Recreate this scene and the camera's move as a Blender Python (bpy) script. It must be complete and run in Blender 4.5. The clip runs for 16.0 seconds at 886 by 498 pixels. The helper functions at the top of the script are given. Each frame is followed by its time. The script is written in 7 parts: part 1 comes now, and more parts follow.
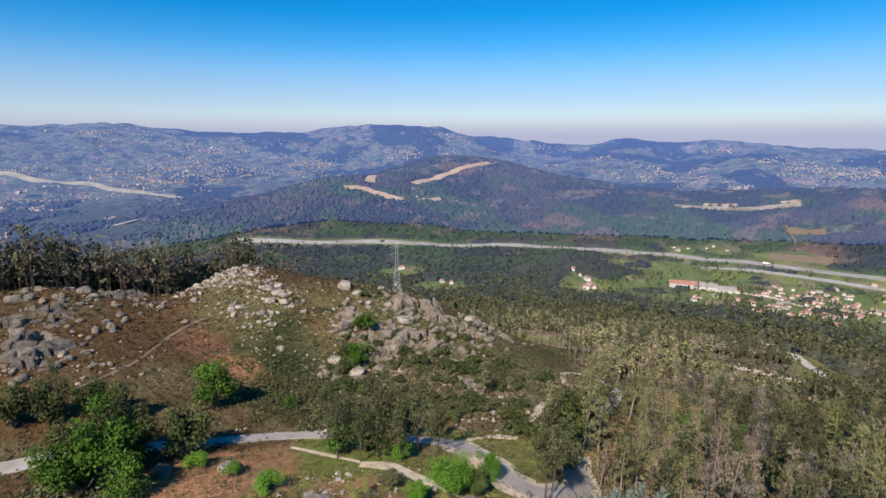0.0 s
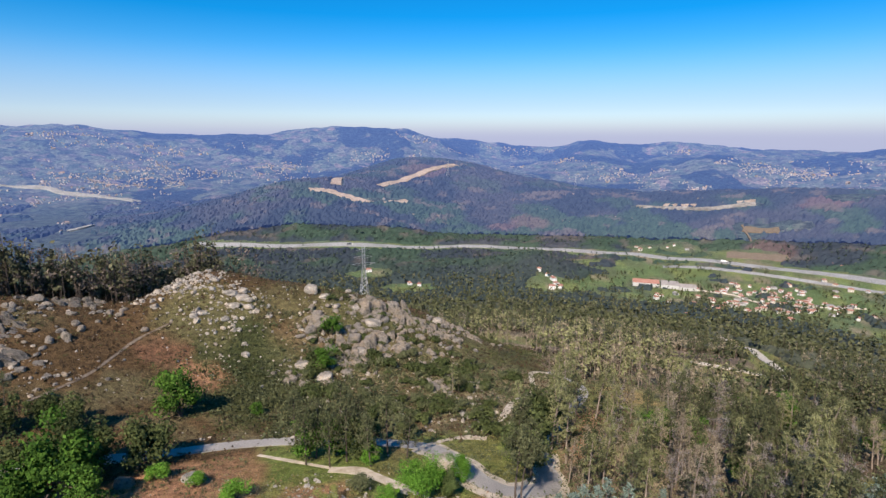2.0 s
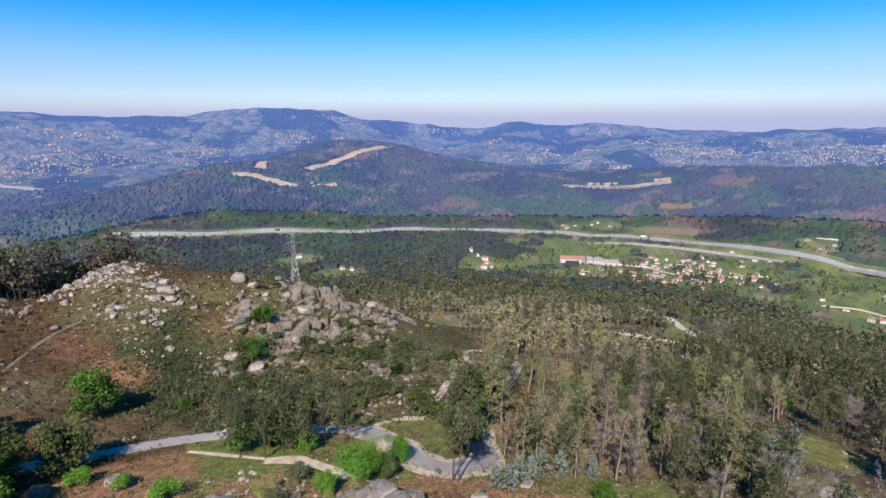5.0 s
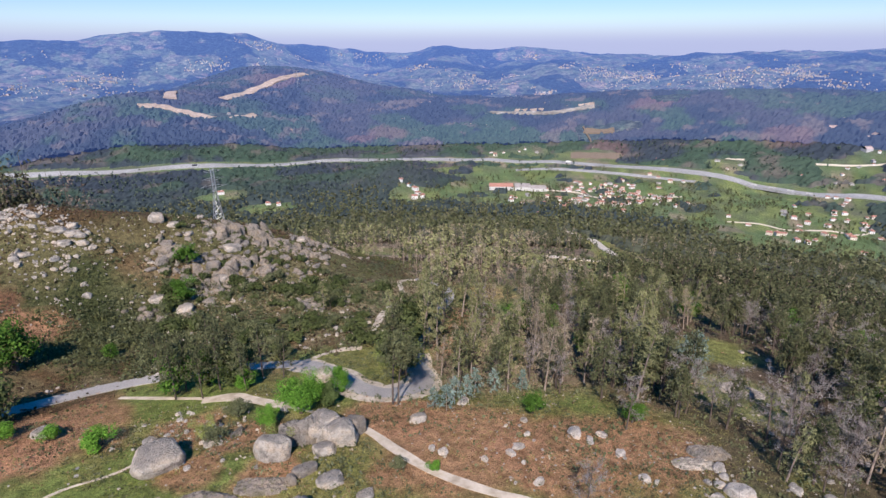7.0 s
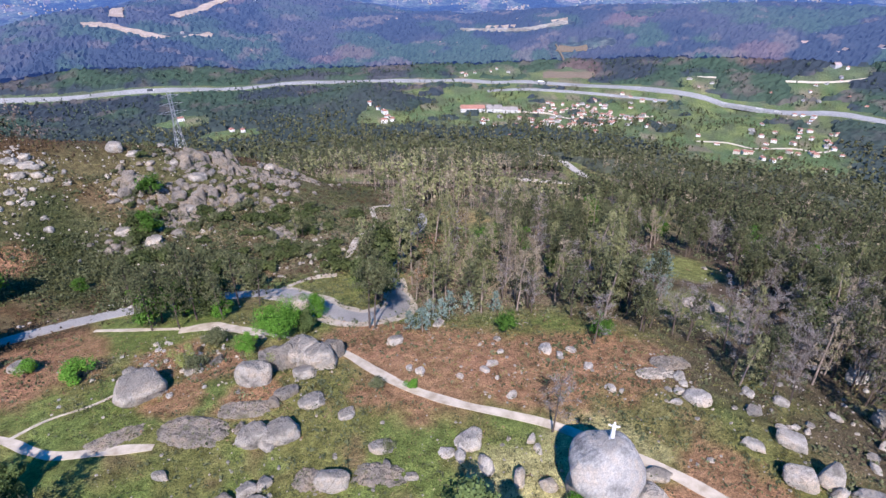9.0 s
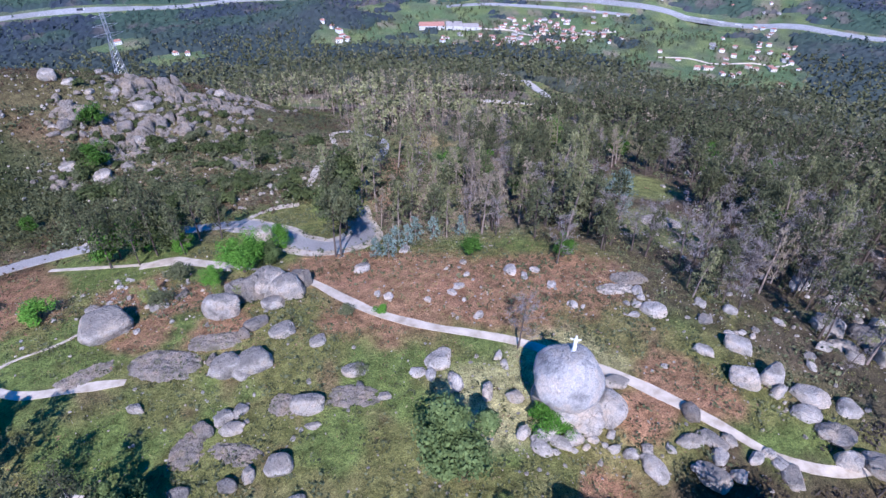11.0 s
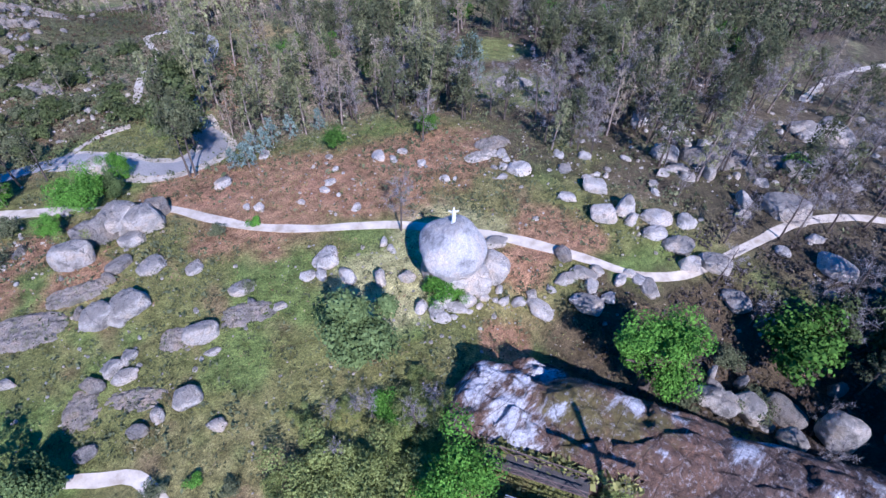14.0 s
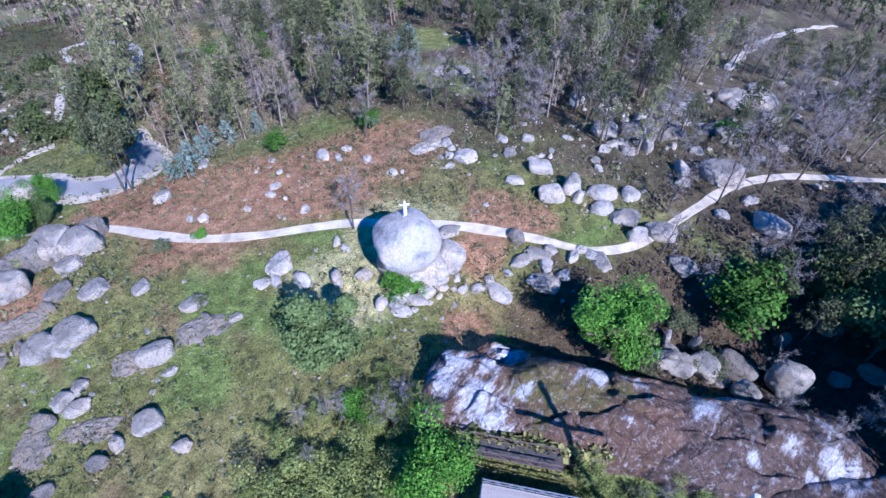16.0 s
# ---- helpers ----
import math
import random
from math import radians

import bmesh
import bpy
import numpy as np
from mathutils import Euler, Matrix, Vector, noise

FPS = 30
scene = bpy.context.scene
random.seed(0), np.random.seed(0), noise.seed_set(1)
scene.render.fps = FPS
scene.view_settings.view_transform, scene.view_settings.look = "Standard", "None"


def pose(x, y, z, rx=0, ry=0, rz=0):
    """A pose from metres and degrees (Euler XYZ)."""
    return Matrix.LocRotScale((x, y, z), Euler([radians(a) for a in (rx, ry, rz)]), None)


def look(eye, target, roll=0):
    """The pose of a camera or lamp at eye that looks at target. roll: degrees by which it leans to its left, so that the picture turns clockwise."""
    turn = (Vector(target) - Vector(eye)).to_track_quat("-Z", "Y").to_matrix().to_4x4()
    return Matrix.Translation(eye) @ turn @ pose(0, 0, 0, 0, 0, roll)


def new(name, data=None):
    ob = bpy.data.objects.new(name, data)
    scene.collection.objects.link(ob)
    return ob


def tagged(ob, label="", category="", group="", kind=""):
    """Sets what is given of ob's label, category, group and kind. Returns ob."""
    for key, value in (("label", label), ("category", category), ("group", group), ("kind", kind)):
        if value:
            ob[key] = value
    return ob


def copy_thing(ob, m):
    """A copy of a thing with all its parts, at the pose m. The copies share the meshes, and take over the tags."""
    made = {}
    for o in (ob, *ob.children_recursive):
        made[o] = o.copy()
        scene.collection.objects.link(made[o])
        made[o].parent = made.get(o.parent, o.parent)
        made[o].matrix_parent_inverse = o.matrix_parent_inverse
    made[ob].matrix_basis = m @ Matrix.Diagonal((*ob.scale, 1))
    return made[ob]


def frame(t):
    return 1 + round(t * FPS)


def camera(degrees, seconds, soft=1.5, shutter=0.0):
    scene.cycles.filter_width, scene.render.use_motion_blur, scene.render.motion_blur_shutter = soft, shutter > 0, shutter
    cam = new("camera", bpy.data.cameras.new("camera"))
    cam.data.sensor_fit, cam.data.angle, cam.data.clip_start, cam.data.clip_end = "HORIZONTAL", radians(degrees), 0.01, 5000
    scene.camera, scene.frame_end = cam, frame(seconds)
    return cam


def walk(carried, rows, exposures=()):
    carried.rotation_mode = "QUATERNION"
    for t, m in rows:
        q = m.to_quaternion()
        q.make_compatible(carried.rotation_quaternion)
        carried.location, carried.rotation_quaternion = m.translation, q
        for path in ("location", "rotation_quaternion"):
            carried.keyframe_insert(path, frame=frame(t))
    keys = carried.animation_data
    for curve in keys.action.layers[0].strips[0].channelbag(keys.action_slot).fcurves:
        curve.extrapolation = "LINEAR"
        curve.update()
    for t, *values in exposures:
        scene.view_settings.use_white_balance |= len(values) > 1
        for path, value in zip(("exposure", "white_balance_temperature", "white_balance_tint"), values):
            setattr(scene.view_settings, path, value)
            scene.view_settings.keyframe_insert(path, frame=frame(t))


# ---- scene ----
cam = camera(77.73, 16.0, 1.45)
# seconds, yaw, pitch, roll: the camera hovers at one place and turns
PATH = [
    (0.0, -0.02, -11.52, -0.13), (0.5, -0.83, -11.47, -0.12), (1.0, -2.1, -11.4, -0.11), (1.5, -2.94, -11.35, -0.12),
    (2.0, -3.48, -11.31, -0.14), (2.5, -5.03, -11.23, -0.08), (3.0, -6.28, -11.19, -0.07), (3.2, -6.72, -11.17, -0.06), (3.7, -7.78, -11.27, -0.04),
    (4.2, -8.9, -11.75, -0.02), (4.7, -10.05, -12.55, 0.0), (5.3, -11.52, -13.93, 0.04), (5.5, -12.18, -14.63, 0.05),
    (6.0, -13.77, -16.5, 0.11), (6.5, -16.06, -18.42, 0.12), (7.0, -18.21, -20.39, 0.15), (7.5, -19.52, -22.37, 0.18),
    (8.0, -20.35, -24.3, 0.17), (8.5, -20.88, -26.26, 0.16), (9.0, -21.32, -28.19, 0.18), (9.2, -21.45, -29.0, 0.17), (9.7, -21.98, -30.93, 0.11),
    (10.2, -22.95, -32.86, 0.04), (10.7, -24.45, -34.79, -0.04), (11.3, -26.8, -37.1, -0.12), (11.5, -27.98, -37.88, -0.1),
    (12.0, -31.08, -39.83, -0.06), (12.5, -34.03, -41.79, -0.05), (13.0, -36.87, -43.75, -0.07), (13.5, -39.65, -45.69, -0.1),
    (14.0, -42.6, -47.64, -0.15), (14.5, -44.92, -48.5, -0.08), (15.0, -47.31, -48.49, -0.08), (15.5, -49.1, -48.49, -0.05),
    (16.0, -49.83, -48.46, 0.01),
]
EXPOSURES = [(0.0, 0.36, 6650, 16), (1.5, 0.44, 6600, 16), (3.0, 0.48, 6500, 17), (6.5, 0.51, 6150, 20), (7.0, 0.54, 6150, 20), (8.0, 0.63, 5950, 20), (9.0, 0.72, 5650, 23), (12.0, 0.66, 4850, 29), (14.0, 0.78, 4850, 29), (16.0, 0.93, 4680, 27)]
walk(cam, [(t, pose(0, 0, 57.0, 90 + pitch, roll, yaw)) for t, yaw, pitch, roll in PATH], EXPOSURES)

# ---- sky and sun ----
SHADE_AZ, SUN_EL = 23.0, 43.0
world = bpy.data.worlds.new("sky")
scene.world = world
world.use_nodes = True
wn = world.node_tree.nodes
sky = wn.new("ShaderNodeTexSky")
sky.sky_type, sky.sun_disc = "NISHITA", False
sky.sun_elevation, sky.sun_rotation = radians(SUN_EL), radians(SHADE_AZ + 180)
sky.air_density, sky.dust_density, sky.ozone_density, sky.altitude = 0.9, 0.1, 3.0, 300
rich = wn.new("ShaderNodeHueSaturation")
rich.inputs["Saturation"].default_value = 1.58
rich.inputs["Value"].default_value = 1.3
world.node_tree.links.new(sky.outputs[0], rich.inputs["Color"])
# thin lilac haze that lies along the horizon all round
where = wn.new("ShaderNodeTexCoord")
split = wn.new("ShaderNodeSeparateXYZ")
world.node_tree.links.new(where.outputs["Generated"], split.inputs[0])
fade = wn.new("ShaderNodeValToRGB")
fade.color_ramp.interpolation = "EASE"
fade.color_ramp.elements[0].position, fade.color_ramp.elements[0].color = 0.0, (0.92, 0.92, 0.92, 1)
fade.color_ramp.elements[1].position, fade.color_ramp.elements[1].color = 0.16, (0, 0, 0, 1)
mid_fade = fade.color_ramp.elements.new(0.045)
mid_fade.color = (0.5, 0.5, 0.5, 1)
world.node_tree.links.new(split.outputs["Z"], fade.inputs[0])
haze = wn.new("ShaderNodeMix")
haze.data_type = "RGBA"
world.node_tree.links.new(fade.outputs[0], haze.inputs[0])
world.node_tree.links.new(rich.outputs[0], haze.inputs[6])
haze.inputs[7].default_value = (3.6, 4.2, 6.4, 1)
world.node_tree.links.new(haze.outputs[2], wn["Background"].inputs[0])
wn["Background"].inputs[1].default_value = 0.079
sun = new("sun", bpy.data.lights.new("sun", "SUN"))
sun.data.energy, sun.data.angle, sun.data.color = 5.0, radians(0.5), (1.0, 0.905, 0.755)
ca, sa = math.cos(radians(SUN_EL)), math.sin(radians(SUN_EL))
sun.matrix_world = look((0, 0, 300), (300 * math.sin(radians(SHADE_AZ)) * ca, 300 * math.cos(radians(SHADE_AZ)) * ca, 300 - 300 * sa))

# ---- the lie of the land: plateau, tor ridge, wooded slope, valley, far ranges ----
SLOPE_R = [0, 60, 75, 105, 160, 250, 420, 600, 780, 950, 1200, 6000]
SLOPE_Z = [0, 0, -1, -7, -20, -44, -92, -146, -190, -203, -205, -205]
# name: azimuth, distance, height, spread across the line of sight, spread along it
HILLS = [
    (-3, 225, 24.9, 30, 34),     # the tor
    (-10, 222, 5.5, 16, 24),
    (-17, 226, 26.8, 22, 30),    # the stony knoll
    (-21.5, 222, 9.2, 13, 22),
    (-29, 222, 12.5, 26, 36),    # saddle
    (-42, 215, 40.0, 40, 45),
    (22, 98, -3, 14, 10),        # hollow of the road bend
    (70, 26, 2.5, 16, 9),        # hump under the rock slab
    (69, 39.5, -5.0, 10, 4.5),   # drop behind the slab
    (95, 52, -4.0, 10, 7),       # the gully
    (13, 1090, 30, 50, 60),      # knoll before the motorway
    (-11, 1750, 117, 260, 230),    # dark wooded hill
    (2, 2230, 172, 310, 260),     # hill with the clay cuttings
    (50.5, 1190, -16, 60, 55),   # hollow under the viaduct
    (20, 1900, 76, 330, 260),
    (33, 1850, 30, 180, 200),
    (40, 1750, 53, 260, 230),    # burnt hill
    (52, 1850, 81, 330, 260),
    (68, 1700, 84, 420, 300),
    (-31, 4400, 250, 560, 560),
    (-10, 4450, 285, 640, 500),
    (0, 4450, 180, 420, 480),
    (-46, 4300, 240, 700, 600),
    (18, 4300, 150, 190, 420),
    (13, 3900, 60, 150, 250),
    (30, 3700, 70, 260, 200),
    (8, 3300, 75, 220, 200),
    (46, 3500, 60, 300, 200),
    (26, 4200, 110, 300, 420),
    (34, 4450, 150, 330, 420),
    (44, 4450, 165, 400, 450),
    (55, 4300, 130, 500, 450),
    (70, 4300, 170, 700, 500),
    (10, 4750, 175, 420, 200),
    (-21, 4450, 75, 380, 400),
    (24, 4780, 190, 500, 200),
    (90, 3900, 260, 1200, 700),
]


def terrain(x, y):
    """Height of the land over the plan, for arrays."""
    x, y = np.asarray(x, float), np.asarray(y, float)
    r = np.hypot(x, y)
    z = sum(np.interp(r * k, SLOPE_R, SLOPE_Z) for k in (0.88, 0.94, 1.0, 1.06, 1.12)) / 5
    for az, d, h, across, along in HILLS:
        s, c = math.sin(math.radians(az)), math.cos(math.radians(az))
        u, v = x * c - y * s, x * s + y * c - d
        z = z + h * np.exp(-0.5 * ((u / across) ** 2 + (v / along) ** 2))
    w = np.clip((r - 60) / 400, 0, 1)
    z = z + 0.35 * np.sin(x * 0.11 + 1.3 * np.sin(y * 0.07)) * np.cos(y * 0.13 + 0.8)
    z = z + w * 3.2 * np.sin(x * 0.021 + 2 * np.sin(y * 0.013)) * np.cos(y * 0.024 + 0.5 * np.sin(x * 0.017))
    w = np.clip((r - 1300) / 1500, 0, 1)
    v = np.clip((r - 2400) / 900, 0, 1)
    z = z + v * 9 * np.sin(x * 0.0173 + 2.1 * np.sin(y * 0.0117)) * np.cos(y * 0.0211 + 1.4 * np.sin(x * 0.0139))
    return z + w * 14 * np.sin(x * 0.0061 + 1.7 * np.sin(y * 0.0043)) * np.cos(y * 0.0072 + np.sin(x * 0.0053))


# ---- small tools ----
rng = np.random.default_rng(7)


def polar(az, r):
    a = radians(az)
    return r * math.sin(a), r * math.cos(a)


def vnoise(x, y, seed=0.0):
    """Smooth value noise over the plan, 0 to 1, for arrays."""
    x, y = np.asarray(x, float) + seed * 17.3, np.asarray(y, float) - seed * 9.1
    ix, iy = np.floor(x), np.floor(y)
    fx, fy = x - ix, y - iy
    fx, fy = fx * fx * (3 - 2 * fx), fy * fy * (3 - 2 * fy)

    def corner(a, b):
        s = np.sin(a * 127.1 + b * 311.7 + seed * 3.7) * 43758.5453
        return s - np.floor(s)
    low = corner(ix, iy) * (1 - fx) + corner(ix + 1, iy) * fx
    high = corner(ix, iy + 1) * (1 - fx) + corner(ix + 1, iy + 1) * fx
    return low * (1 - fy) + high * fy


def fbm(x, y, size, seed=0.0, octaves=4):
    x, y = np.asarray(x, float) / size, np.asarray(y, float) / size
    total, weight = 0.0, 0.0
    for o in range(octaves):
        total = total + vnoise(x * 2 ** o, y * 2 ** o, seed + o) * 0.5 ** o
        weight += 0.5 ** o
    return total / weight


def smooth(v, a, b):
    k = np.clip((v - a) / (b - a), 0, 1)
    return k * k * (3 - 2 * k)


def near_line(x, y, points):
    """Distance over the plan to a line of points."""
    best = np.full(np.shape(x), 1e9)
    for (ax, ay), (bx, by) in zip(points[:-1], points[1:]):
        dx, dy = bx - ax, by - ay
        k = np.clip(((x - ax) * dx + (y - ay) * dy) / (dx * dx + dy * dy), 0, 1)
        best = np.minimum(best, np.hypot(x - ax - k * dx, y - ay - k * dy))
    return best


def ground_at(x, y):
    return float(terrain(x, y))


def quick_mesh(name, verts, faces, material=None, smooth_faces=False):
    """A mesh from arrays; all faces have the same number of corners."""
    verts, faces = np.asarray(verts, np.float32), np.asarray(faces, np.int32)
    me = bpy.data.meshes.new(name)
    n = faces.shape[1]
    me.vertices.add(len(verts))
    me.vertices.foreach_set("co", verts.ravel())
    me.loops.add(faces.size)
    me.loops.foreach_set("vertex_index", faces.ravel())
    me.polygons.add(len(faces))
    me.polygons.foreach_set("loop_start", np.arange(0, faces.size, n, dtype=np.int32))
    me.polygons.foreach_set("use_smooth", np.full(len(faces), smooth_faces))
    me.update(calc_edges=True)
    me.validate()
    if material:
        me.materials.append(material)
    return me


def part(name, me, parent, label=""):
    """Links a mesh as one object under a thing or a part."""
    ob = new(name, me)
    ob.parent = parent
    return tagged(ob, label) if label else ob


def bm_mesh(name, bm, material, smooth_faces=False):
    me = bpy.data.meshes.new(name)
    bm.normal_update()
    bm.to_mesh(me)
    bm.free()
    me.materials.append(material)
    if smooth_faces:
        me.polygons.foreach_set("use_smooth", np.full(len(me.polygons), True))
    return me


def add_box(bm, x0, x1, y0, y1, z0, z1):
    vs = [bm.verts.new(p) for p in ((x0, y0, z0), (x1, y0, z0), (x1, y1, z0), (x0, y1, z0), (x0, y0, z1), (x1, y0, z1), (x1, y1, z1), (x0, y1, z1))]
    for f in ((0, 3, 2, 1), (4, 5, 6, 7), (0, 1, 5, 4), (1, 2, 6, 5), (2, 3, 7, 6), (3, 0, 4, 7)):
        bm.faces.new([vs[i] for i in f])
    return vs


def tube(points, radii, sides=6):
    """Vertices and quads of a tapered tube along points."""
    points = np.asarray(points, float)
    verts, faces = [], []
    for i, p in enumerate(points):
        d = points[min(i + 1, len(points) - 1)] - points[max(i - 1, 0)]
        d = d / (np.linalg.norm(d) + 1e-9)
        u = np.cross(d, (0.31, 0.95, 0.05) if abs(d[2]) > 0.3 else (0, 0, 1))
        u /= np.linalg.norm(u)
        w = np.cross(d, u)
        for k in range(sides):
            a = 2 * math.pi * k / sides
            verts.append(p + radii[i] * (math.cos(a) * u + math.sin(a) * w))
    for i in range(len(points) - 1):
        for k in range(sides):
            a, b = i * sides + k, i * sides + (k + 1) % sides
            faces.append((a, b, b + sides, a + sides))
    return np.array(verts), np.array(faces)


def joined(pieces):
    verts, faces, base = [], [], 0
    for v, f in pieces:
        verts.append(v)
        faces.append(np.asarray(f) + base)
        base += len(v)
    return np.concatenate(verts), np.concatenate(faces)


def leaf_quads(centres, sizes, gen, normals=None, slim=1.0, droop=0.0):
    """Small leaf clumps at the given places, facing about along the normals."""
    c = np.asarray(centres)
    n = len(c)
    f = gen.normal(size=(n, 3))
    if normals is not None:
        f = f * 0.5 + normals
    f /= np.linalg.norm(f, axis=1)[:, None] + 1e-9
    d = np.cross(f, gen.normal(size=(n, 3)))
    d[:, 2] -= droop
    d /= np.linalg.norm(d, axis=1)[:, None] + 1e-9
    o = np.cross(f, d)
    s = np.asarray(sizes)[:, None]
    k = gen.uniform(0.5, 0.9, (n, 1)) * slim
    v = np.stack([c - d * s, c + o * s * k, c + d * s, c - o * s * k], 1).reshape(-1, 3)
    return v, np.arange(4 * n).reshape(n, 4)


# ---- materials ----
def ramp(nt, fac, stops):
    node = nt.nodes.new("ShaderNodeValToRGB")
    while len(node.color_ramp.elements) < len(stops):
        node.color_ramp.elements.new(0.5)
    for e, (p, c) in zip(node.color_ramp.elements, stops):
        e.position, e.color = p, (*c, 1)
    nt.links.new(fac, node.inputs[0])
    return node.outputs[0]


def tex_noise(nt, scale, detail=4, coords="Object", rough=0.6):
    tc = nt.nodes.new("ShaderNodeNewGeometry" if coords == "Position" else "ShaderNodeTexCoord")
    node = nt.nodes.new("ShaderNodeTexNoise")
    node.inputs["Scale"].default_value, node.inputs["Detail"].default_value, node.inputs["Roughness"].default_value = scale, detail, rough
    nt.links.new(tc.outputs[coords], node.inputs["Vector"])
    return node.outputs[0]


def tex_noise_colour(nt, scale):
    """Noise as a vector, to bend lines with."""
    tc, node = nt.nodes.new("ShaderNodeNewGeometry"), nt.nodes.new("ShaderNodeTexNoise")
    node.inputs["Scale"].default_value, node.inputs["Detail"].default_value = scale, 5
    nt.links.new(tc.outputs["Position"], node.inputs["Vector"])
    return node.outputs["Color"]


def mixed(nt, fac, a, b, kind="MIX"):
    node = nt.nodes.new("ShaderNodeMix")
    node.data_type, node.blend_type = "RGBA", kind
    for sock, v in ((node.inputs[0], fac), (node.inputs[6], a), (node.inputs[7], b)):
        if isinstance(v, (int, float)):
            sock.default_value = v
        elif isinstance(v, tuple):
            sock.default_value = (*v, 1)
        else:
            nt.links.new(v, sock)
    return node.outputs[2]


def shell(name, rough=0.9, metal=0.0, spec=0.3):
    m = bpy.data.materials.new(name)
    m.use_nodes = True
    b = m.node_tree.nodes["Principled BSDF"]
    b.inputs["Roughness"].default_value, b.inputs["Metallic"].default_value = rough, metal
    b.inputs["Specular IOR Level"].default_value = spec
    return m, m.node_tree, b


def bumped(nt, b, height, strength, distance):
    node = nt.nodes.new("ShaderNodeBump")
    node.inputs["Strength"].default_value, node.inputs["Distance"].default_value = strength, distance
    nt.links.new(height, node.inputs["Height"])
    nt.links.new(node.outputs[0], b.inputs["Normal"])


def surface(name, dark, light, scale, rough=0.9, metal=0.0, bump=0.3, depth=0.05, fine=8.0, spec=0.3):
    """A surface that varies at two scales between two colours."""
    m, nt, b = shell(name, rough, metal, spec)
    big, small = tex_noise(nt, scale), tex_noise(nt, scale * fine, 6)
    col = ramp(nt, big, [(0.3, dark), (0.7, light)])
    grain = ramp(nt, small, [(0.3, (0.62, 0.62, 0.62)), (0.7, (1.25, 1.25, 1.25))])
    nt.links.new(mixed(nt, 1.0, col, grain, "MULTIPLY"), b.inputs["Base Color"])
    bumped(nt, b, small, bump, depth)
    return m


def foliage(name, dark, light, thin=0.25, scale=0.25):
    """Leaves: each clump its own tone, with drifts of colour, letting some light through."""
    m, nt, b = shell(name, 0.8, 0, 0.08)
    geo = nt.nodes.new("ShaderNodeNewGeometry")
    info = nt.nodes.new("ShaderNodeObjectInfo")
    tone = nt.nodes.new("ShaderNodeMath")
    tone.operation = "MULTIPLY_ADD"
    nt.links.new(geo.outputs["Random Per Island"], tone.inputs[0])
    tone.inputs[1].default_value = 0.62
    half = nt.nodes.new("ShaderNodeMath")
    half.operation = "MULTIPLY_ADD"
    nt.links.new(info.outputs["Random"], half.inputs[0])
    half.inputs[1].default_value = 0.25
    drift = nt.nodes.new("ShaderNodeMath")
    drift.operation = "MULTIPLY_ADD"
    nt.links.new(tex_noise(nt, scale, 2), drift.inputs[0])
    drift.inputs[1].default_value, drift.inputs[2].default_value = 0.9, -0.38
    nt.links.new(drift.outputs[0], half.inputs[2])
    nt.links.new(half.outputs[0], tone.inputs[2])
    col = ramp(nt, tone.outputs[0], [(0.08, tuple(c * 0.75 for c in dark)), (0.5, tuple((p + q) / 2 for p, q in zip(dark, light))), (0.95, tuple(c * 1.3 for c in light))])
    nt.links.new(col, b.inputs["Base Color"])
    tl = nt.nodes.new("ShaderNodeBsdfTranslucent")
    nt.links.new(col, tl.inputs[0])
    mx = nt.nodes.new("ShaderNodeMixShader")
    mx.inputs[0].default_value = thin * 0.6
    nt.links.new(b.outputs[0], mx.inputs[1])
    nt.links.new(tl.outputs[0], mx.inputs[2])
    nt.links.new(mx.outputs[0], nt.nodes["Material Output"].inputs[0])
    return m


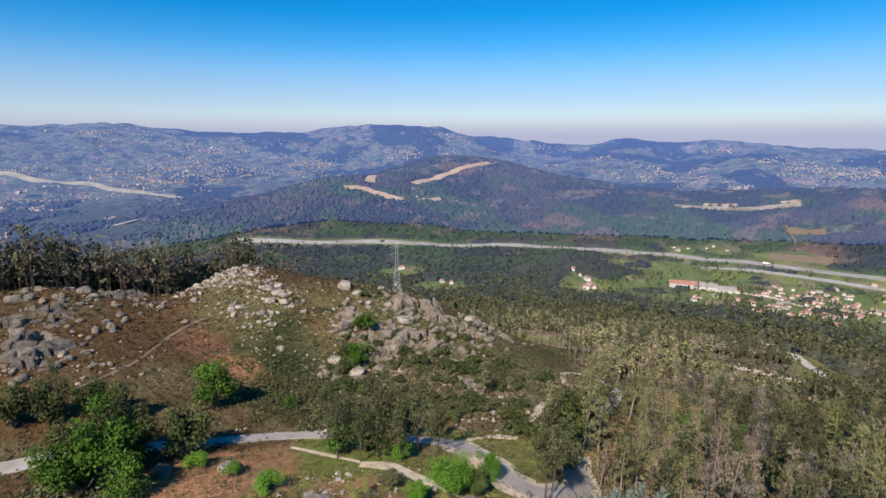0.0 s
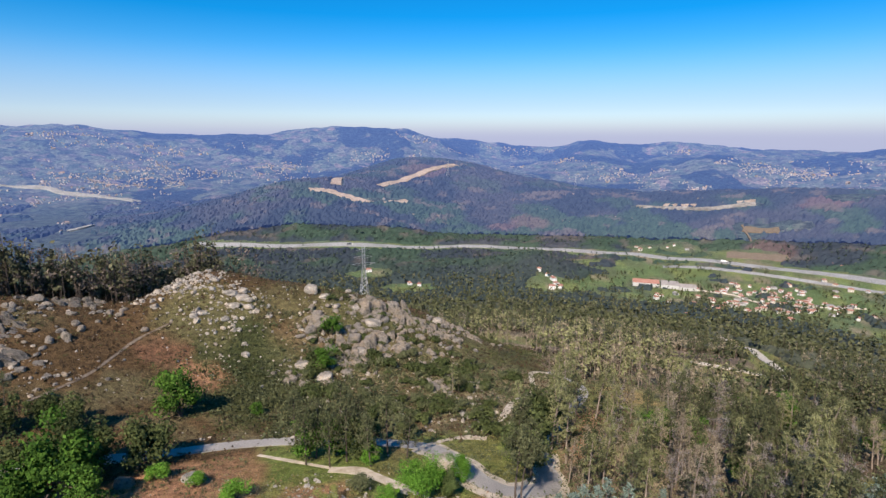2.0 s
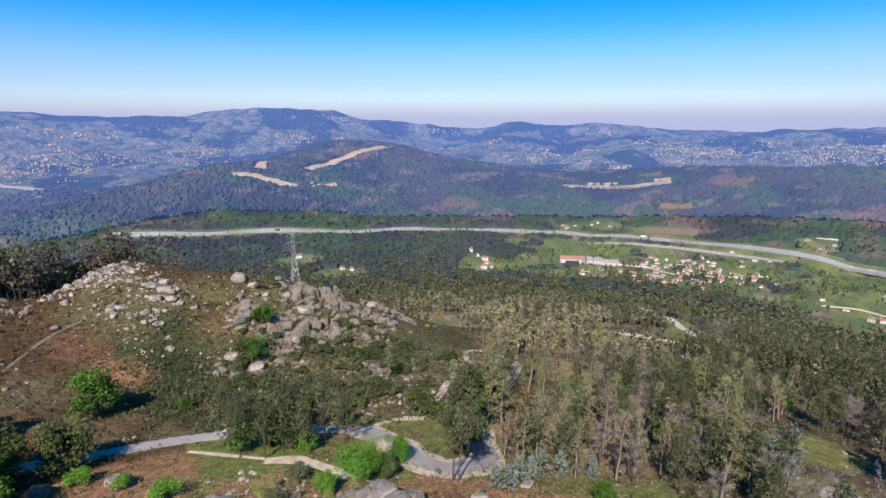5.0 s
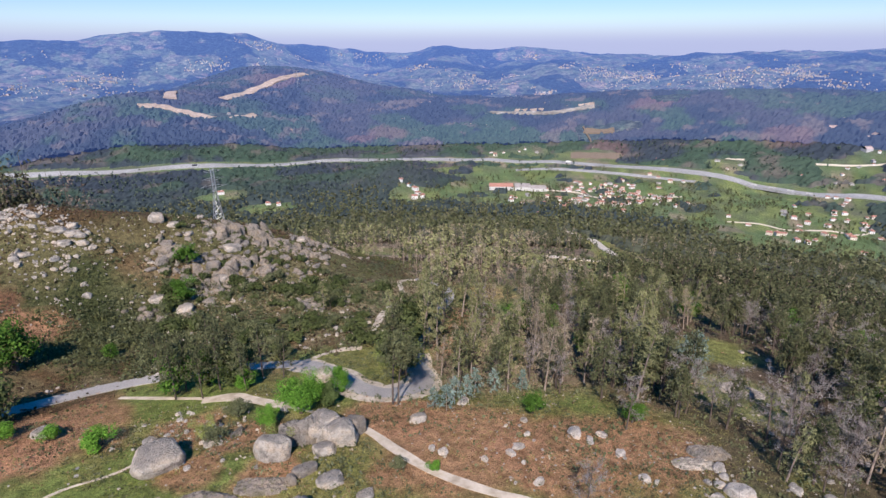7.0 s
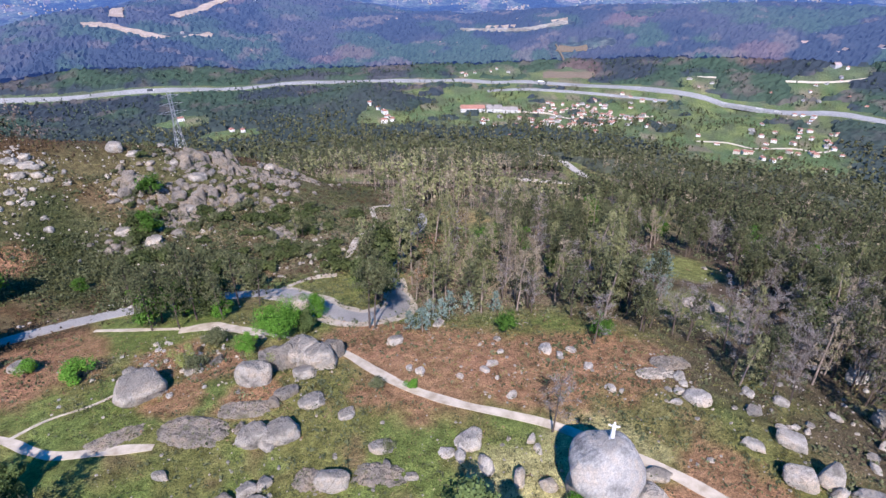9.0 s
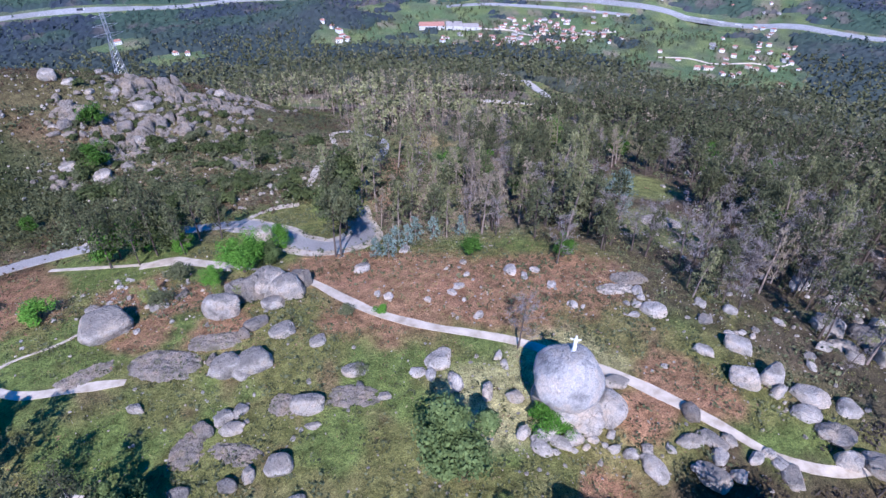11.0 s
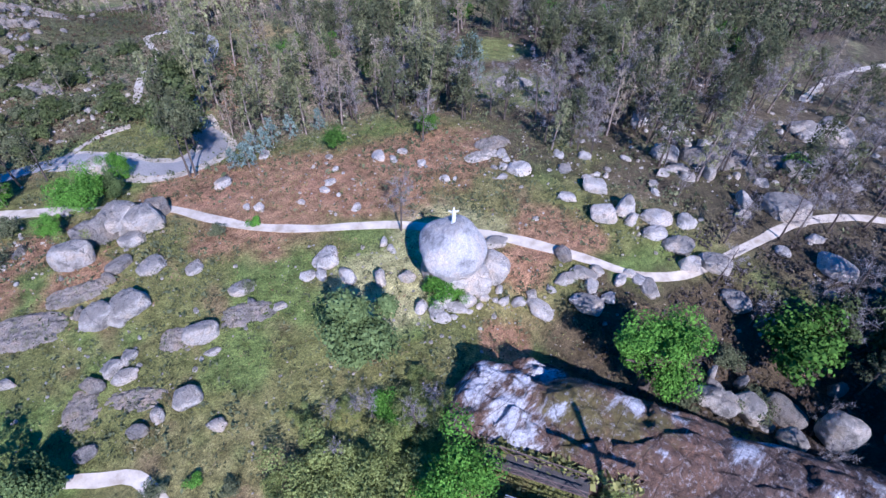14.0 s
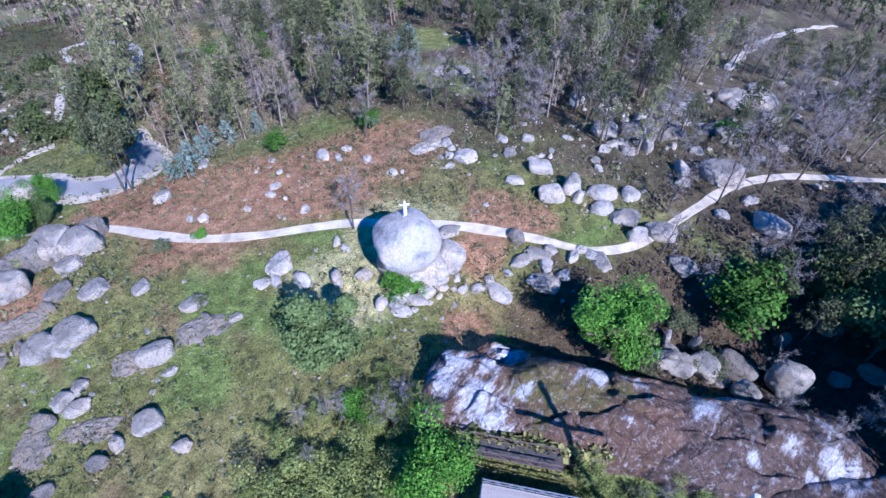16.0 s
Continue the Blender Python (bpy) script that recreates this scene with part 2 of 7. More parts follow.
def granite(name, pale, stain, lichen, amount, crown=0.0, cracks=0.5):
    """Weathered granite: pale grey body, dark streaks, patches of lichen."""
    m, nt, b = shell(name, 0.88, 0, 0.25)
    warm = tuple(c * k for c, k in zip(pale, (1.12, 1.02, 0.9)))
    base = ramp(nt, tex_noise(nt, 0.45, 6, "Position"), [(0.32, stain), (0.48, pale), (0.62, warm), (0.75, tuple(min(1, c * 1.25) for c in pale))])
    grain = ramp(nt, tex_noise(nt, 7, 8, "Position", 0.7), [(0.36, (0.66, 0.66, 0.66)), (0.58, (1.12, 1.12, 1.12))])
    col = mixed(nt, 1.0, base, grain, "MULTIPLY")
    spots = ramp(nt, tex_noise(nt, 1.3, 8, "Position", 0.78), [(0.50, (0, 0, 0)), (0.66, (1, 1, 1))])
    bw = nt.nodes.new("ShaderNodeMath")
    bw.operation = "MULTIPLY"
    nt.links.new(spots, bw.inputs[0])
    bw.inputs[1].default_value = amount
    col = mixed(nt, bw.outputs[0], col, lichen)
    if crown:
        # dark crust of lichen on the upper faces
        geo, up = nt.nodes.new("ShaderNodeNewGeometry"), nt.nodes.new("ShaderNodeSeparateXYZ")
        nt.links.new(geo.outputs["Normal"], up.inputs[0])
        high = nt.nodes.new("ShaderNodeMath")
        high.operation = "MULTIPLY_ADD"
        nt.links.new(tex_noise(nt, 0.8, 8, "Position", 0.7), high.inputs[0])
        high.inputs[1].default_value = 1.1
        nt.links.new(up.outputs["Z"], high.inputs[2])
        cover = nt.nodes.new("ShaderNodeMapRange")
        cover.inputs["From Min"].default_value, cover.inputs["From Max"].default_value, cover.inputs["To Max"].default_value = 1.25, 1.5, crown
        nt.links.new(high.outputs[0], cover.inputs["Value"])
        col = mixed(nt, cover.outputs[0], col, tuple(c * 0.46 for c in pale))
    # joints and cracks
    where, cells = nt.nodes.new("ShaderNodeNewGeometry"), nt.nodes.new("ShaderNodeTexVoronoi")
    cells.feature = "DISTANCE_TO_EDGE"
    cells.inputs["Scale"].default_value = 0.20
    wave = mixed(nt, 1.0, where.outputs["Position"], tex_noise_colour(nt, 0.6), "ADD")
    nt.links.new(wave, cells.inputs["Vector"])
    crack = ramp(nt, cells.outputs[0], [(0.0, (0.12, 0.11, 0.10)), (0.009, (1, 1, 1))])
    nt.links.new(mixed(nt, cracks, col, crack, "MULTIPLY"), b.inputs["Base Color"])
    bumped(nt, b, tex_noise(nt, 1.8, 12, "Position", 0.72), 1.0, 0.75)
    return m


M_GRANITE = granite("granite", (0.50, 0.452, 0.388), (0.22, 0.20, 0.172), (0.15, 0.138, 0.108), 0.55, 0.8)
M_GRANITE_PALE = granite("pale_granite", (0.61, 0.56, 0.495), (0.26, 0.238, 0.208), (0.19, 0.175, 0.15), 0.6, 0.45)
M_DEEP = foliage("deep_green_leaves", (0.03, 0.075, 0.011), (0.095, 0.185, 0.028), 0.35)
M_SHADE_SCRUB = foliage("shade_dark_twigs", (0.03, 0.025, 0.02), (0.08, 0.066, 0.054), 0.2, 0.1)
M_PALEBROOM = foliage("pale_broom_leaves", (0.17, 0.17, 0.095), (0.36, 0.355, 0.24), 0.35, 0.1)
M_DARKSCRUB = foliage("dark_meadow_scrub", (0.035, 0.04, 0.018), (0.10, 0.105, 0.05), 0.3, 0.1)
M_DRY = foliage("dry_grass_stalks", (0.18, 0.15, 0.07), (0.36, 0.305, 0.165), 0.35, 0.1)
M_GORSE = foliage("gorse_leaves", (0.066, 0.074, 0.03), (0.12, 0.127, 0.052), 0.5, 0.06)
M_HOLM_DARK = foliage("dark_oak_leaves", (0.036, 0.052, 0.018), (0.105, 0.125, 0.045), 0.4)
M_CREST = foliage("crest_pine_needles", (0.055, 0.06, 0.034), (0.15, 0.145, 0.08), 0.3)
M_CREST_BARE = foliage("crest_bare_twigs", (0.10, 0.08, 0.064), (0.21, 0.17, 0.14), 0.3)
M_GRANITE_DARK = granite("dark_granite", (0.27, 0.242, 0.208), (0.11, 0.10, 0.09), (0.08, 0.075, 0.06), 0.8)
M_ASPHALT = surface("worn_asphalt", (0.29, 0.27, 0.245), (0.40, 0.375, 0.34), 0.15, 0.95, bump=0.2, depth=0.01, fine=40)
M_MOTORWAY = surface("motorway_asphalt", (0.25, 0.25, 0.245), (0.36, 0.36, 0.355), 0.02, 0.9, bump=0.1, fine=20)
M_DIRT = surface("pale_track_dirt", (0.50, 0.43, 0.33), (0.68, 0.61, 0.50), 0.3, 0.95, bump=0.5, depth=0.06, fine=9)
def track_dirt():
    """Sandy wheel ruts with worn grass between and along the edges."""
    m, nt, b = shell("rutted_track", 0.95, 0, 0.2)
    base = ramp(nt, tex_noise(nt, 0.5, 7), [(0.3, (0.32, 0.262, 0.185)), (0.5, (0.49, 0.42, 0.325)), (0.66, (0.59, 0.512, 0.405))])
    at = nt.nodes.new("ShaderNodeAttribute")
    at.attribute_name = "across"
    add = nt.nodes.new("ShaderNodeMath")
    add.operation = "MULTIPLY_ADD"
    nt.links.new(tex_noise(nt, 0.9, 7), add.inputs[0])
    add.inputs[1].default_value = 1.25
    nt.links.new(at.outputs["Fac"], add.inputs[2])
    grass = ramp(nt, add.outputs[0], [(1.1, (0, 0, 0)), (1.36, (1, 1, 1))])
    nt.links.new(mixed(nt, grass, base, (0.19, 0.18, 0.085)), b.inputs["Base Color"])
    bumped(nt, b, tex_noise(nt, 3, 8), 0.6, 0.08)
    return m


M_TRACK = track_dirt()
M_CONCRETE = surface("concrete", (0.42, 0.41, 0.39), (0.58, 0.57, 0.54), 0.2, 0.9, fine=15)
M_BARK = surface("bark", (0.06, 0.045, 0.035), (0.16, 0.125, 0.10), 1.2, 0.95, bump=0.8, depth=0.05)
M_BARK_PALE = surface("pale_bark", (0.20, 0.155, 0.12), (0.38, 0.31, 0.25), 0.8, 0.9, bump=0.5, depth=0.03)
M_TWIG = surface("bare_twigs", (0.19, 0.165, 0.15), (0.34, 0.30, 0.275), 0.6, 0.95, bump=0.2)
M_OAK = foliage("oak_leaves", (0.05, 0.135, 0.015), (0.17, 0.34, 0.045), 0.4)
M_HOLM = foliage("holm_oak_leaves", (0.05, 0.078, 0.024), (0.135, 0.178, 0.06), 0.25)
M_TRAIL = surface("trodden_earth", (0.13, 0.098, 0.07), (0.25, 0.20, 0.15), 0.3, 0.95, bump=0.4, fine=8)
M_PINE = foliage("pine_needles", (0.06, 0.069, 0.033), (0.15, 0.156, 0.076), 0.45)
M_EUCA = foliage("eucalyptus_leaves", (0.135, 0.142, 0.06), (0.30, 0.295, 0.14), 0.5)
M_FARWOOD = foliage("far_wood_leaves", (0.035, 0.052, 0.048), (0.08, 0.105, 0.075), 0.3, 0.006)
M_BLUEGUM = foliage("young_eucalyptus_leaves", (0.12, 0.165, 0.135), (0.25, 0.32, 0.265), 0.3)
M_RUST = foliage("withered_leaves", (0.195, 0.16, 0.105), (0.36, 0.30, 0.205), 0.45)
M_SHRUB = foliage("shrub_leaves", (0.07, 0.085, 0.04), (0.175, 0.182, 0.092), 0.4, 0.1)
M_HEATH = foliage("brown_heather", (0.07, 0.047, 0.027), (0.13, 0.088, 0.052), 0.35, 0.1)
M_GRASS = foliage("grass_blades", (0.10, 0.106, 0.03), (0.285, 0.272, 0.09), 0.4, 0.08)
M_BRACKEN = foliage("dry_bracken", (0.19, 0.105, 0.06), (0.35, 0.205, 0.125), 0.25, 0.1)
M_STEEL = surface("galvanised_steel", (0.32, 0.33, 0.34), (0.48, 0.49, 0.50), 1.0, 0.5, 0.7, bump=0.1)
M_WHITE = surface("white_paint", (0.72, 0.71, 0.68), (0.84, 0.83, 0.80), 0.5, 0.7, bump=0.1, fine=12)
M_TILE = surface("clay_roof_tiles", (0.28, 0.13, 0.095), (0.42, 0.225, 0.17), 0.4, 0.85, bump=0.5, depth=0.1, fine=6)
M_GREYROOF = surface("grey_roof_sheet", (0.22, 0.20, 0.185), (0.33, 0.305, 0.285), 0.15, 0.8, fine=10)
M_WINDOW = surface("dark_window_glass", (0.02, 0.025, 0.03), (0.05, 0.055, 0.06), 0.8, 0.15, spec=0.5)
M_WOOD = surface("weathered_boards", (0.22, 0.19, 0.17), (0.40, 0.36, 0.33), 1.5, 0.85, bump=0.4, depth=0.01)

# ---- lines over the plan ----
TRACK = [(3, 79), (10, 74.5), (14, 67), (18, 60.5), (24, 54), (29, 50), (35, 45), (42, 36), (46, 29), (49, 23), (52, 17), (57, 13), (63, 11), (71, 9), (80, 7), (90, 2), (97, -4), (112, -18)]
ROAD = [(-140, 70), (-110, 84), (-85, 96), (-77, 101), (-58, 107), (-41, 112), (-26, 113), (-10, 112), (3, 108), (9, 99), (12.5, 90), (17, 86), (23, 88), (27, 95), (26.8, 100), (27.5, 106), (31.5, 114.5), (40.5, 132.5), (53, 155), (56.5, 172), (54, 182), (50, 187)]
FAR_BEND = [(330, 540), (313, 494), (272, 395), (229, 314), (213, 283), (203, 265), (189, 256), (177, 254), (158, 257), (146, 262)]
FOOTPATH = [(50, 186), (43, 182), (38, 158), (31, 147), (26, 136), (22, 125)]
MEADOW_PATH = [(-50, 84), (-37, 73), (-33, 69), (-29, 66), (-23, 64), (-17, 62)]
VERGE_PATH = [(-32, 106), (-22, 101), (-14, 97), (-8, 94), (-1, 87), (4, 82), (10, 75)]
CORNER_PATH = [(-24, 47), (-15, 41), (-12, 38.5), (-9, 36), (-8, 31)]
HILL_PATH = [(-89.3, 123.8), (-85.9, 132.9), (-83.5, 142.2), (-82.1, 162.0), (-76.3, 173.5)]
MOTORWAY = [(-500, 1294), (-440, 1280), (-299, 1276), (-139, 1284), (22, 1292), (156, 1290), (289, 1273), (385, 1238), (460, 1200), (575, 1138), (680, 1068), (775, 975), (847, 880), (898, 805), (935, 726), (965, 660), (1010, 560), (1080, 420)]
RAMP = [(520, 1075), (581, 1050), (642, 1017), (692, 979), (755, 913), (800, 850)]
FAR_MOTORWAY = [(-2600, 2640), (-2051, 2640), (-1671, 2600), (-1573, 2570), (-1173, 2390), (-1000, 2050), (-800, 1700)]
DIRT_FIELDS = [(45, 133, 7), (41, 118, 5), (38, 107, 5), (84, 70, 7), (25, 65, 12), (38, 58, 9), (51, 56, 9), (16, 76, 7), (42, 29, 4), (49, 30, 5), (31, 22, 3), (-4, 67, 4), (52, 26, 3), (-15, 72, 4), (-8, 79, 4), (-38, 94, 10), (-17, 85, 6), (-60, 152, 7), (-45, 92, 9)]

CUTTINGS = [[(-225, 1710), (-240, 1900), (-250, 2060)], [(-93, 1765), (45, 1985), (180, 2130)], [(-293, 1636), (-146, 1606), (-3, 1663)], [(663, 1561), (802, 1418), (903, 1379)], [(807, 1270), (865, 1223)], [(785, 1205), (815, 1289)]]
CLEARINGS = [(150, 232, 18), (170, 226, 26), (195, 246, 24), (215, 275, 18), (104, 92, 13), (107, 85, 9), (79, 77, 7), (76, 63, 8), (91, 86, 9), (178, 240, 20), (202, 262, 18), (166, 232, 16), (226, 300, 16), (172, 222, 12), (62, 147, 14), (82, 66, 9), (68, 160, 19), (45, 133, 8), (41, 119, 6), (38, 108, 6), (88, 72, 13), (100, 88, 12), (200, 27, 26), (240, 24, 26), (0, 930, 62), (-80, 1050, 55), (250, 935, 60), (670, 505, 60), (710, 455, 45), (760, 520, 70), (690, 640, 50), (700, 560, 60), (90, 90, 14), (860, 1240, 55), (905, 1225, 45), (545, 1232, 45), (625, 1215, 55), (690, 1130, 50), (750, 1100, 55), (925, 905, 45), (1070, 745, 60), (1160, 760, 50), (830, 1795, 110), (920, 1850, 130), (1020, 1890, 130), (1110, 1900, 110), (980, 1990, 110), (1085, 1310, 60), (1150, 1310, 60)]
# edge of the wood, by azimuth
EDGE_AZ = [-180, -90, -50, -30, -20, -12, 2, 9, 14, 16, 17.5, 24, 29, 35, 42, 50, 58, 64, 69, 74, 80, 100, 180]
EDGE_R = [60, 120, 215, 226, 240, 264, 262, 255, 205, 115, 84, 84, 84, 86, 92, 98, 110, 122, 130, 150, 250, 250, 60]


def uncleared(x, y):
    """0 in the clearings, 1 outside."""
    k = 1.0
    for cx, cy, reach in CLEARINGS:
        k = k * (1 - np.exp(-(((x - cx) ** 2 + (y - cy) ** 2) / (reach * reach)) ** 2))
    return k


def wood(x, y):
    """How wooded a place is, 0 to 1."""
    r, az = np.hypot(x, y), np.degrees(np.arctan2(x, y))
    edge = np.interp(az, EDGE_AZ, EDGE_R)
    w = smooth(r, edge, edge + 12 + 0.05 * edge)
    road = np.minimum.reduce([near_line(x, y, ROAD[:13]), near_line(x, y, ROAD[12:]) + 5, near_line(x, y, FAR_BEND) - 8, near_line(x, y, FOOTPATH) + 3])
    w = w * smooth(road, 4, 9)
    clear = fbm(x, y, 60, 3.0, 2)
    w = w * (1 - 0.75 * smooth(clear, 0.62, 0.72) * (r < 700))
    valley = smooth(r, 740, 820)
    open_land = smooth(fbm(x, y, 260, 5.0, 3), 0.44, 0.54)
    near_edge = np.interp(az, [15, 36, 42, 47, 60], [905, 880, 850, 740, 700])
    fields = (1 - smooth(az, 56, 60)) * smooth(r + 70 * (fbm(x, y, 90, 43.0, 2) - 0.5), near_edge - 20, near_edge + 40) * (1 - smooth(r, 1190, 1290)) * smooth(az + 26 * (fbm(x, y, 130, 19.0, 3) - 0.5), 17, 22)
    w = w * (1 - np.maximum(fields, 0.0) * (0.97 - 0.25 * smooth(fbm(x, y, 60, 61.0, 2), 0.56, 0.64)))
    w = w * uncleared(x, y)
    far_open = smooth(r, 2300, 2700) * open_land
    w = w * (1 - 0.9 * far_open)
    w = w * smooth(near_line(x, y, MOTORWAY), 22, 40) * smooth(near_line(x, y, RAMP), 12, 22)
    w = w * (1 - 0.85 * (1 - smooth(az, -30, -25)) * smooth(r, 1250, 1400) * smooth(fbm(x, y, 150, 23.0, 2), 0.3, 0.5))
    for line in CUTTINGS:
        w = w * smooth(near_line(x, y, line), 18, 30)
    return w * (1 - 0.25 * valley * open_land)


# ---- ground ----
def land_cover(x, y):
    """Base colour of the ground by what grows there, with shade and haze painted in."""
    r, az = np.hypot(x, y), np.degrees(np.arctan2(x, y))
    one = np.ones_like(r)[:, None]

    def blend(c, k, d):
        return c * (1 - k[:, None]) + np.array(d) * k[:, None]
    n1, n2, n3 = fbm(x, y, 14, 1.0), fbm(x, y, 5, 2.0), fbm(x, y, 45, 4.0)
    c = one * np.array((0.15, 0.152, 0.05))
    c = blend(c, smooth(n1, 0.45, 0.65), (0.19, 0.17, 0.068))
    c = blend(c, smooth(n2, 0.58, 0.76) * 0.75, (0.18, 0.125, 0.07))
    c = blend(c, smooth(fbm(x, y, 9, 8.0), 0.50, 0.64) * 0.75, (0.125, 0.175, 0.045))
    straw = np.maximum(np.exp(-(((x - 37) / 9) ** 2 + ((y - 39) / 8) ** 2)), np.exp(-(((x - 25) / 8) ** 2 + ((y - 38) / 9) ** 2)))
    c = blend(c, smooth(straw + 0.6 * (n2 - 0.5), 0.25, 0.6) * 0.85, (0.40, 0.36, 0.185))
    # heath on the tor ridge
    low = 112 - 26 * (1 - smooth(az, -26, -14))
    heath = smooth(r, low, low + 10) * (1 - smooth(r, 260, 300)) * (1 - smooth(az, 14, 22))
    h = one * np.array((0.096, 0.06, 0.031))
    h = blend(h, smooth(n3, 0.42, 0.6), (0.06, 0.065, 0.028))
    h = blend(h, smooth(n1, 0.55, 0.72), (0.12, 0.10, 0.055))
    for cx, cy, sx, sy in ((-66, 180, 22, 16), (-12, 200, 26, 12), (-38, 196, 26, 12), (22, 196, 18, 12)):
        top = np.exp(-(((x - cx) / sx) ** 2 + ((y - cy) / sy) ** 2))
        h = blend(h, smooth(top + 0.5 * (n1 - 0.5), 0.3, 0.6) * 0.7, (0.112, 0.105, 0.05))
    for cx, cy, s in ((27, 150, 16), (40, 172, 14), (22, 128, 9), (12, 160, 12), (48, 152, 10)):
        bare = np.exp(-((x - cx) ** 2 + (y - cy) ** 2) / (s * s))
        h = blend(h, smooth(bare + 0.7 * (n1 - 0.5), 0.3, 0.6) * 0.8, (0.22, 0.175, 0.12))
    gorse = np.maximum(np.exp(-(((x + 49) / 10) ** 2 + ((y - 163) / 15) ** 2)), np.exp(-(((x + 53) / 7) ** 2 + ((y - 178) / 6) ** 2)))
    h = blend(h, smooth(gorse + 0.5 * (n1 - 0.5), 0.3, 0.6) * 0.85, (0.045, 0.056, 0.022))
    rust = np.exp(-(((x + 73) / 9) ** 2 + ((y - 158) / 9) ** 2))
    h = blend(h, smooth(rust + 0.5 * (n2 - 0.5), 0.35, 0.6) * 0.9, (0.15, 0.08, 0.05))
    scrubby = smooth(az, -17, -8) * (1 - smooth(r, 176, 200))
    h = blend(h, scrubby * (0.35 + 0.65 * smooth(n2, 0.35, 0.6)), (0.185, 0.155, 0.092))
    c = c * (1 - heath[:, None]) + h * heath[:, None]
    for cx, cy, s in DIRT_FIELDS:
        k = np.exp(-((x - cx) ** 2 + (y - cy) ** 2) / (2 * s * s))
        c = blend(c, smooth(k + 0.5 * (n2 - 0.5), 0.4, 0.65) * 0.9, (0.30, 0.165, 0.10))
    ochre = np.exp(-(((x - 68) / 14) ** 2 + ((y - 160) / 16) ** 2))
    c = blend(c, smooth(ochre + 0.5 * (n2 - 0.5), 0.4, 0.7), (0.27, 0.20, 0.09))
    # floor of the wood
    w = wood(x, y) * (r < 760) + smooth(az, 55, 75) * smooth(r, 62, 72) * (r < 300) * 0.6
    w = np.clip(w, 0, 1)
    f = one * np.array((0.165, 0.122, 0.09))
    f = blend(f, smooth(n1, 0.4, 0.65), (0.23, 0.185, 0.13))
    c = c * (1 - w[:, None]) + f * w[:, None]
    # gully floor painted near black to deepen its shade
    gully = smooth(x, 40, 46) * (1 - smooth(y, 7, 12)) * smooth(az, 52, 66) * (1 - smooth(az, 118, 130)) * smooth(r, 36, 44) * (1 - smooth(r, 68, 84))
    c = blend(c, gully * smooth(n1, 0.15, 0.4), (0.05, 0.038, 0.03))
    # brown soil, darkened to stand in for the shadows behind the slab
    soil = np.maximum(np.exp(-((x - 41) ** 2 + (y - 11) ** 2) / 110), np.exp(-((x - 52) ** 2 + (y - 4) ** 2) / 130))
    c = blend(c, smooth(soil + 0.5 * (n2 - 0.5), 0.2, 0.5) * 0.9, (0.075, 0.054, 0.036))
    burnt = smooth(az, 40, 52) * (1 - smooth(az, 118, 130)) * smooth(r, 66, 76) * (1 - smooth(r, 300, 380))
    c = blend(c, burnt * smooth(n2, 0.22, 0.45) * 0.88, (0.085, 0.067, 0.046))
    # ground below the dense trees painted dark, as their shade
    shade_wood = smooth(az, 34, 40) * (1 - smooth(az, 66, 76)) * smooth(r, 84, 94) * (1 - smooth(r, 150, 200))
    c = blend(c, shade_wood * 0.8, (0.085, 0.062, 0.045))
    glade = np.exp(-((x - 84) ** 2 + (y - 68) ** 2) / 140)
    c = blend(c, smooth(glade + 0.4 * (n2 - 0.5), 0.3, 0.6) * 0.9, (0.155, 0.17, 0.07))
    upper = np.exp(-((x - 101) ** 2 + (y - 91) ** 2) / 120)
    c = blend(c, smooth(upper + 0.4 * (n2 - 0.5), 0.3, 0.6) * 0.9, (0.17, 0.185, 0.06))
    # valley fields, chequered by plots
    v = smooth(r, 720, 790)
    g = one * np.array((0.092, 0.135, 0.06))
    plot = vnoise(np.floor((x + 0.3 * y) / 34), np.floor((y - 0.3 * x) / 22), 11.0)
    g = blend(g, smooth(plot, 0.4, 0.45), (0.135, 0.165, 0.065))
    g = blend(g, smooth(plot, 0.6, 0.65), (0.09, 0.112, 0.06))
    g = blend(g, smooth(plot, 0.8, 0.85), (0.19, 0.165, 0.12))
    # fields and woods farther off drift to blue: haze put into the colour
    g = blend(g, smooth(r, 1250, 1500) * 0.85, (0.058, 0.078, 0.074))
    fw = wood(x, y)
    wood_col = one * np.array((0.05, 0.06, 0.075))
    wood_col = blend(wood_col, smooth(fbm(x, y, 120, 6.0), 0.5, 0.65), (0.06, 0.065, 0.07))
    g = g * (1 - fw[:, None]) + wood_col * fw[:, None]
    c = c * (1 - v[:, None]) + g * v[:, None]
    # the far plain gets a dark blue base for the same painted haze
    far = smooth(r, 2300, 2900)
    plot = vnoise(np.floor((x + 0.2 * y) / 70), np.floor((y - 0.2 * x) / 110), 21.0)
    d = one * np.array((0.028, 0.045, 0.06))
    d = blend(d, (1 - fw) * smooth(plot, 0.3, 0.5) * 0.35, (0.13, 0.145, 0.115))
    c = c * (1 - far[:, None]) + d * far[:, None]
    return np.concatenate([c, (far * (1 - fw))[:, None]], 1)


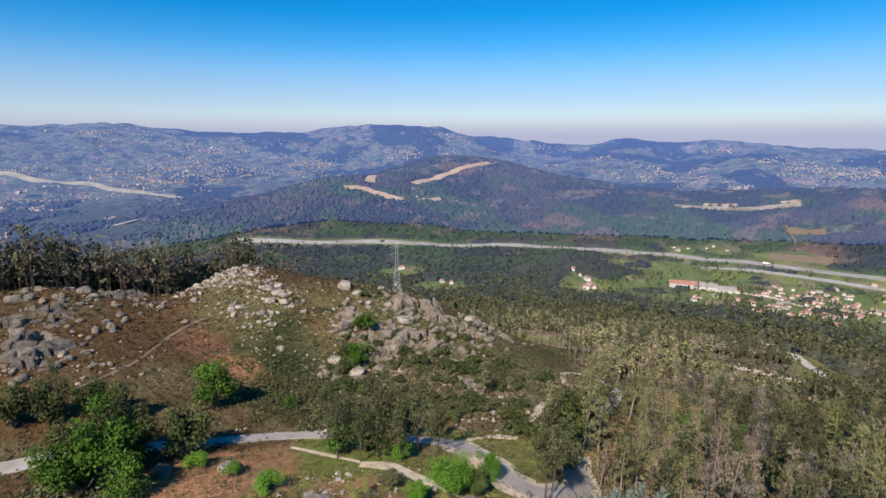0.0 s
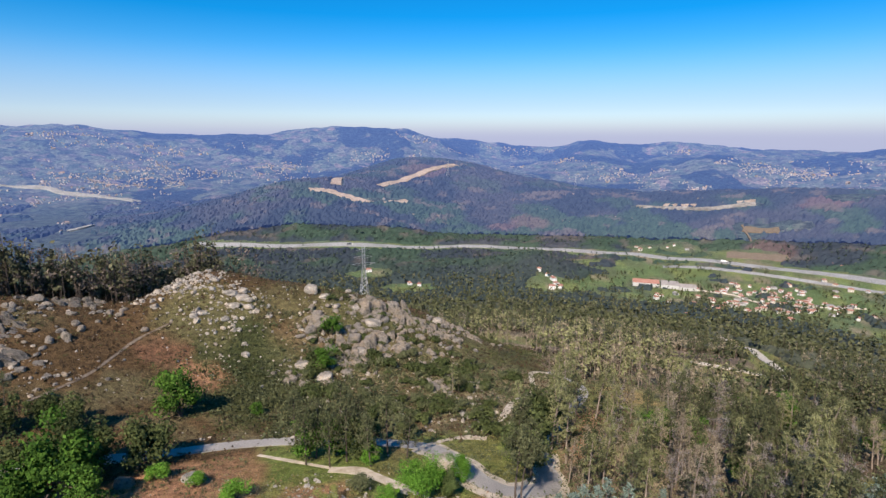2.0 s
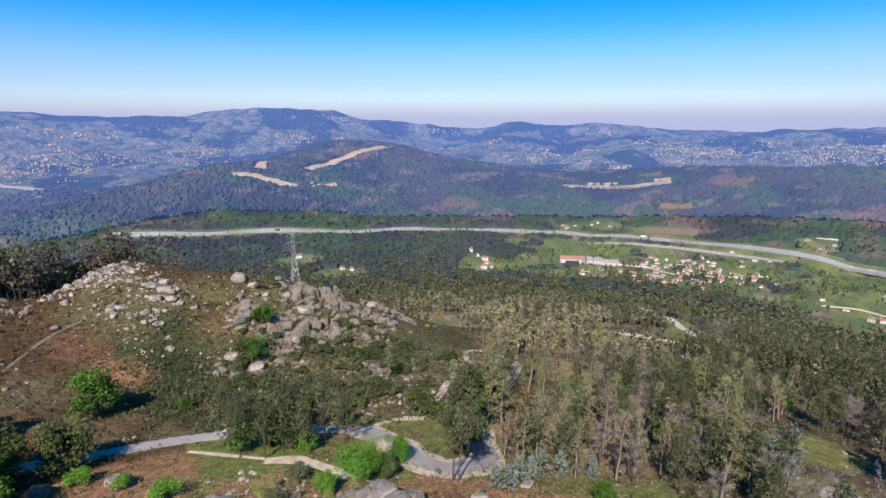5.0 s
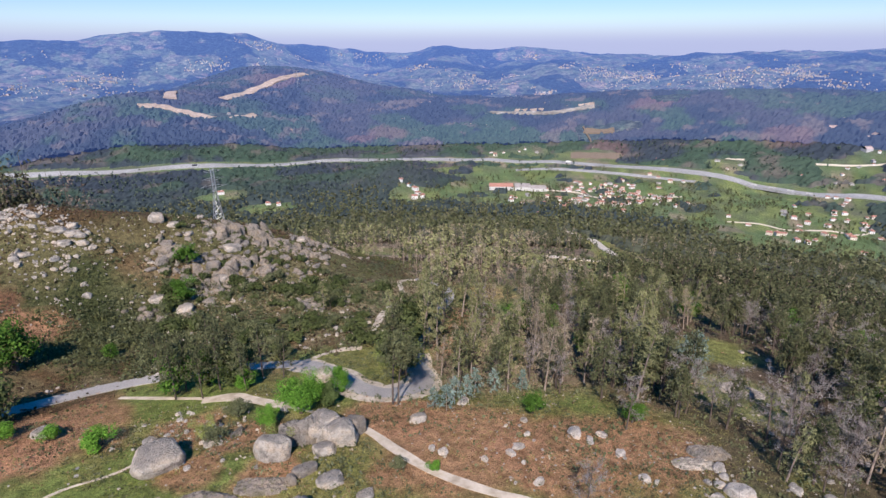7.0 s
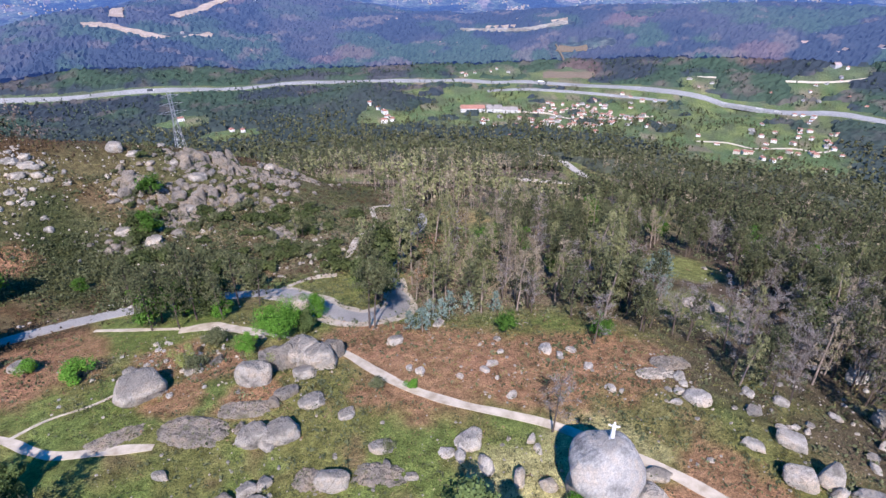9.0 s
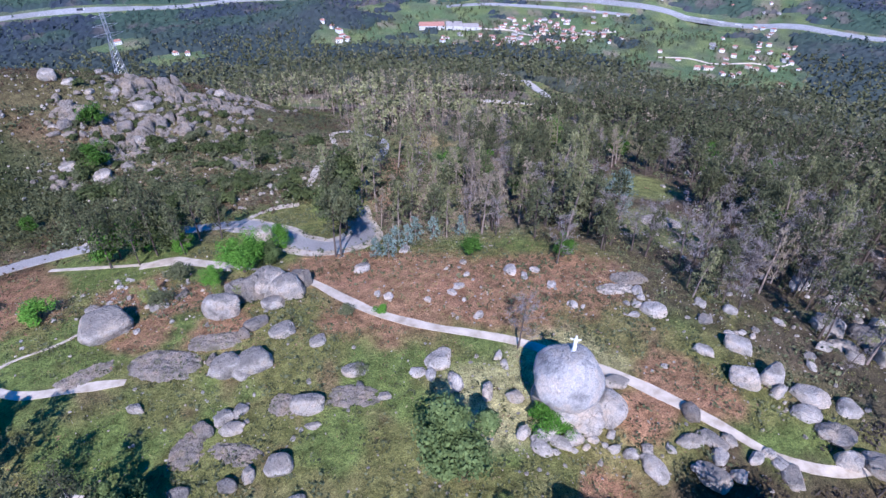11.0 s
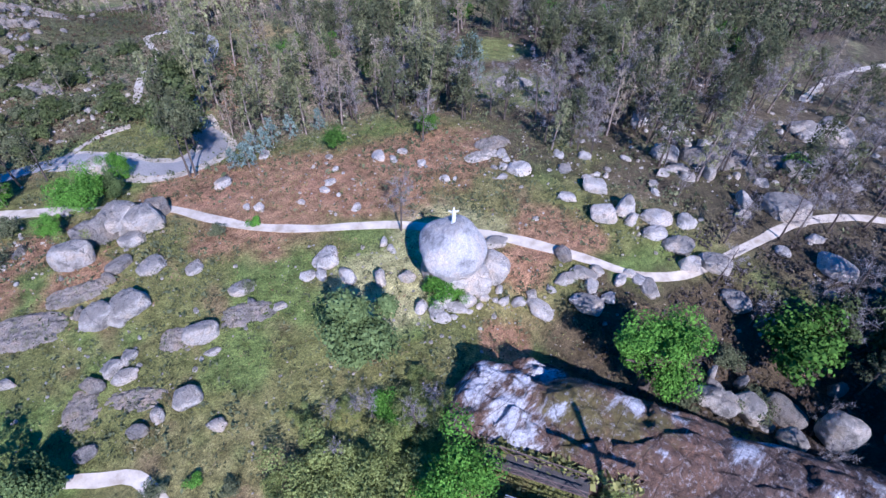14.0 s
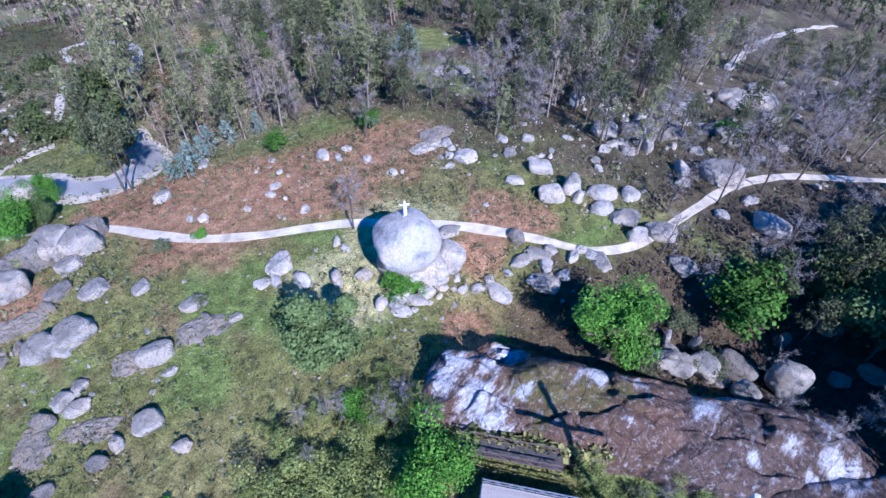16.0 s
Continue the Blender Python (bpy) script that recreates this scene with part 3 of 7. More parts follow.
def land_mesh(name, az, rs, material):
    a, r = np.meshgrid(np.radians(az), rs)
    x, y = (r * np.sin(a)).ravel(), (r * np.cos(a)).ravel()
    verts = np.stack([x, y, terrain(x, y)], 1)
    n, m = len(az), len(rs)
    i, j = np.meshgrid(np.arange(n), np.arange(m - 1))
    i, j = i.ravel(), j.ravel()
    k = (i + 1) % n
    faces = np.stack([j * n + i, (j + 1) * n + i, (j + 1) * n + k, j * n + k], 1)[:, ::-1]
    me = quick_mesh(name, verts, faces, material, True)
    layer = me.color_attributes.new("cover", "FLOAT_COLOR", "POINT")
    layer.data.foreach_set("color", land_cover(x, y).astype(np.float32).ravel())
    return new(name, me)


def paint_haze(nt, b):
    """Paints haze on the far backdrop: blue emission that grows with distance."""
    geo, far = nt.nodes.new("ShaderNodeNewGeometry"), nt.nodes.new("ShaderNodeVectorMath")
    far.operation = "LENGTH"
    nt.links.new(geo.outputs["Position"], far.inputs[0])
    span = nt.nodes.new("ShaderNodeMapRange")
    for socket, value in zip(("From Min", "From Max", "To Min", "To Max"), HAZE_GLOW):
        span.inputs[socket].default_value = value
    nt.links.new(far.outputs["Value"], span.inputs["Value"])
    b.inputs["Emission Color"].default_value = HAZE_BLUE
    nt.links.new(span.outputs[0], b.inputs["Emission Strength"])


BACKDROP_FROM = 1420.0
HAZE_GLOW, HAZE_BLUE = (1300.0, 4900.0, 0.11, 0.46), (0.10, 0.21, 0.62, 1)


def land_material(name, distant=False):
    m, nt, b = shell(name, 0.95, 0, 0.15)
    at = nt.nodes.new("ShaderNodeAttribute")
    at.attribute_name = "cover"
    patch = ramp(nt, tex_noise(nt, 0.6, 6), [(0.3, (0.5, 0.5, 0.45)), (0.7, (1.45, 1.45, 1.4))])
    fine = ramp(nt, tex_noise(nt, 4.0, 9, "Object", 0.78), [(0.34, (0.45, 0.45, 0.45)), (0.66, (1.5, 1.5, 1.45))])
    wide = ramp(nt, tex_noise(nt, 0.03, 6), [(0.3, (0.75, 0.78, 0.75)), (0.7, (1.2, 1.15, 1.2))])
    col = mixed(nt, 1.0, mixed(nt, 1.0, mixed(nt, 1.0, at.outputs[0], patch, "MULTIPLY"), fine, "MULTIPLY"), wide, "MULTIPLY")
    if not distant:
        # blades and litter
        blades = ramp(nt, tex_noise(nt, 13.0, 5, "Object", 0.8), [(0.36, (0.62, 0.62, 0.58)), (0.5, (1.22, 1.22, 1.2)), (0.64, (2.1, 2.05, 1.85))])
        col = mixed(nt, 1.0, col, blades, "MULTIPLY")
    if distant:
        # small fields, copses and gardens, where the plain is open
        tc, cells = nt.nodes.new("ShaderNodeTexCoord"), nt.nodes.new("ShaderNodeTexVoronoi")
        cells.inputs["Scale"].default_value = 0.021
        bent = mixed(nt, 0.02, tc.outputs["Object"], tex_noise_colour(nt, 0.02), "ADD")
        nt.links.new(bent, cells.inputs["Vector"])
        plots = ramp(nt, cells.outputs["Color"], [(0.15, (0.035, 0.052, 0.05)), (0.35, (0.10, 0.13, 0.085)), (0.55, (0.15, 0.155, 0.115)), (0.7, (0.05, 0.066, 0.06)), (0.88, (0.20, 0.16, 0.13))])
        edge = nt.nodes.new("ShaderNodeMath")
        edge.operation = "MULTIPLY_ADD"
        nt.links.new(tex_noise(nt, 0.012, 7, "Object", 0.7), edge.inputs[0])
        edge.inputs[1].default_value = 1.6
        nt.links.new(at.outputs["Alpha"], edge.inputs[2])
        open_land = ramp(nt, edge.outputs[0], [(0.0, (0, 0, 0)), (0.92, (0, 0, 0)), (1.2, (0.8, 0.8, 0.8))])
        copses = ramp(nt, tex_noise(nt, 0.05, 8, "Object", 0.75), [(0.42, (0.4, 0.4, 0.42)), (0.6, (1.3, 1.3, 1.25))])
        col = mixed(nt, 1.0, mixed(nt, open_land, col, plots), copses, "MULTIPLY")
    nt.links.new(col, b.inputs["Base Color"])
    bumped(nt, b, tex_noise(nt, 1.5, 10, "Object", 0.7), 1.0, 0.7)
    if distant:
        paint_haze(nt, b)
    return m


ALL_ROUND = np.concatenate([np.arange(-180, -62, 2.0), np.arange(-62, 112, 0.48), np.arange(112, 180, 2.0)])
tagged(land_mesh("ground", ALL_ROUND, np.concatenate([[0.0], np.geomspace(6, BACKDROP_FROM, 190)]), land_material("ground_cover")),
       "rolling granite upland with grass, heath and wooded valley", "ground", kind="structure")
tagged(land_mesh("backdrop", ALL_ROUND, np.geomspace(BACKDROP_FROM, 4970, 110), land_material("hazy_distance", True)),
       "far hills and plain with blue haze painted on", "backdrop", kind="structure")


def curve_points(points, step):
    """A smooth line through the points."""
    p = np.array([points[0]] + list(points) + [points[-1]], float)
    out = []
    for i in range(1, len(p) - 2):
        n = max(2, int(np.linalg.norm(p[i + 1] - p[i]) / step))
        for t in np.linspace(0, 1, n, endpoint=False):
            out.append(0.5 * (2 * p[i] + (p[i + 1] - p[i - 1]) * t + (2 * p[i - 1] - 5 * p[i] + 4 * p[i + 1] - p[i + 2]) * t * t + (3 * p[i] - p[i - 1] - 3 * p[i + 1] + p[i + 2]) * t ** 3))
    out.append(p[-2])
    return np.array(out)


def lane(name, points, width, lift, material, label, category, step=2.0, ragged=0.0, skirt=0.6, shift=0.0, level=None):
    c = curve_points(points, step)
    d = np.gradient(c, axis=0)
    d /= np.linalg.norm(d, axis=1)[:, None] + 1e-9
    s = np.stack([d[:, 1], -d[:, 0]], 1)
    w = width / 2 * (1 + ragged * (fbm(c[:, 0], c[:, 1], 6, 9.0, 2) - 0.5))
    rows = []
    for k, drop in ((-1, skirt), (-1, 0), (-0.45, 0), (0, 0), (0.45, 0), (1, 0), (1, skirt)):
        q = c + s * ((w * k) + shift)[:, None]
        z = (terrain(q[:, 0], q[:, 1]) if level is None else level(q[:, 0], q[:, 1])) + lift - drop
        rows.append(np.column_stack([q, z]))
    n, m = len(c), len(rows)
    verts = np.stack(rows, 1).reshape(-1, 3)
    i, j = np.meshgrid(np.arange(n - 1), np.arange(m - 1))
    i, j = i.ravel(), j.ravel()
    faces = np.stack([i * m + j, i * m + j + 1, (i + 1) * m + j + 1, (i + 1) * m + j], 1)
    me = quick_mesh(name, verts, faces, material)
    layer = me.color_attributes.new("across", "FLOAT_COLOR", "POINT")
    worn = np.tile(np.array((1, 1, 0.22, 0.40, 0.22, 1, 1.0)), n)
    layer.data.foreach_set("color", np.repeat(worn, 4).astype(np.float32))
    return tagged(new(name, me), label, category, kind="structure")


lane("dirt_track", TRACK, 1.55, 0.10, M_TRACK, "pale sandy dirt track across the rocky meadow", "track", 1.0, 0.7)
lane("road_verge", ROAD[8:16], 7.6, 0.07, M_TRACK, "pale sandy verge round the hairpin bend", "verge", 1.0, 0.5)
lane("road", ROAD[:15], 4.6, 0.15, M_ASPHALT, "narrow grey asphalt road with a hairpin bend", "road", 1.0, 0.1)
lane("forest_road", ROAD[14:], 3.0, 0.15, M_ASPHALT, "narrow grey asphalt road climbing through the wood", "road", 1.0, 0.1)
lane("verge_path", VERGE_PATH, 0.75, 0.08, M_TRACK, "worn pale dirt path beside the road", "path", 1.0, 1.5)
lane("meadow_path", MEADOW_PATH, 1.2, 0.09, M_TRACK, "worn pale dirt path through the grass", "path", 1.0, 1.5)
lane("side_path", [(-37, 72.5), (-32.4, 75.2), (-26.1, 76.1), (-22.6, 78.1)], 0.6, 0.09, M_TRACK, "faint dirt path branching off through the grass", "path", 1.0, 1.5)
lane("corner_path", CORNER_PATH, 1.7, 0.10, M_TRACK, "worn pale dirt path at the meadow's foot", "path", 1.0, 0.8)
lane("hill_path", HILL_PATH, 0.7, 0.12, M_TRAIL, "faint dirt path up the heath slope", "path", 1.5, 1.2)
lane("footpath", FOOTPATH, 1.6, 0.15, M_TRACK, "narrow pale footpath on the hillside", "path", 1.5, 1.0)
lane("slope_track", [(140, 26), (160, 28), (185, 29), (208, 28), (238, 24), (262, 17)], 2.4, 0.2, M_TRACK, "pale track across the burnt slope", "track", 2.0, 2.2)
lane("woodland_road", FAR_BEND, 7.5, 0.5, M_DIRT, "pale road bend cut through the wood", "road", 4.0, 0.5)
lane("motorway", MOTORWAY, 21, 2.0, M_MOTORWAY, "pale grey motorway curving through the valley", "motorway", 12.0, 0, 5.0, level=lambda x, y: np.maximum(terrain(x, y), -202.0))
lane("slip_road", RAMP, 12, 2.0, M_MOTORWAY, "pale slip road beside the motorway", "road", 10.0, 0, 4.0)
lane("far_motorway", FAR_MOTORWAY, 30, 6.0, M_MOTORWAY, "distant pale motorway on the plain", "motorway", 30.0, 0, 6.0)

# ---- trees ----
def branch(start, direction, length, gen, bend=0.25, steps=4):
    p, d, out = np.array(start, float), np.array(direction, float), [np.array(start, float)]
    for _ in range(steps):
        d = d + gen.normal(size=3) * bend
        d /= np.linalg.norm(d)
        p = p + d * length / steps
        out.append(p.copy())
    return out


def crown_lobes(gen, n, centre, spread, size):
    return [(np.array(centre) + gen.normal(size=3) * spread * (1, 1, 0.8), size * gen.uniform(0.6, 1.2)) for _ in range(n)]


def fill_lobes(gen, lobes, per, squash=0.8):
    out, facing = [], []
    for c, s in lobes:
        d = gen.normal(size=(per, 3))
        d /= np.linalg.norm(d, axis=1)[:, None]
        out.append(c + d * s * gen.uniform(0.35, 1.05, (per, 1)) ** 0.6 * (1, 1, squash))
        facing.append(d + (0, 0, 0.35))
    return np.concatenate(out), np.concatenate(facing)


def broadleaf(seed, height, width, leaves, leaf):
    """Trunk and leaves of a round, uneven broadleaved tree."""
    gen = np.random.default_rng(seed)
    trunk = branch((0, 0, -0.3), (0, 0, 1), height * 0.45, gen, 0.06)
    pieces = [tube(trunk, np.linspace(0.045, 0.028, 5) * height, 8)]
    lobes = []
    for k in range(9):
        a = 2.4 * k + gen.uniform(-0.4, 0.4)
        up = gen.uniform(0.25, 1.0)
        b = branch(trunk[2 + k % 3], (math.cos(a), math.sin(a), up), min(height * 0.38, width * 0.36), gen, 0.2)
        pieces.append(tube(b, np.linspace(0.018, 0.005, 5) * height, 5))
        end = np.array(b[-1])
        end[:2] *= width * 0.30 / max(0.1, np.linalg.norm(end[:2])) * gen.uniform(0.6, 1.15)
        end[2] = height * gen.uniform(0.26, 0.82)
        lobes.append((end, width * gen.uniform(0.16, 0.25)))
        lobes.append((end * (0.8, 0.8, 1) + (0, 0, gen.uniform(-0.15, 0.15) * height), width * gen.uniform(0.10, 0.16)))
    lobes += crown_lobes(gen, 6, (0, 0, height * 0.72), width * 0.17, width * 0.17)
    lobes += [((gen.normal() * 0.06 * width, gen.normal() * 0.06 * width, height * z), width * 0.28) for z in (0.36, 0.48, 0.6)]
    pts, facing = fill_lobes(gen, lobes, leaves // len(lobes))
    pts[:, 2] = np.maximum(pts[:, 2], height * 0.10 + gen.uniform(0, 0.1, len(pts)) * height)
    return joined(pieces), leaf_quads(pts, gen.uniform(0.6, 1.3, len(pts)) * leaf, gen, facing)


def tall_tree(seed, height, width, leaves, leaf, low=0.35, slim=0.7):
    """Tall, thin-crowned pine or eucalyptus: a long stem and loose clumps."""
    gen = np.random.default_rng(seed)
    stem = branch((0, 0, -0.3), (gen.uniform(-0.05, 0.05), gen.uniform(-0.05, 0.05), 1), height * 0.97, gen, 0.035, 6)
    pieces = [tube(stem, np.linspace(0.016, 0.004, 7) * height, 5)]
    lobes = []
    for k in range(19):
        u = low + (1 - low) * (k + gen.uniform(0, 1)) / 19
        i = min(5, int(u * 6))
        p = np.array(stem[i]) + (np.array(stem[i + 1]) - np.array(stem[i])) * (u * 6 - i)
        a = 2.4 * k
        reach = width * 0.5 * (1.1 - 0.75 * (u - low) / (1 - low)) * gen.uniform(0.5, 1.1)
        b = branch(p, (math.cos(a), math.sin(a), 0.45), reach, gen, 0.15, 3)
        pieces.append(tube(b, np.linspace(0.004, 0.0015, 4) * height, 3))
        lobes.append((b[-1], width * gen.uniform(0.09, 0.17)))
        lobes.append((b[-2], width * gen.uniform(0.06, 0.12)))
    lobes.append((stem[-1], width * 0.12))
    pts, facing = fill_lobes(gen, lobes, leaves // len(lobes), 1.3)
    return joined(pieces), leaf_quads(pts, gen.uniform(0.6, 1.4, len(pts)) * leaf, gen, facing, slim, 0.7)


def bare_tree(seed, height, width, twigs):
    """A dead, leafless tree: stem, boughs and a haze of twigs."""
    gen = np.random.default_rng(seed)
    stem = branch((0, 0, -0.3), (gen.uniform(-0.12, 0.12), gen.uniform(-0.12, 0.12), 1), height, gen, 0.05, 6)
    pieces = [tube(stem, np.linspace(0.016, 0.004, 7) * height, 5)]
    ends = []
    for k in range(16):
        u = 0.35 + 0.62 * k / 16
        i = min(5, int(u * 6))
        p = np.array(stem[i]) + (np.array(stem[i + 1]) - np.array(stem[i])) * (u * 6 - i)
        a = 2.4 * k
        b = branch(p, (math.cos(a), math.sin(a), gen.uniform(0.2, 0.9)), width * 0.5 * gen.uniform(0.6, 1.1), gen, 0.2, 3)
        pieces.append(tube(b, np.linspace(0.005, 0.0015, 4) * height, 3))
        ends += b[1:]
    ends = np.array(ends)
    base = ends[gen.integers(0, len(ends), twigs)] + gen.normal(size=(twigs, 3)) * 0.15
    d = gen.normal(size=(twigs, 3)) + (0, 0, 0.6)
    d /= np.linalg.norm(d, axis=1)[:, None]
    o = np.cross(d, gen.normal(size=(twigs, 3)))
    o /= np.linalg.norm(o, axis=1)[:, None]
    s = gen.uniform(0.06, 0.16, (twigs, 1)) * width
    v = np.stack([base - o * 0.02, base + o * 0.02, base + d * s + o * 0.006, base + d * s - o * 0.006], 1).reshape(-1, 3)
    return joined(pieces), (v, np.arange(4 * twigs).reshape(twigs, 4))


TREES = {}


def tree_kind(key, name, shape, bark, leaves, label, group, crown_name="crown"):
    (tv, tf), (lv, lf) = shape
    TREES[key] = (name, quick_mesh("trunk", tv, tf, bark, True), quick_mesh(crown_name, lv, lf, leaves), label, group, crown_name)


def plant(key, x, y, scale=1.0, turn=0.0, lean=0.0, label=""):
    name, trunk, crown, text, group, crown_name = TREES[key]
    ob = new(name)
    ob.matrix_basis = Matrix.LocRotScale((x, y, ground_at(x, y)), Euler((lean, 0, turn)), (scale, scale, scale))
    part("trunk", trunk, ob)
    part(crown_name, crown, ob)
    return tagged(ob, label or text, "tree", group)


for k in range(3):
    tree_kind(f"oak{k}", "broadleaf_tree", broadleaf(10 + k, 9, 9.5, 13000, 0.13), M_BARK, M_OAK, "broadleaf tree in fresh bright green leaf", "green broadleaf trees")
tree_kind("lush0", "broadleaf_tree", broadleaf(11, 14, 8.6, 17000, 0.13), M_BARK, M_OAK, "broadleaf tree in fresh bright green leaf", "green broadleaf trees")
for k in range(2):
    tree_kind(f"olive{k}", "oak_tree", broadleaf(14 + k, 9, 9, 13000, 0.22), M_BARK, M_HOLM, "dense dull-green oak with a rounded crown", "green broadleaf trees")
for k in range(3):
    tree_kind(f"young{k}", "broadleaf_tree", broadleaf(10 + k, 9, 9.5, 3600, 0.24), M_BARK, M_DEEP, "broadleaf tree in fresh green leaf", "green broadleaf trees")
for k in range(2):
    tree_kind(f"holm{k}", "oak_tree", broadleaf(14 + k, 9, 9, 3200, 0.26), M_BARK, M_HOLM_DARK, "dense dull-green oak with a rounded crown", "green broadleaf trees")
for k in range(3):
    tree_kind(f"pine{k}", "pine_tree", tall_tree(20 + k, 13, 7.0, 1250, 0.26, 0.3, 0.55), M_BARK, M_PINE, "dark green pine with a loose crown", "trees of the wood")
for k in range(2):
    tree_kind(f"stem{k}", "pine_tree", tall_tree(26 + k, 13, 8.0, 1300, 0.27, 0.6, 0.55), M_BARK, M_PINE, "tall pine with a bare dark stem and high crown", "trees of the wood")
for k in range(4):
    tree_kind(f"euca{k}", "eucalyptus_tree", tall_tree(30 + k, 15, 5.6, 1250, 0.27, 0.22, 0.4), M_BARK_PALE, M_EUCA, "slender eucalyptus with thin olive foliage", "trees of the wood")
for k in range(2):
    tree_kind(f"rust{k}", "withered_tree", tall_tree(40 + k, 13, 4.4, 850, 0.21, 0.22, 0.4), M_BARK_PALE, M_RUST, "scorched eucalyptus with withered brown leaves", "trees of the wood")
for k in range(2):
    tree_kind(f"blue{k}", "young_eucalyptus", tall_tree(45 + k, 7, 4.5, 700, 0.24, 0.08), M_BARK_PALE, M_BLUEGUM, "young eucalyptus with blue-grey leaves", "trees of the wood")
for k in range(3):
    tree_kind(f"bare{k}", "bare_tree", bare_tree(50 + k, 11, 6.0, 760), M_BARK, M_TWIG, "leafless grey-brown tree with fine twigs", "bare trees")


def brown_share(x, y):
    """How many of the trees are withered: most in one band of the wood."""
    az = np.degrees(np.arctan2(x, y))
    band = smooth(az, 6, 12) * (1 - smooth(az, 26, 36)) * (1 - smooth(np.hypot(x, y), 260, 420))
    return np.clip(0.22 + 1.1 * band, 0, 1) * smooth(fbm(x, y, 50, 15.0, 2), 0.30, 0.55)


def wood_kind(x, y, gen):
    """Which tree stands where in the near wood."""
    az, r = math.degrees(math.atan2(x, y)), math.hypot(x, y)
    burnt = float(smooth(az, 36, 50)) * (1 - float(smooth(r, 125, 190)))
    brown = float(brown_share(x, y))
    u = gen.uniform()
    if u < burnt * 0.5:
        return f"bare{gen.integers(3)}"
    u = gen.uniform()
    if u < 0.45 * brown + 0.08:
        return f"rust{gen.integers(2)}" if gen.uniform() < 0.7 else f"bare{gen.integers(3)}"
    if u < 0.80 - 0.5 * float(smooth(az, 26, 40)):
        return f"euca{gen.integers(4)}"
    if u < 0.95:
        return f"pine{gen.integers(3)}"
    return f"young{gen.integers(3)}" if r > 105 else f"bare{gen.integers(3)}"


def scatter(n, az0, az1, r0, r1, gen):
    a = np.radians(gen.uniform(az0, az1, n))
    r = np.sqrt(gen.uniform(r0 * r0, r1 * r1, n))
    return r * np.sin(a), r * np.cos(a)


gen = np.random.default_rng(5)
tx, ty = scatter(2600, -52, 104, 76, 250, gen)
keep = gen.uniform(size=len(tx)) < wood(tx, ty)
near_wood = [(x, y) for x, y in zip(tx[keep], ty[keep])]
near_wood.sort(key=lambda p: math.hypot(*p))
all_wood = np.array(near_wood)
near_wood = near_wood[:200]
bx, by = scatter(260, 40, 96, 78, 175, gen)
keep = (fbm(bx, by, 22, 41.0, 2) > 0.46) & (near_line(bx, by, TRACK) > 4) & (uncleared(bx, by) > 0.5)
near_wood += list(zip(bx[keep], by[keep]))
bx, by = scatter(200, 38, 68, 88, 135, gen)
keep = (fbm(bx, by, 16, 42.0, 2) > 0.44) & (uncleared(bx, by) > 0.5)
near_wood += list(zip(bx[keep], by[keep]))
for x, y in near_wood:
    key = wood_kind(x, y, gen)
    plant(key, x, y, gen.uniform(0.7, 1.15), gen.uniform(0, 6.28), gen.normal() * 0.03)


def far_trees(name, places, gen, quads, leaf, material, bark, label, trunk=True, tall=1.0):
    """A stretch of wood too far off to count: stems and leaf clumps in one mesh."""
    x, y = places
    n = len(x)
    z = terrain(x, y)
    h = gen.uniform(6.5, 17, n) * tall
    w = gen.uniform(0.30, 0.52, n) * h
    lobes = 5
    la, lr, lu = gen.uniform(0, 6.283, (n, lobes)), gen.uniform(0.05, 0.42, (n, lobes)), gen.uniform(0.30, 0.92, (n, lobes))
    lr = lr * (1.25 - 0.8 * lu)
    pick = gen.integers(0, lobes, (n, quads))
    row = np.arange(n)[:, None]
    d = gen.normal(size=(n, quads, 3))
    d /= np.linalg.norm(d, axis=2)[:, :, None]
    reach = w[:, None] * gen.uniform(0.14, 0.27, (n, lobes))[row, pick] * gen.uniform(0.4, 1.1, (n, quads)) ** 0.6
    a, rad = la[row, pick], lr[row, pick] * w[:, None]
    c = np.stack([x[:, None] + rad * np.cos(a), y[:, None] + rad * np.sin(a), z[:, None] + h[:, None] * lu[row, pick]], 2) + d * reach[:, :, None] * (1, 1, 1.15)
    c, facing = c.reshape(-1, 3), (d + (0, 0, 0.5)).reshape(-1, 3)
    v, f = leaf_quads(c, gen.uniform(0.6, 1.3, n * quads) * leaf, gen, facing)
    ob = new(name, quick_mesh(name, v, f, material))
    tagged(ob, label, "wood", kind="stuff")
    if trunk:
        t = 0.05 + 0.006 * h
        v = np.stack([np.stack([x - t, y, z - 0.5], 1), np.stack([x + t, y, z - 0.5], 1), np.stack([x + t * 0.4, y, z + h * 0.9], 1), np.stack([x - t * 0.4, y, z + h * 0.9], 1),
                      np.stack([x, y - t, z - 0.5], 1), np.stack([x, y + t, z - 0.5], 1), np.stack([x, y + t * 0.4, z + h * 0.9], 1), np.stack([x, y - t * 0.4, z + h * 0.9], 1)], 1).reshape(-1, 3)
        stems = part("stems", quick_mesh("stems", v, np.arange(8 * n).reshape(2 * n, 4), bark), ob)
        stems["kind"] = "stuff"
    return ob


def wooded(n, az0, az1, r0, r1, gen, extra=None):
    x, y = scatter(n, az0, az1, r0, r1, gen)
    k = wood(x, y)
    if extra is not None:
        k = k * extra(x, y)
    m = gen.uniform(size=n) < k
    return x[m], y[m]


mid = all_wood[200:]
x, y = wooded(5600, -46, 104, 240, 520, gen)
x, y = np.concatenate([mid[:, 0], x]), np.concatenate([mid[:, 1], y])
b = gen.uniform(size=len(x)) < brown_share(x, y) * 0.6 + 0.04
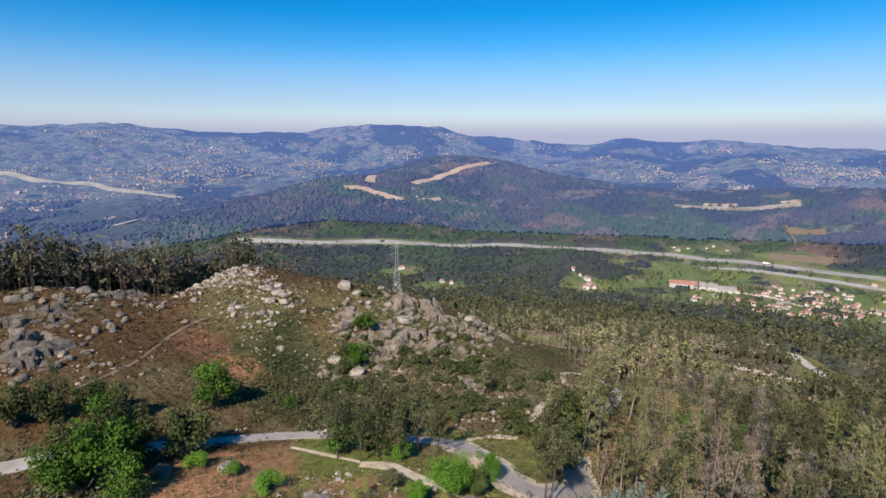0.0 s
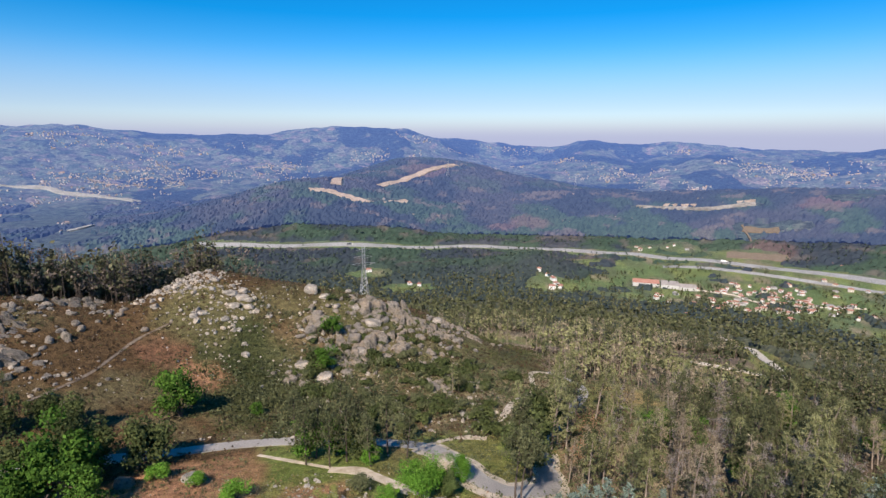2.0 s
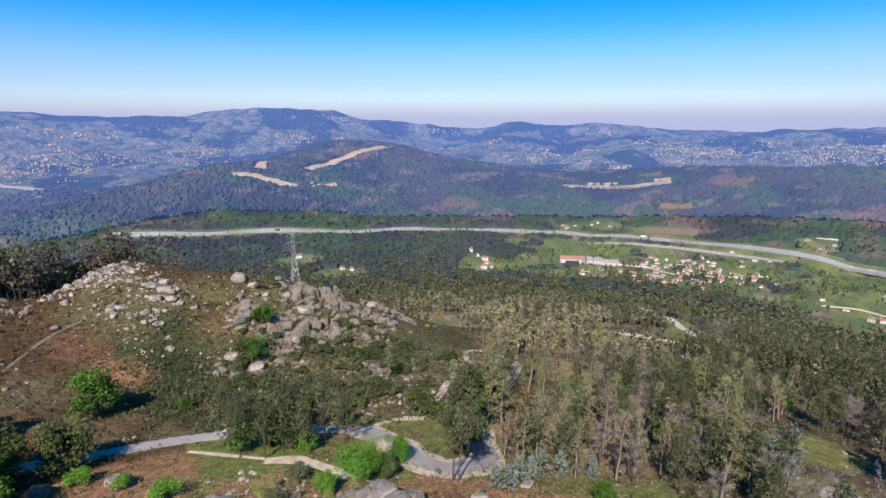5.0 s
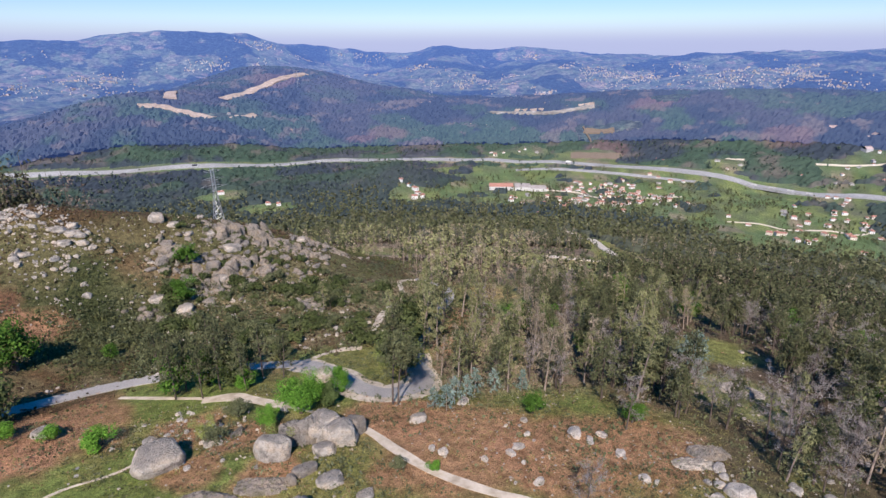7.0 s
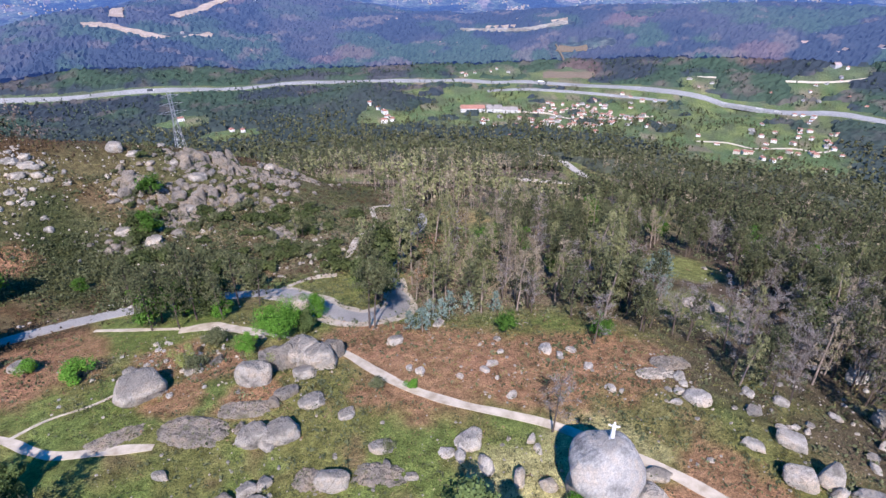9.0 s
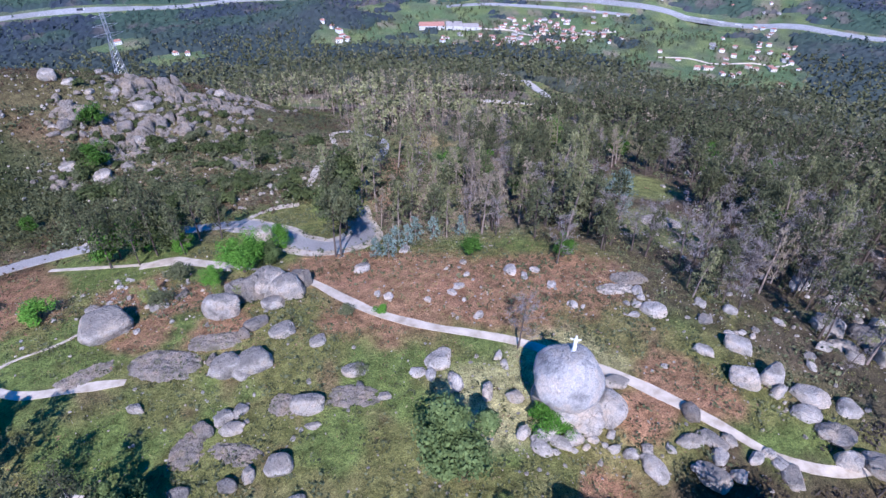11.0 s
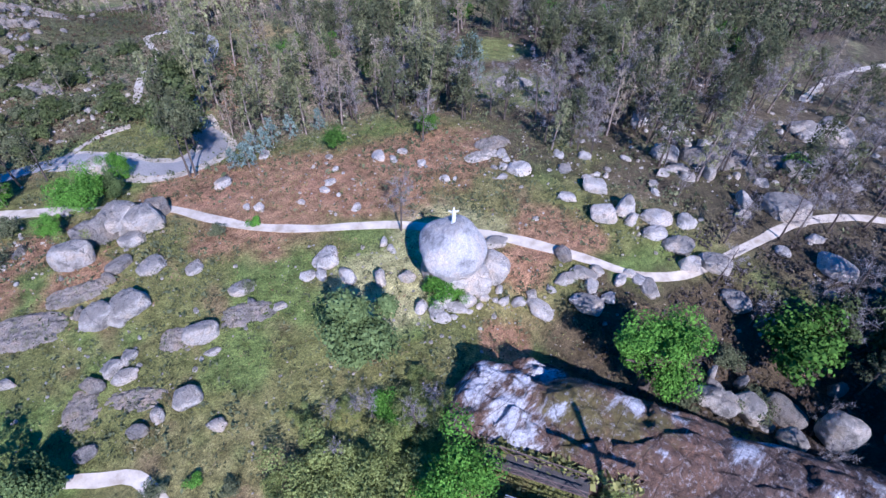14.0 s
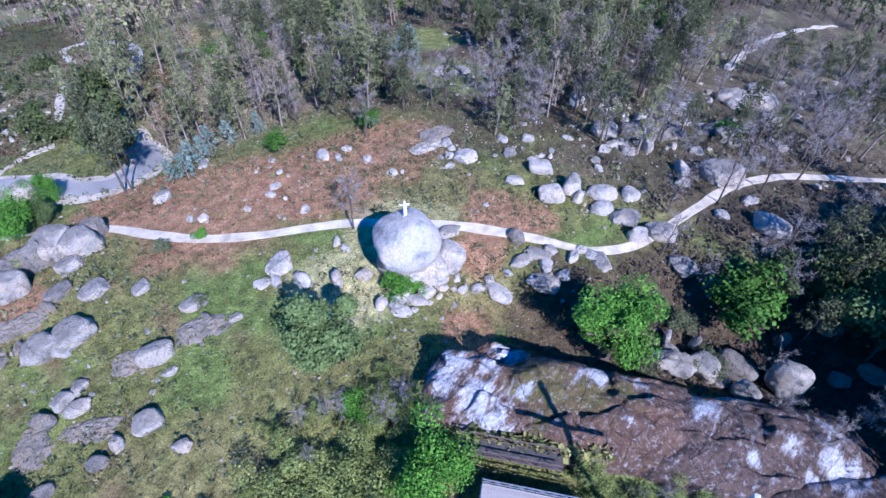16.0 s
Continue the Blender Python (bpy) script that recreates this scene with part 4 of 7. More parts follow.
p = gen.uniform(size=len(x)) < 0.30 + 0.68 * smooth(np.degrees(np.arctan2(x, y)), 24, 38) + 0.32 * smooth(np.hypot(x, y), 235, 300)
far_trees("green_wood", (x[~b & ~p], y[~b & ~p]), gen, 34, 0.64, M_EUCA, M_BARK_PALE, "eucalyptus wood with olive-green crowns on the slope")
far_trees("dark_wood", (x[~b & p], y[~b & p]), gen, 44, 0.54, M_PINE, M_BARK, "dark pine wood on the slope")
far_trees("withered_wood", (x[b], y[b]), gen, 34, 0.45, M_RUST, M_BARK_PALE, "withered brown trees among the wood")
x, y = wooded(1300, 36, 92, 130, 270, gen)
m = fbm(x, y, 30, 47.0, 2) + 0.25 * smooth(np.hypot(x, y), 160, 230) > 0.5
far_trees("slope_pines", (x[m], y[m]), gen, 80, 0.42, M_PINE, M_BARK, "dark pines thick on the slope below the track")
x, y = wooded(10500, -52, 95, 520, 1000, gen)
p = gen.uniform(size=len(x)) < 0.28
far_trees("lower_wood", (x[p], y[p]), gen, 10, 1.8, M_CREST, M_BARK_PALE, "lower wood above the valley villages", False, 1.25)
far_trees("lower_dark_wood", (x[~p], y[~p]), gen, 10, 1.8, M_PINE, M_BARK, "dark lower wood above the valley villages", False, 1.25)
x, y = wooded(5200, -45, 75, 1000, 1410, gen)
far_trees("valley_wood", (x, y), gen, 7, 2.0, M_FARWOOD, M_BARK, "dark woods over the far side of the valley", False)


def canopy(name, az0, az1, r0, r1, na, nr, low, high, material, label):
    """The closed roof of a distant wood: one lumpy sheet of crowns over the land."""
    gen = np.random.default_rng(91)
    a, r = np.meshgrid(np.radians(np.linspace(az0, az1, na)), np.geomspace(r0, r1, nr))
    a = a + gen.normal(size=a.shape) * radians(az1 - az0) / na * 0.3
    x, y = r * np.sin(a), r * np.cos(a)
    w = wood(x, y)
    z = terrain(x, y) + np.where(w + 0.5 * (fbm(x, y, 25, 71.0, 2) - 0.5) > 0.35, gen.uniform(low, high, a.shape) + 4 * (fbm(x, y, 60, 51.0) - 0.5), -3.0)
    verts = np.stack([x, y, z], 2).reshape(-1, 3)
    i, j = np.meshgrid(np.arange(na - 1), np.arange(nr - 1))
    i, j = i.ravel(), j.ravel()
    f = np.stack([j * na + i, j * na + i + 1, (j + 1) * na + i + 1, (j + 1) * na + i], 1)
    f = np.concatenate([f[:, [0, 1, 2]], f[:, [0, 2, 3]]])
    me = quick_mesh(name, verts, f, material)
    layer = me.color_attributes.new("stand", "FLOAT_COLOR", "POINT")
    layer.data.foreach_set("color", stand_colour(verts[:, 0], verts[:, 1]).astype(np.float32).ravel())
    return tagged(new(name, me), label, "wood", kind="stuff")


def stand_colour(x, y):
    """Mixed woods seen from afar: pines blued with painted haze, fresh green, grey bare and red-brown cleared stands.
    """
    one = np.ones_like(x)[:, None]

    def blend(c, k, d):
        return c * (1 - k[:, None]) + np.array(d) * k[:, None]
    # blue base puts haze into the colour; less blue close by
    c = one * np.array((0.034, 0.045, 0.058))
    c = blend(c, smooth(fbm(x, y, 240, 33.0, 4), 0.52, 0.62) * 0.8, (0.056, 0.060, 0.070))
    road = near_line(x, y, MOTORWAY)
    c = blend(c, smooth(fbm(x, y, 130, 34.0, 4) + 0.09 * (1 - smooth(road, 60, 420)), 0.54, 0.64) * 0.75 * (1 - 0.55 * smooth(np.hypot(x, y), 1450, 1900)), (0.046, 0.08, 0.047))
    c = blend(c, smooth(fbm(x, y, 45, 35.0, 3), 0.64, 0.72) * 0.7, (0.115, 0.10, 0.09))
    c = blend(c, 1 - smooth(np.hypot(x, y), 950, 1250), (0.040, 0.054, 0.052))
    for cx, cy, s in ((1020, 1290, 55), (1060, 1290, 40), (780, 1120, 60), (700, 2300, 90), (1110, 930, 60), (330, 1500, 60), (250, 1460, 40), (60, 2000, 90)):
        k = np.exp(-((x - cx) ** 2 + (y - cy) ** 2) / (s * s))
        c = blend(c, smooth(k + 0.4 * (fbm(x, y, 30, 36.0, 2) - 0.5), 0.35, 0.6) * 0.6, (0.13, 0.088, 0.08))
    return np.concatenate([c, one], 1)


def canopy_material(name, distant=False):
    m, nt, b = shell(name, 0.95, 0, 0.1)
    at = nt.nodes.new("ShaderNodeAttribute")
    at.attribute_name = "stand"
    crowns = ramp(nt, tex_noise(nt, 0.11, 6, "Position", 0.7), [(0.3, (0.76, 0.76, 0.78)), (0.7, (1.24, 1.24, 1.22))])
    nt.links.new(mixed(nt, 1.0, at.outputs[0], crowns, "MULTIPLY"), b.inputs["Base Color"])
    # far woods carry the same haze, painted as emission
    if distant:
        paint_haze(nt, b)
    return m


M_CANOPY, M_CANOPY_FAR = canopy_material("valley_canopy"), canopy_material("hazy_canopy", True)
M_SLOPE_CANOPY = surface("slope_canopy", (0.036, 0.046, 0.03), (0.085, 0.09, 0.06), 0.02, 0.9, bump=0.0, fine=14)
canopy("slope_canopy", -46, 100, 400, 840, 350, 90, 1.0, 5.5, M_SLOPE_CANOPY, "closed canopy of the wooded slope")
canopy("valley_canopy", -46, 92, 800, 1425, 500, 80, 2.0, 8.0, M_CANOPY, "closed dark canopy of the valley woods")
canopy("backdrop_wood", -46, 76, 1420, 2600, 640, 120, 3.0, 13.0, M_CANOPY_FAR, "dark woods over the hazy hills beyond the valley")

# the dark wood behind the saddle of the ridge
x, y = scatter(2200, -53, -15, 214, 268, gen)
az = np.degrees(np.arctan2(x, y))
k = gen.uniform(size=len(x)) < smooth(-az, 15, 22) * smooth(np.hypot(x, y), 213 + 14 * smooth(az, -28, -23), 219 + 14 * smooth(az, -28, -23))
x, y = x[k], y[k]
p = gen.uniform(size=len(x)) < 0.55
far_trees("crest_wood", (x[p], y[p]), gen, 42, 0.7, M_CREST, M_BARK, "dark pines behind the saddle of the ridge", True, 1.45)
far_trees("crest_bare_wood", (x[~p], y[~p]), gen, 42, 0.46, M_CREST_BARE, M_BARK, "thin brown trees behind the saddle of the ridge", True, 1.35)

# ---- boulders ----
def boulder_mesh(name, seed, material, detail=3, cuts=4, lump=0.22, depth=0.06, flat=0.93, block=0.6, split=0):
    """A weathered granite boulder about one metre wide: a worn block with broken faces, sometimes split by a joint."""
    gen = np.random.default_rng(seed)
    bm = bmesh.new()
    bmesh.ops.create_icosphere(bm, subdivisions=detail, radius=0.5)
    turn = Euler(gen.uniform(-0.35, 0.35, 3)).to_matrix()
    planes = []
    for _ in range(cuts):
        d = gen.normal(size=3)
        d[2] = abs(d[2]) * 0.6
        planes.append((Vector(d / np.linalg.norm(d)), gen.uniform(0.30, 0.43) + (0.06 if block > 0.8 else 0)))
    joints = [(Vector((math.cos(a), math.sin(a), gen.uniform(-0.3, 0.3))).normalized(), gen.uniform(-0.16, 0.16)) for a in gen.uniform(0, 6.28, split)]
    off = Vector(gen.uniform(-50, 50, 3))
    for v in bm.verts:
        q = turn @ v.co
        round_off = (abs(q.x) ** 4 + abs(q.y) ** 4 + abs(q.z) ** 4) ** 0.25
        p = v.co * (1 - block + block * 0.47 / round_off)
        p = p * (1 + lump * noise.noise(v.co * 2.2 + off) * 2)
        for d, k in planes:
            over = p.dot(d) - k
            if over > 0:
                p = p - d * over * flat
        for d, k in joints:
            gap = abs(p.dot(d) - k + 0.04 * noise.noise(p * 5 + off))
            p = p * (1 - 0.22 * max(0.0, 1 - gap / 0.045))
        v.co = p * (1 + depth * (noise.noise(v.co * 7 + off) + 0.5 * noise.noise(v.co * 15 + off)))
    return bm_mesh(name, bm, material, True)


STONE = {"p": M_GRANITE_PALE, "g": M_GRANITE, "d": M_GRANITE_DARK}
LOOK = {"p": "pale granite boulder", "g": "grey granite boulder", "d": "dark granite boulder"}
SHAPES = {c: [boulder_mesh("boulder", 100 + 10 * i + k, m, 3, 4 + k, 0.14 + 0.02 * k, 0.07, 0.9, 0.3 + 0.1 * k) for k in range(6)] for i, (c, m) in enumerate(STONE.items())}
LOAF = {c: [boulder_mesh("loaf_boulder", 240 + 10 * i + k, m, 4, 1 + k, 0.07, 0.05, 0.85, 0.85, k % 2) for k in range(3)] for i, (c, m) in enumerate(STONE.items())}
LARGE = {c: [boulder_mesh("large_boulder", 200 + 10 * i + k, m, 4, 2 + k, 0.10, 0.05, 0.9, 0.6 + 0.1 * k, k % 3) for k in range(4)] for i, (c, m) in enumerate(STONE.items())}
gen = np.random.default_rng(77)


def greyer(rows):
    return [(x, y, w, h, "g" if c == "p" else c) for x, y, w, h, c in rows]


def set_boulders(rows, where, group, sink=0.2, wide=0.92, high=1.25):
    for x, y, w, h, c in rows:
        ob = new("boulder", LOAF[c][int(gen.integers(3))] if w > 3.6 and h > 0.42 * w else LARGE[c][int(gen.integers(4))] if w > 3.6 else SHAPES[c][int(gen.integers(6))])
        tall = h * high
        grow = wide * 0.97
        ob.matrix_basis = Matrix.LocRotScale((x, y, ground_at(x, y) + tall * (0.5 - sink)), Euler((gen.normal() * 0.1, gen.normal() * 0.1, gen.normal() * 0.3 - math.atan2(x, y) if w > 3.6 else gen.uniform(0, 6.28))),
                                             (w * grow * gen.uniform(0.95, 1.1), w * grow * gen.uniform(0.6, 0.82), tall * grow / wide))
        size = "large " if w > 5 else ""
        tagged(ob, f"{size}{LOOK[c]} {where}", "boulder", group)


TOR_GROUP = [
    (-52.8, 94.1, 4.1, 2.1, "d"),
    (-41.0, 95.1, 4.3, 1.6, "g"),
]
BURNT_SLOPE = [
    (80.7, 9.2, 7.7, 2.9, "g"),
    (94.6, 12.7, 5.1, 3.0, "g"),
]
BURNT_SLOPE_B = [
    (122.1, 13.8, 9.8, 3.7, "g"),
    (118.3, 18.6, 7.9, 3.0, "g"),
    (114.8, 9.8, 4.3, 1.6, "g"),
]
TRACKSIDE = [
    (72.4, -0.6, 5.9, 2.2, "p"),
    (70.8, 5.7, 2.7, 1.0, "p"),
    (77.6, 3.5, 3.1, 1.2, "p"),
    (91.2, -3.5, 1.8, 0.9, "p"),
    (58.2, 1.4, 3.6, 2.0, "d"),
]
TRACKSIDE_B = [
    (60.6, -12.2, 3.8, 1.4, "d"),
]
GORGE = [
    (43.9, 0.5, 5.7, 2.2, "d"), (45.8, -2.4, 4.7, 2.7, "d"), (49.0, -5.6, 5.6, 2.1, "g"), (46.1, 1.7, 2.2, 1.0, "g"), (47.0, 2.7, 1.8, 1.8, "d"),
    (48.9, -0.4, 2.2, 2.1, "d"), (45.4, -7.6, 3.3, 2.3, "d"), (45.9, -5.0, 2.2, 0.8, "d"), (49.4, -10.6, 4.9, 4.9, "d"), (56.3, -8.5, 3.2, 1.2, "g"),
    (54.0, -15.4, 3.2, 1.2, "g"), (56.4, -18.1, 3.7, 1.4, "g"),
]
CLEARING = [
    (32.3, 61.4, 2.4, 0.9, "p"), (30.4, 60.3, 2.0, 0.8, "p"), (26.2, 60.3, 1.6, 0.6, "p"), (31.3, 57.7, 1.1, 0.5, "p"), (42.4, 61.9, 3.3, 1.3, "p"),
    (43.4, 59.3, 1.9, 0.9, "p"), (46.2, 60.3, 2.2, 0.8, "p"), (46.3, 55.3, 1.9, 0.7, "p"), (46.2, 49.6, 2.0, 0.8, "p"), (47.4, 48.5, 0.9, 0.6, "p"),
    (35.0, 64.2, 1.5, 0.6, "p"), (33.0, 67.7, 1.0, 0.4, "p"), (36.6, 68.4, 1.8, 0.7, "g"), (31.3, 53.1, 1.9, 1.1, "p"), (19.7, 73.7, 3.3, 1.3, "g"),
    (19.5, 65.2, 1.5, 0.8, "p"), (20.9, 63.8, 2.0, 0.8, "p"), (57.6, 46.8, 1.8, 0.8, "p"), (58.3, 48.4, 3.0, 1.0, "p"),
]
CLEARING_B = [
    (56.4, 43.0, 4.1, 1.6, "p"), (53.3, 43.7, 2.0, 0.8, "p"), (55.6, 45.4, 2.0, 0.8, "p"), (54.4, 46.4, 1.4, 0.6, "p"), (65.3, 41.5, 2.2, 0.8, "p"), (68.2, 38.5, 2.8, 1.1, "p"),
]
TOR_TOP = [
    (-38.0, 205.2, 7.9, 4.4, "p"), (-32.7, 203.2, 6.2, 2.4, "p"), (-27.5, 199.4, 5.1, 1.9, "g"), (-25.7, 219.1, 4.9, 1.9, "g"), (-59.0, 190.0, 7.0, 2.7, "p"),
    (-60.1, 193.2, 6.1, 2.3, "p"), (-62.4, 190.6, 6.1, 2.3, "p"), (-55.3, 191.8, 3.5, 1.9, "p"), (-69.9, 196.1, 4.4, 1.7, "p"),
    (-69.0, 179.4, 4.8, 1.8, "p"), (-69.7, 175.2, 3.3, 2.2, "p"), (-71.1, 177.3, 3.8, 2.1, "p"), (-60.6, 185.7, 5.9, 2.2, "g"), (-56.0, 186.9, 5.9, 2.2, "g"),
    (-58.7, 180.5, 2.4, 2.0, "p"), (-49.1, 185.3, 3.9, 1.5, "p"), (-50.0, 190.1, 3.0, 1.6, "p"), (-20.7, 200.5, 4.6, 2.4, "g"),
]
TOR_TOP_B = [
    (10.5, 211.8, 5.9, 3.1, "g"), (-58.6, 163.5, 2.2, 0.8, "p"), (-39.4, 156.0, 1.6, 1.3, "p"), (-62.7, 163.0, 1.3, 1.3, "p"), (-39.2, 190.4, 3.4, 1.3, "g"),
]
TOR_FACE = [
    (-13.0, 212.0, 11.6, 4.4, "g"), (-13.7, 193.6, 7.9, 3.2, "g"), (-6.7, 207.7, 6.3, 5.1, "d"), (-19.6, 182.3, 6.6, 3.7, "d"), (-13.8, 181.6, 5.6, 5.5, "d"),
    (-9.6, 182.9, 4.7, 4.7, "d"), (-17.0, 175.1, 6.3, 3.0, "g"), (-33.6, 191.8, 4.9, 2.5, "d"), (-34.6, 183.0, 5.7, 3.0, "d"), (-32.0, 185.3, 3.8, 3.1, "d"),
    (-26.8, 159.1, 7.5, 2.8, "g"), (-34.0, 165.9, 6.9, 2.6, "g"), (-21.7, 173.2, 4.5, 3.5, "d"), (-8.4, 192.5, 5.9, 2.2, "g"), (5.8, 189.9, 7.8, 3.0, "g"),
    (-22.1, 184.9, 4.8, 2.8, "g"), (-17.2, 195.2, 5.0, 3.0, "g"), (-11.0, 200.0, 6.1, 2.8, "d"), (-1.4, 173.3, 5.4, 2.1, "g"),
]
TOR_FACE_B = [
    (-36.2, 167.0, 3.5, 1.3, "g"), (-36.9, 163.1, 5.1, 1.9, "g"), (14.2, 180.7, 5.7, 2.2, "g"), (17.6, 171.7, 4.6, 1.7, "g"),
]
LEFT_TOR = [
    (-114.9, 169.6, 8.2, 3.1, "d"), (-111.7, 182.2, 5.2, 2.3, "d"), (-94.8, 172.5, 3.5, 1.3, "p"),
    (-91.5, 183.0, 3.6, 1.4, "p"), (-104.4, 129.9, 8.9, 5.3, "d"), (-110.4, 135.8, 7.5, 5.2, "d"), (-102.2, 133.9, 6.3, 3.2, "g"), (-96.5, 133.6, 4.4, 1.9, "g"),
    (-104.5, 139.0, 4.1, 2.0, "p"), (-90.5, 134.0, 3.5, 1.7, "g"), (-114.8, 141.2, 5.9, 3.3, "d"), (-97.5, 129.9, 5.2, 2.4, "d"), (-101.0, 123.1, 5.2, 2.7, "d"),
    (-79.3, 139.6, 2.7, 1.4, "d"), (-123.5, 152.2, 8.5, 3.2, "d"), (-113.0, 156.6, 4.0, 1.8, "p"), (-94.6, 137.4, 4.6, 1.9, "d"),
]
LEFT_TOR_B = [
    (-93.4, 115.0, 3.2, 1.2, "g"),
]

TRACK_TORS = [
    (-3.5, 70.7, 5.73, 4.51, "g"), (-0.8, 73.4, 5.0, 4.4, "d"), (1.6, 73.4, 4.6, 4.8, "d"), (4.2, 74.2, 7.2, 4.8, "g"), (6.7, 71.4, 6.0, 4.4, "g"), (4.0, 69.3, 4.6, 1.8, "g"), (9.0, 73.6, 4.4, 3.6, "d"),
    (0.7, 65.5, 4.17, 1.33, "d"),
    (3.9, 62.3, 4.37, 1.4, "g"),
    (8.0, 58.2, 3.51, 1.12, "g"),
    (-4.4, 58.0, 5.2, 2.8, "g"), (-1.0, 57.5, 5.4, 2.7, "g"), (-3.0, 56.3, 3.4, 1.4, "g"),
    (-20.1, 75.4, 8.9, 4.2, "g"),
    (10.9, 50.4, 3.97, 1.27, "g"),
    (3.8, 47.2, 4.81, 2.62, "g"),
    (3.7, 44.2, 2.13, 0.73, "g"),
    (13.0, 44.4, 2.16, 1.06, "g"),
]
MEADOW_STONES = [
    (-6.1, 50.2, 2.82, 1.55, "g"),
    (-3.9, 50.4, 3.1, 1.1, "g"),
    (-5.4, 48.3, 3.33, 1.3, "p"),
    (-8.5, 49.4, 3.37, 1.65, "d"),
    (-1.3, 40.5, 4.03, 1.76, "p"),
    (-4.6, 40.9, 2.6, 1.43, "g"),
    (-0.3, 35.4, 2.37, 1.28, "g"),
    (-15.8, 56.3, 2.41, 1.04, "g"),
    (-11.9, 42.1, 2.66, 1.15, "d"),
    (-6.8, 40.6, 2.6, 1.43, "d"),
    (21.9, 47.2, 4.83, 1.55, "p"),
    (18.5, 46.3, 2.79, 0.89, "p"),
    (19.9, 45.2, 2.5, 1.31, "p"),
    (22.2, 42.5, 3.29, 1.94, "p"),
    (10.6, 47.3, 1.65, 1.3, "d"),
    (-6.1, 60.8, 2.47, 1.21, "d"),
    (-1.2, 64.0, 2.53, 1.24, "d"),
]
PALE_GROUP = [
    (56.7, 33.3, 2.9, 1.29, "p"),
    (61.8, 31.8, 3.87, 2.02, "p"),
    (63.3, 34.5, 1.5, 0.7, "p"),
    (65.4, 33.9, 1.66, 0.65, "p"),
    (66.4, 32.8, 1.39, 0.6, "p"),
    (57.2, 26.9, 4.2, 2.6, "p"),
    (60.9, 25.7, 3.24, 3.32, "p"),
    (59.9, 23.7, 2.55, 1.63, "p"),
    (63.0, 21.6, 4.4, 1.7, "p"),
    (60.3, 20.0, 3.8, 1.22, "p"),
    (65.9, 18.1, 3.6, 1.3, "p"),
    (60.7, 16.4, 4.4, 1.7, "g"),
    (74.1, 13.2, 2.82, 2.05, "g"),
    (61.5, 10.9, 4.6, 1.9, "g"),
    (58.4, 6.1, 4.4, 1.7, "g"),
    (58.6, 13.4, 3.07, 2.42, "p"),
]
SLOPE_STONES = [
    (80.0, 30.2, 5.41, 2.42, "g"),
    (77.9, 26.5, 3.75, 1.2, "g"),
    (77.0, 24.0, 2.96, 1.45, "g"),
    (80.2, 22.3, 3.02, 2.83, "g"),
    (73.8, 33.8, 2.08, 0.67, "p"),
    (68.9, 25.1, 1.94, 0.62, "p"),
    (49.5, 33.4, 1.1, 0.58, "p"),
    (68.5, 38.9, 2.54, 0.81, "p"),
    (65.4, 42.1, 2.3, 0.74, "p"),
    (29.9, 44.6, 1.74, 1.09, "p"),
    (29.9, 42.9, 1.72, 0.81, "p"),
    (25.0, 39.3, 2.44, 2.57, "p"),
]
HEAP = [
    (33.9, 31.1, 5.2, 3.4, "p"), (37.4, 30.6, 4.8, 4.0, "p"), (30.0, 31.5, 3.4, 2.0, "p"), (27.8, 31.1, 2.8, 1.6, "p"), (29.7, 29.8, 3.0, 1.5, "p"), (27.1, 29.7, 3.0, 1.2, "p"), (26.1, 32.3, 2.0, 1.6, "p"),
    (31.6, 29.6, 3.0, 2.0, "p"), (33.9, 28.7, 1.7, 0.9, "p"), (35.7, 26.6, 1.7, 0.9, "p"), (36.9, 25.3, 2.0, 1.2, "p"), (36.3, 28.2, 1.6, 0.8, "p"), (35.0, 29.2, 1.4, 0.7, "p"), (32.6, 28.2, 1.2, 0.6, "p"), (30.9, 28.3, 1.0, 0.5, "p"),
    (28.2, 37.5, 2.4, 1.7, "g"), (28.4, 28.9, 1.3, 0.6, "p"), (34.9, 27.5, 1.0, 0.5, "p"),
]
HEAP_SIDE = [
    (39.0, 24.7, 1.94, 1.15, "g"),
    (38.4, 22.8, 3.83, 1.23, "p"),
    (43.9, 23.2, 3.35, 1.07, "g"),
    (46.2, 22.0, 3.4, 1.09, "g"),
    (48.1, 21.2, 2.29, 1.13, "g"),
    (45.6, 20.2, 3.47, 1.11, "p"),
    (43.1, 18.7, 4.14, 1.32, "g"),
    (45.7, 17.5, 2.33, 1.04, "p"),
    (49.1, 18.1, 2.4, 1.21, "p"),
    (51.1, 14.7, 3.57, 1.31, "g"),
    (51.1, 18.0, 1.75, 0.82, "p"),
    (51.2, 16.5, 2.32, 0.86, "p"),
    (46.7, 25.9, 3.0, 1.54, "d"),
    (41.5, 34.2, 3.6, 1.15, "g"),
    (41.3, 23.5, 1.64, 0.77, "p"),
    (42.5, 20.3, 1.63, 1.03, "p"),
]
set_boulders(TOR_GROUP, "standing in the grass beside the track", "boulders by the track", 0.3, 0.95, 1.15)
set_boulders(TRACK_TORS, "standing in the grass beside the track", "boulders by the track", 0.25, 0.88, 1.1)
set_boulders(greyer(MEADOW_STONES[:10]) + MEADOW_STONES[10:], "half sunk in the green meadow", "boulders in the meadow", 0.25, 0.9, 1.2)
set_boulders(HEAP + HEAP_SIDE, "in the heap below the great round rock", "boulders round the statue rock", 0.22, 1.0, 1.2)
set_boulders(PALE_GROUP + SLOPE_STONES, "on the heath below the wood", "boulders on the heath", 0.22, 1.0, 1.25)
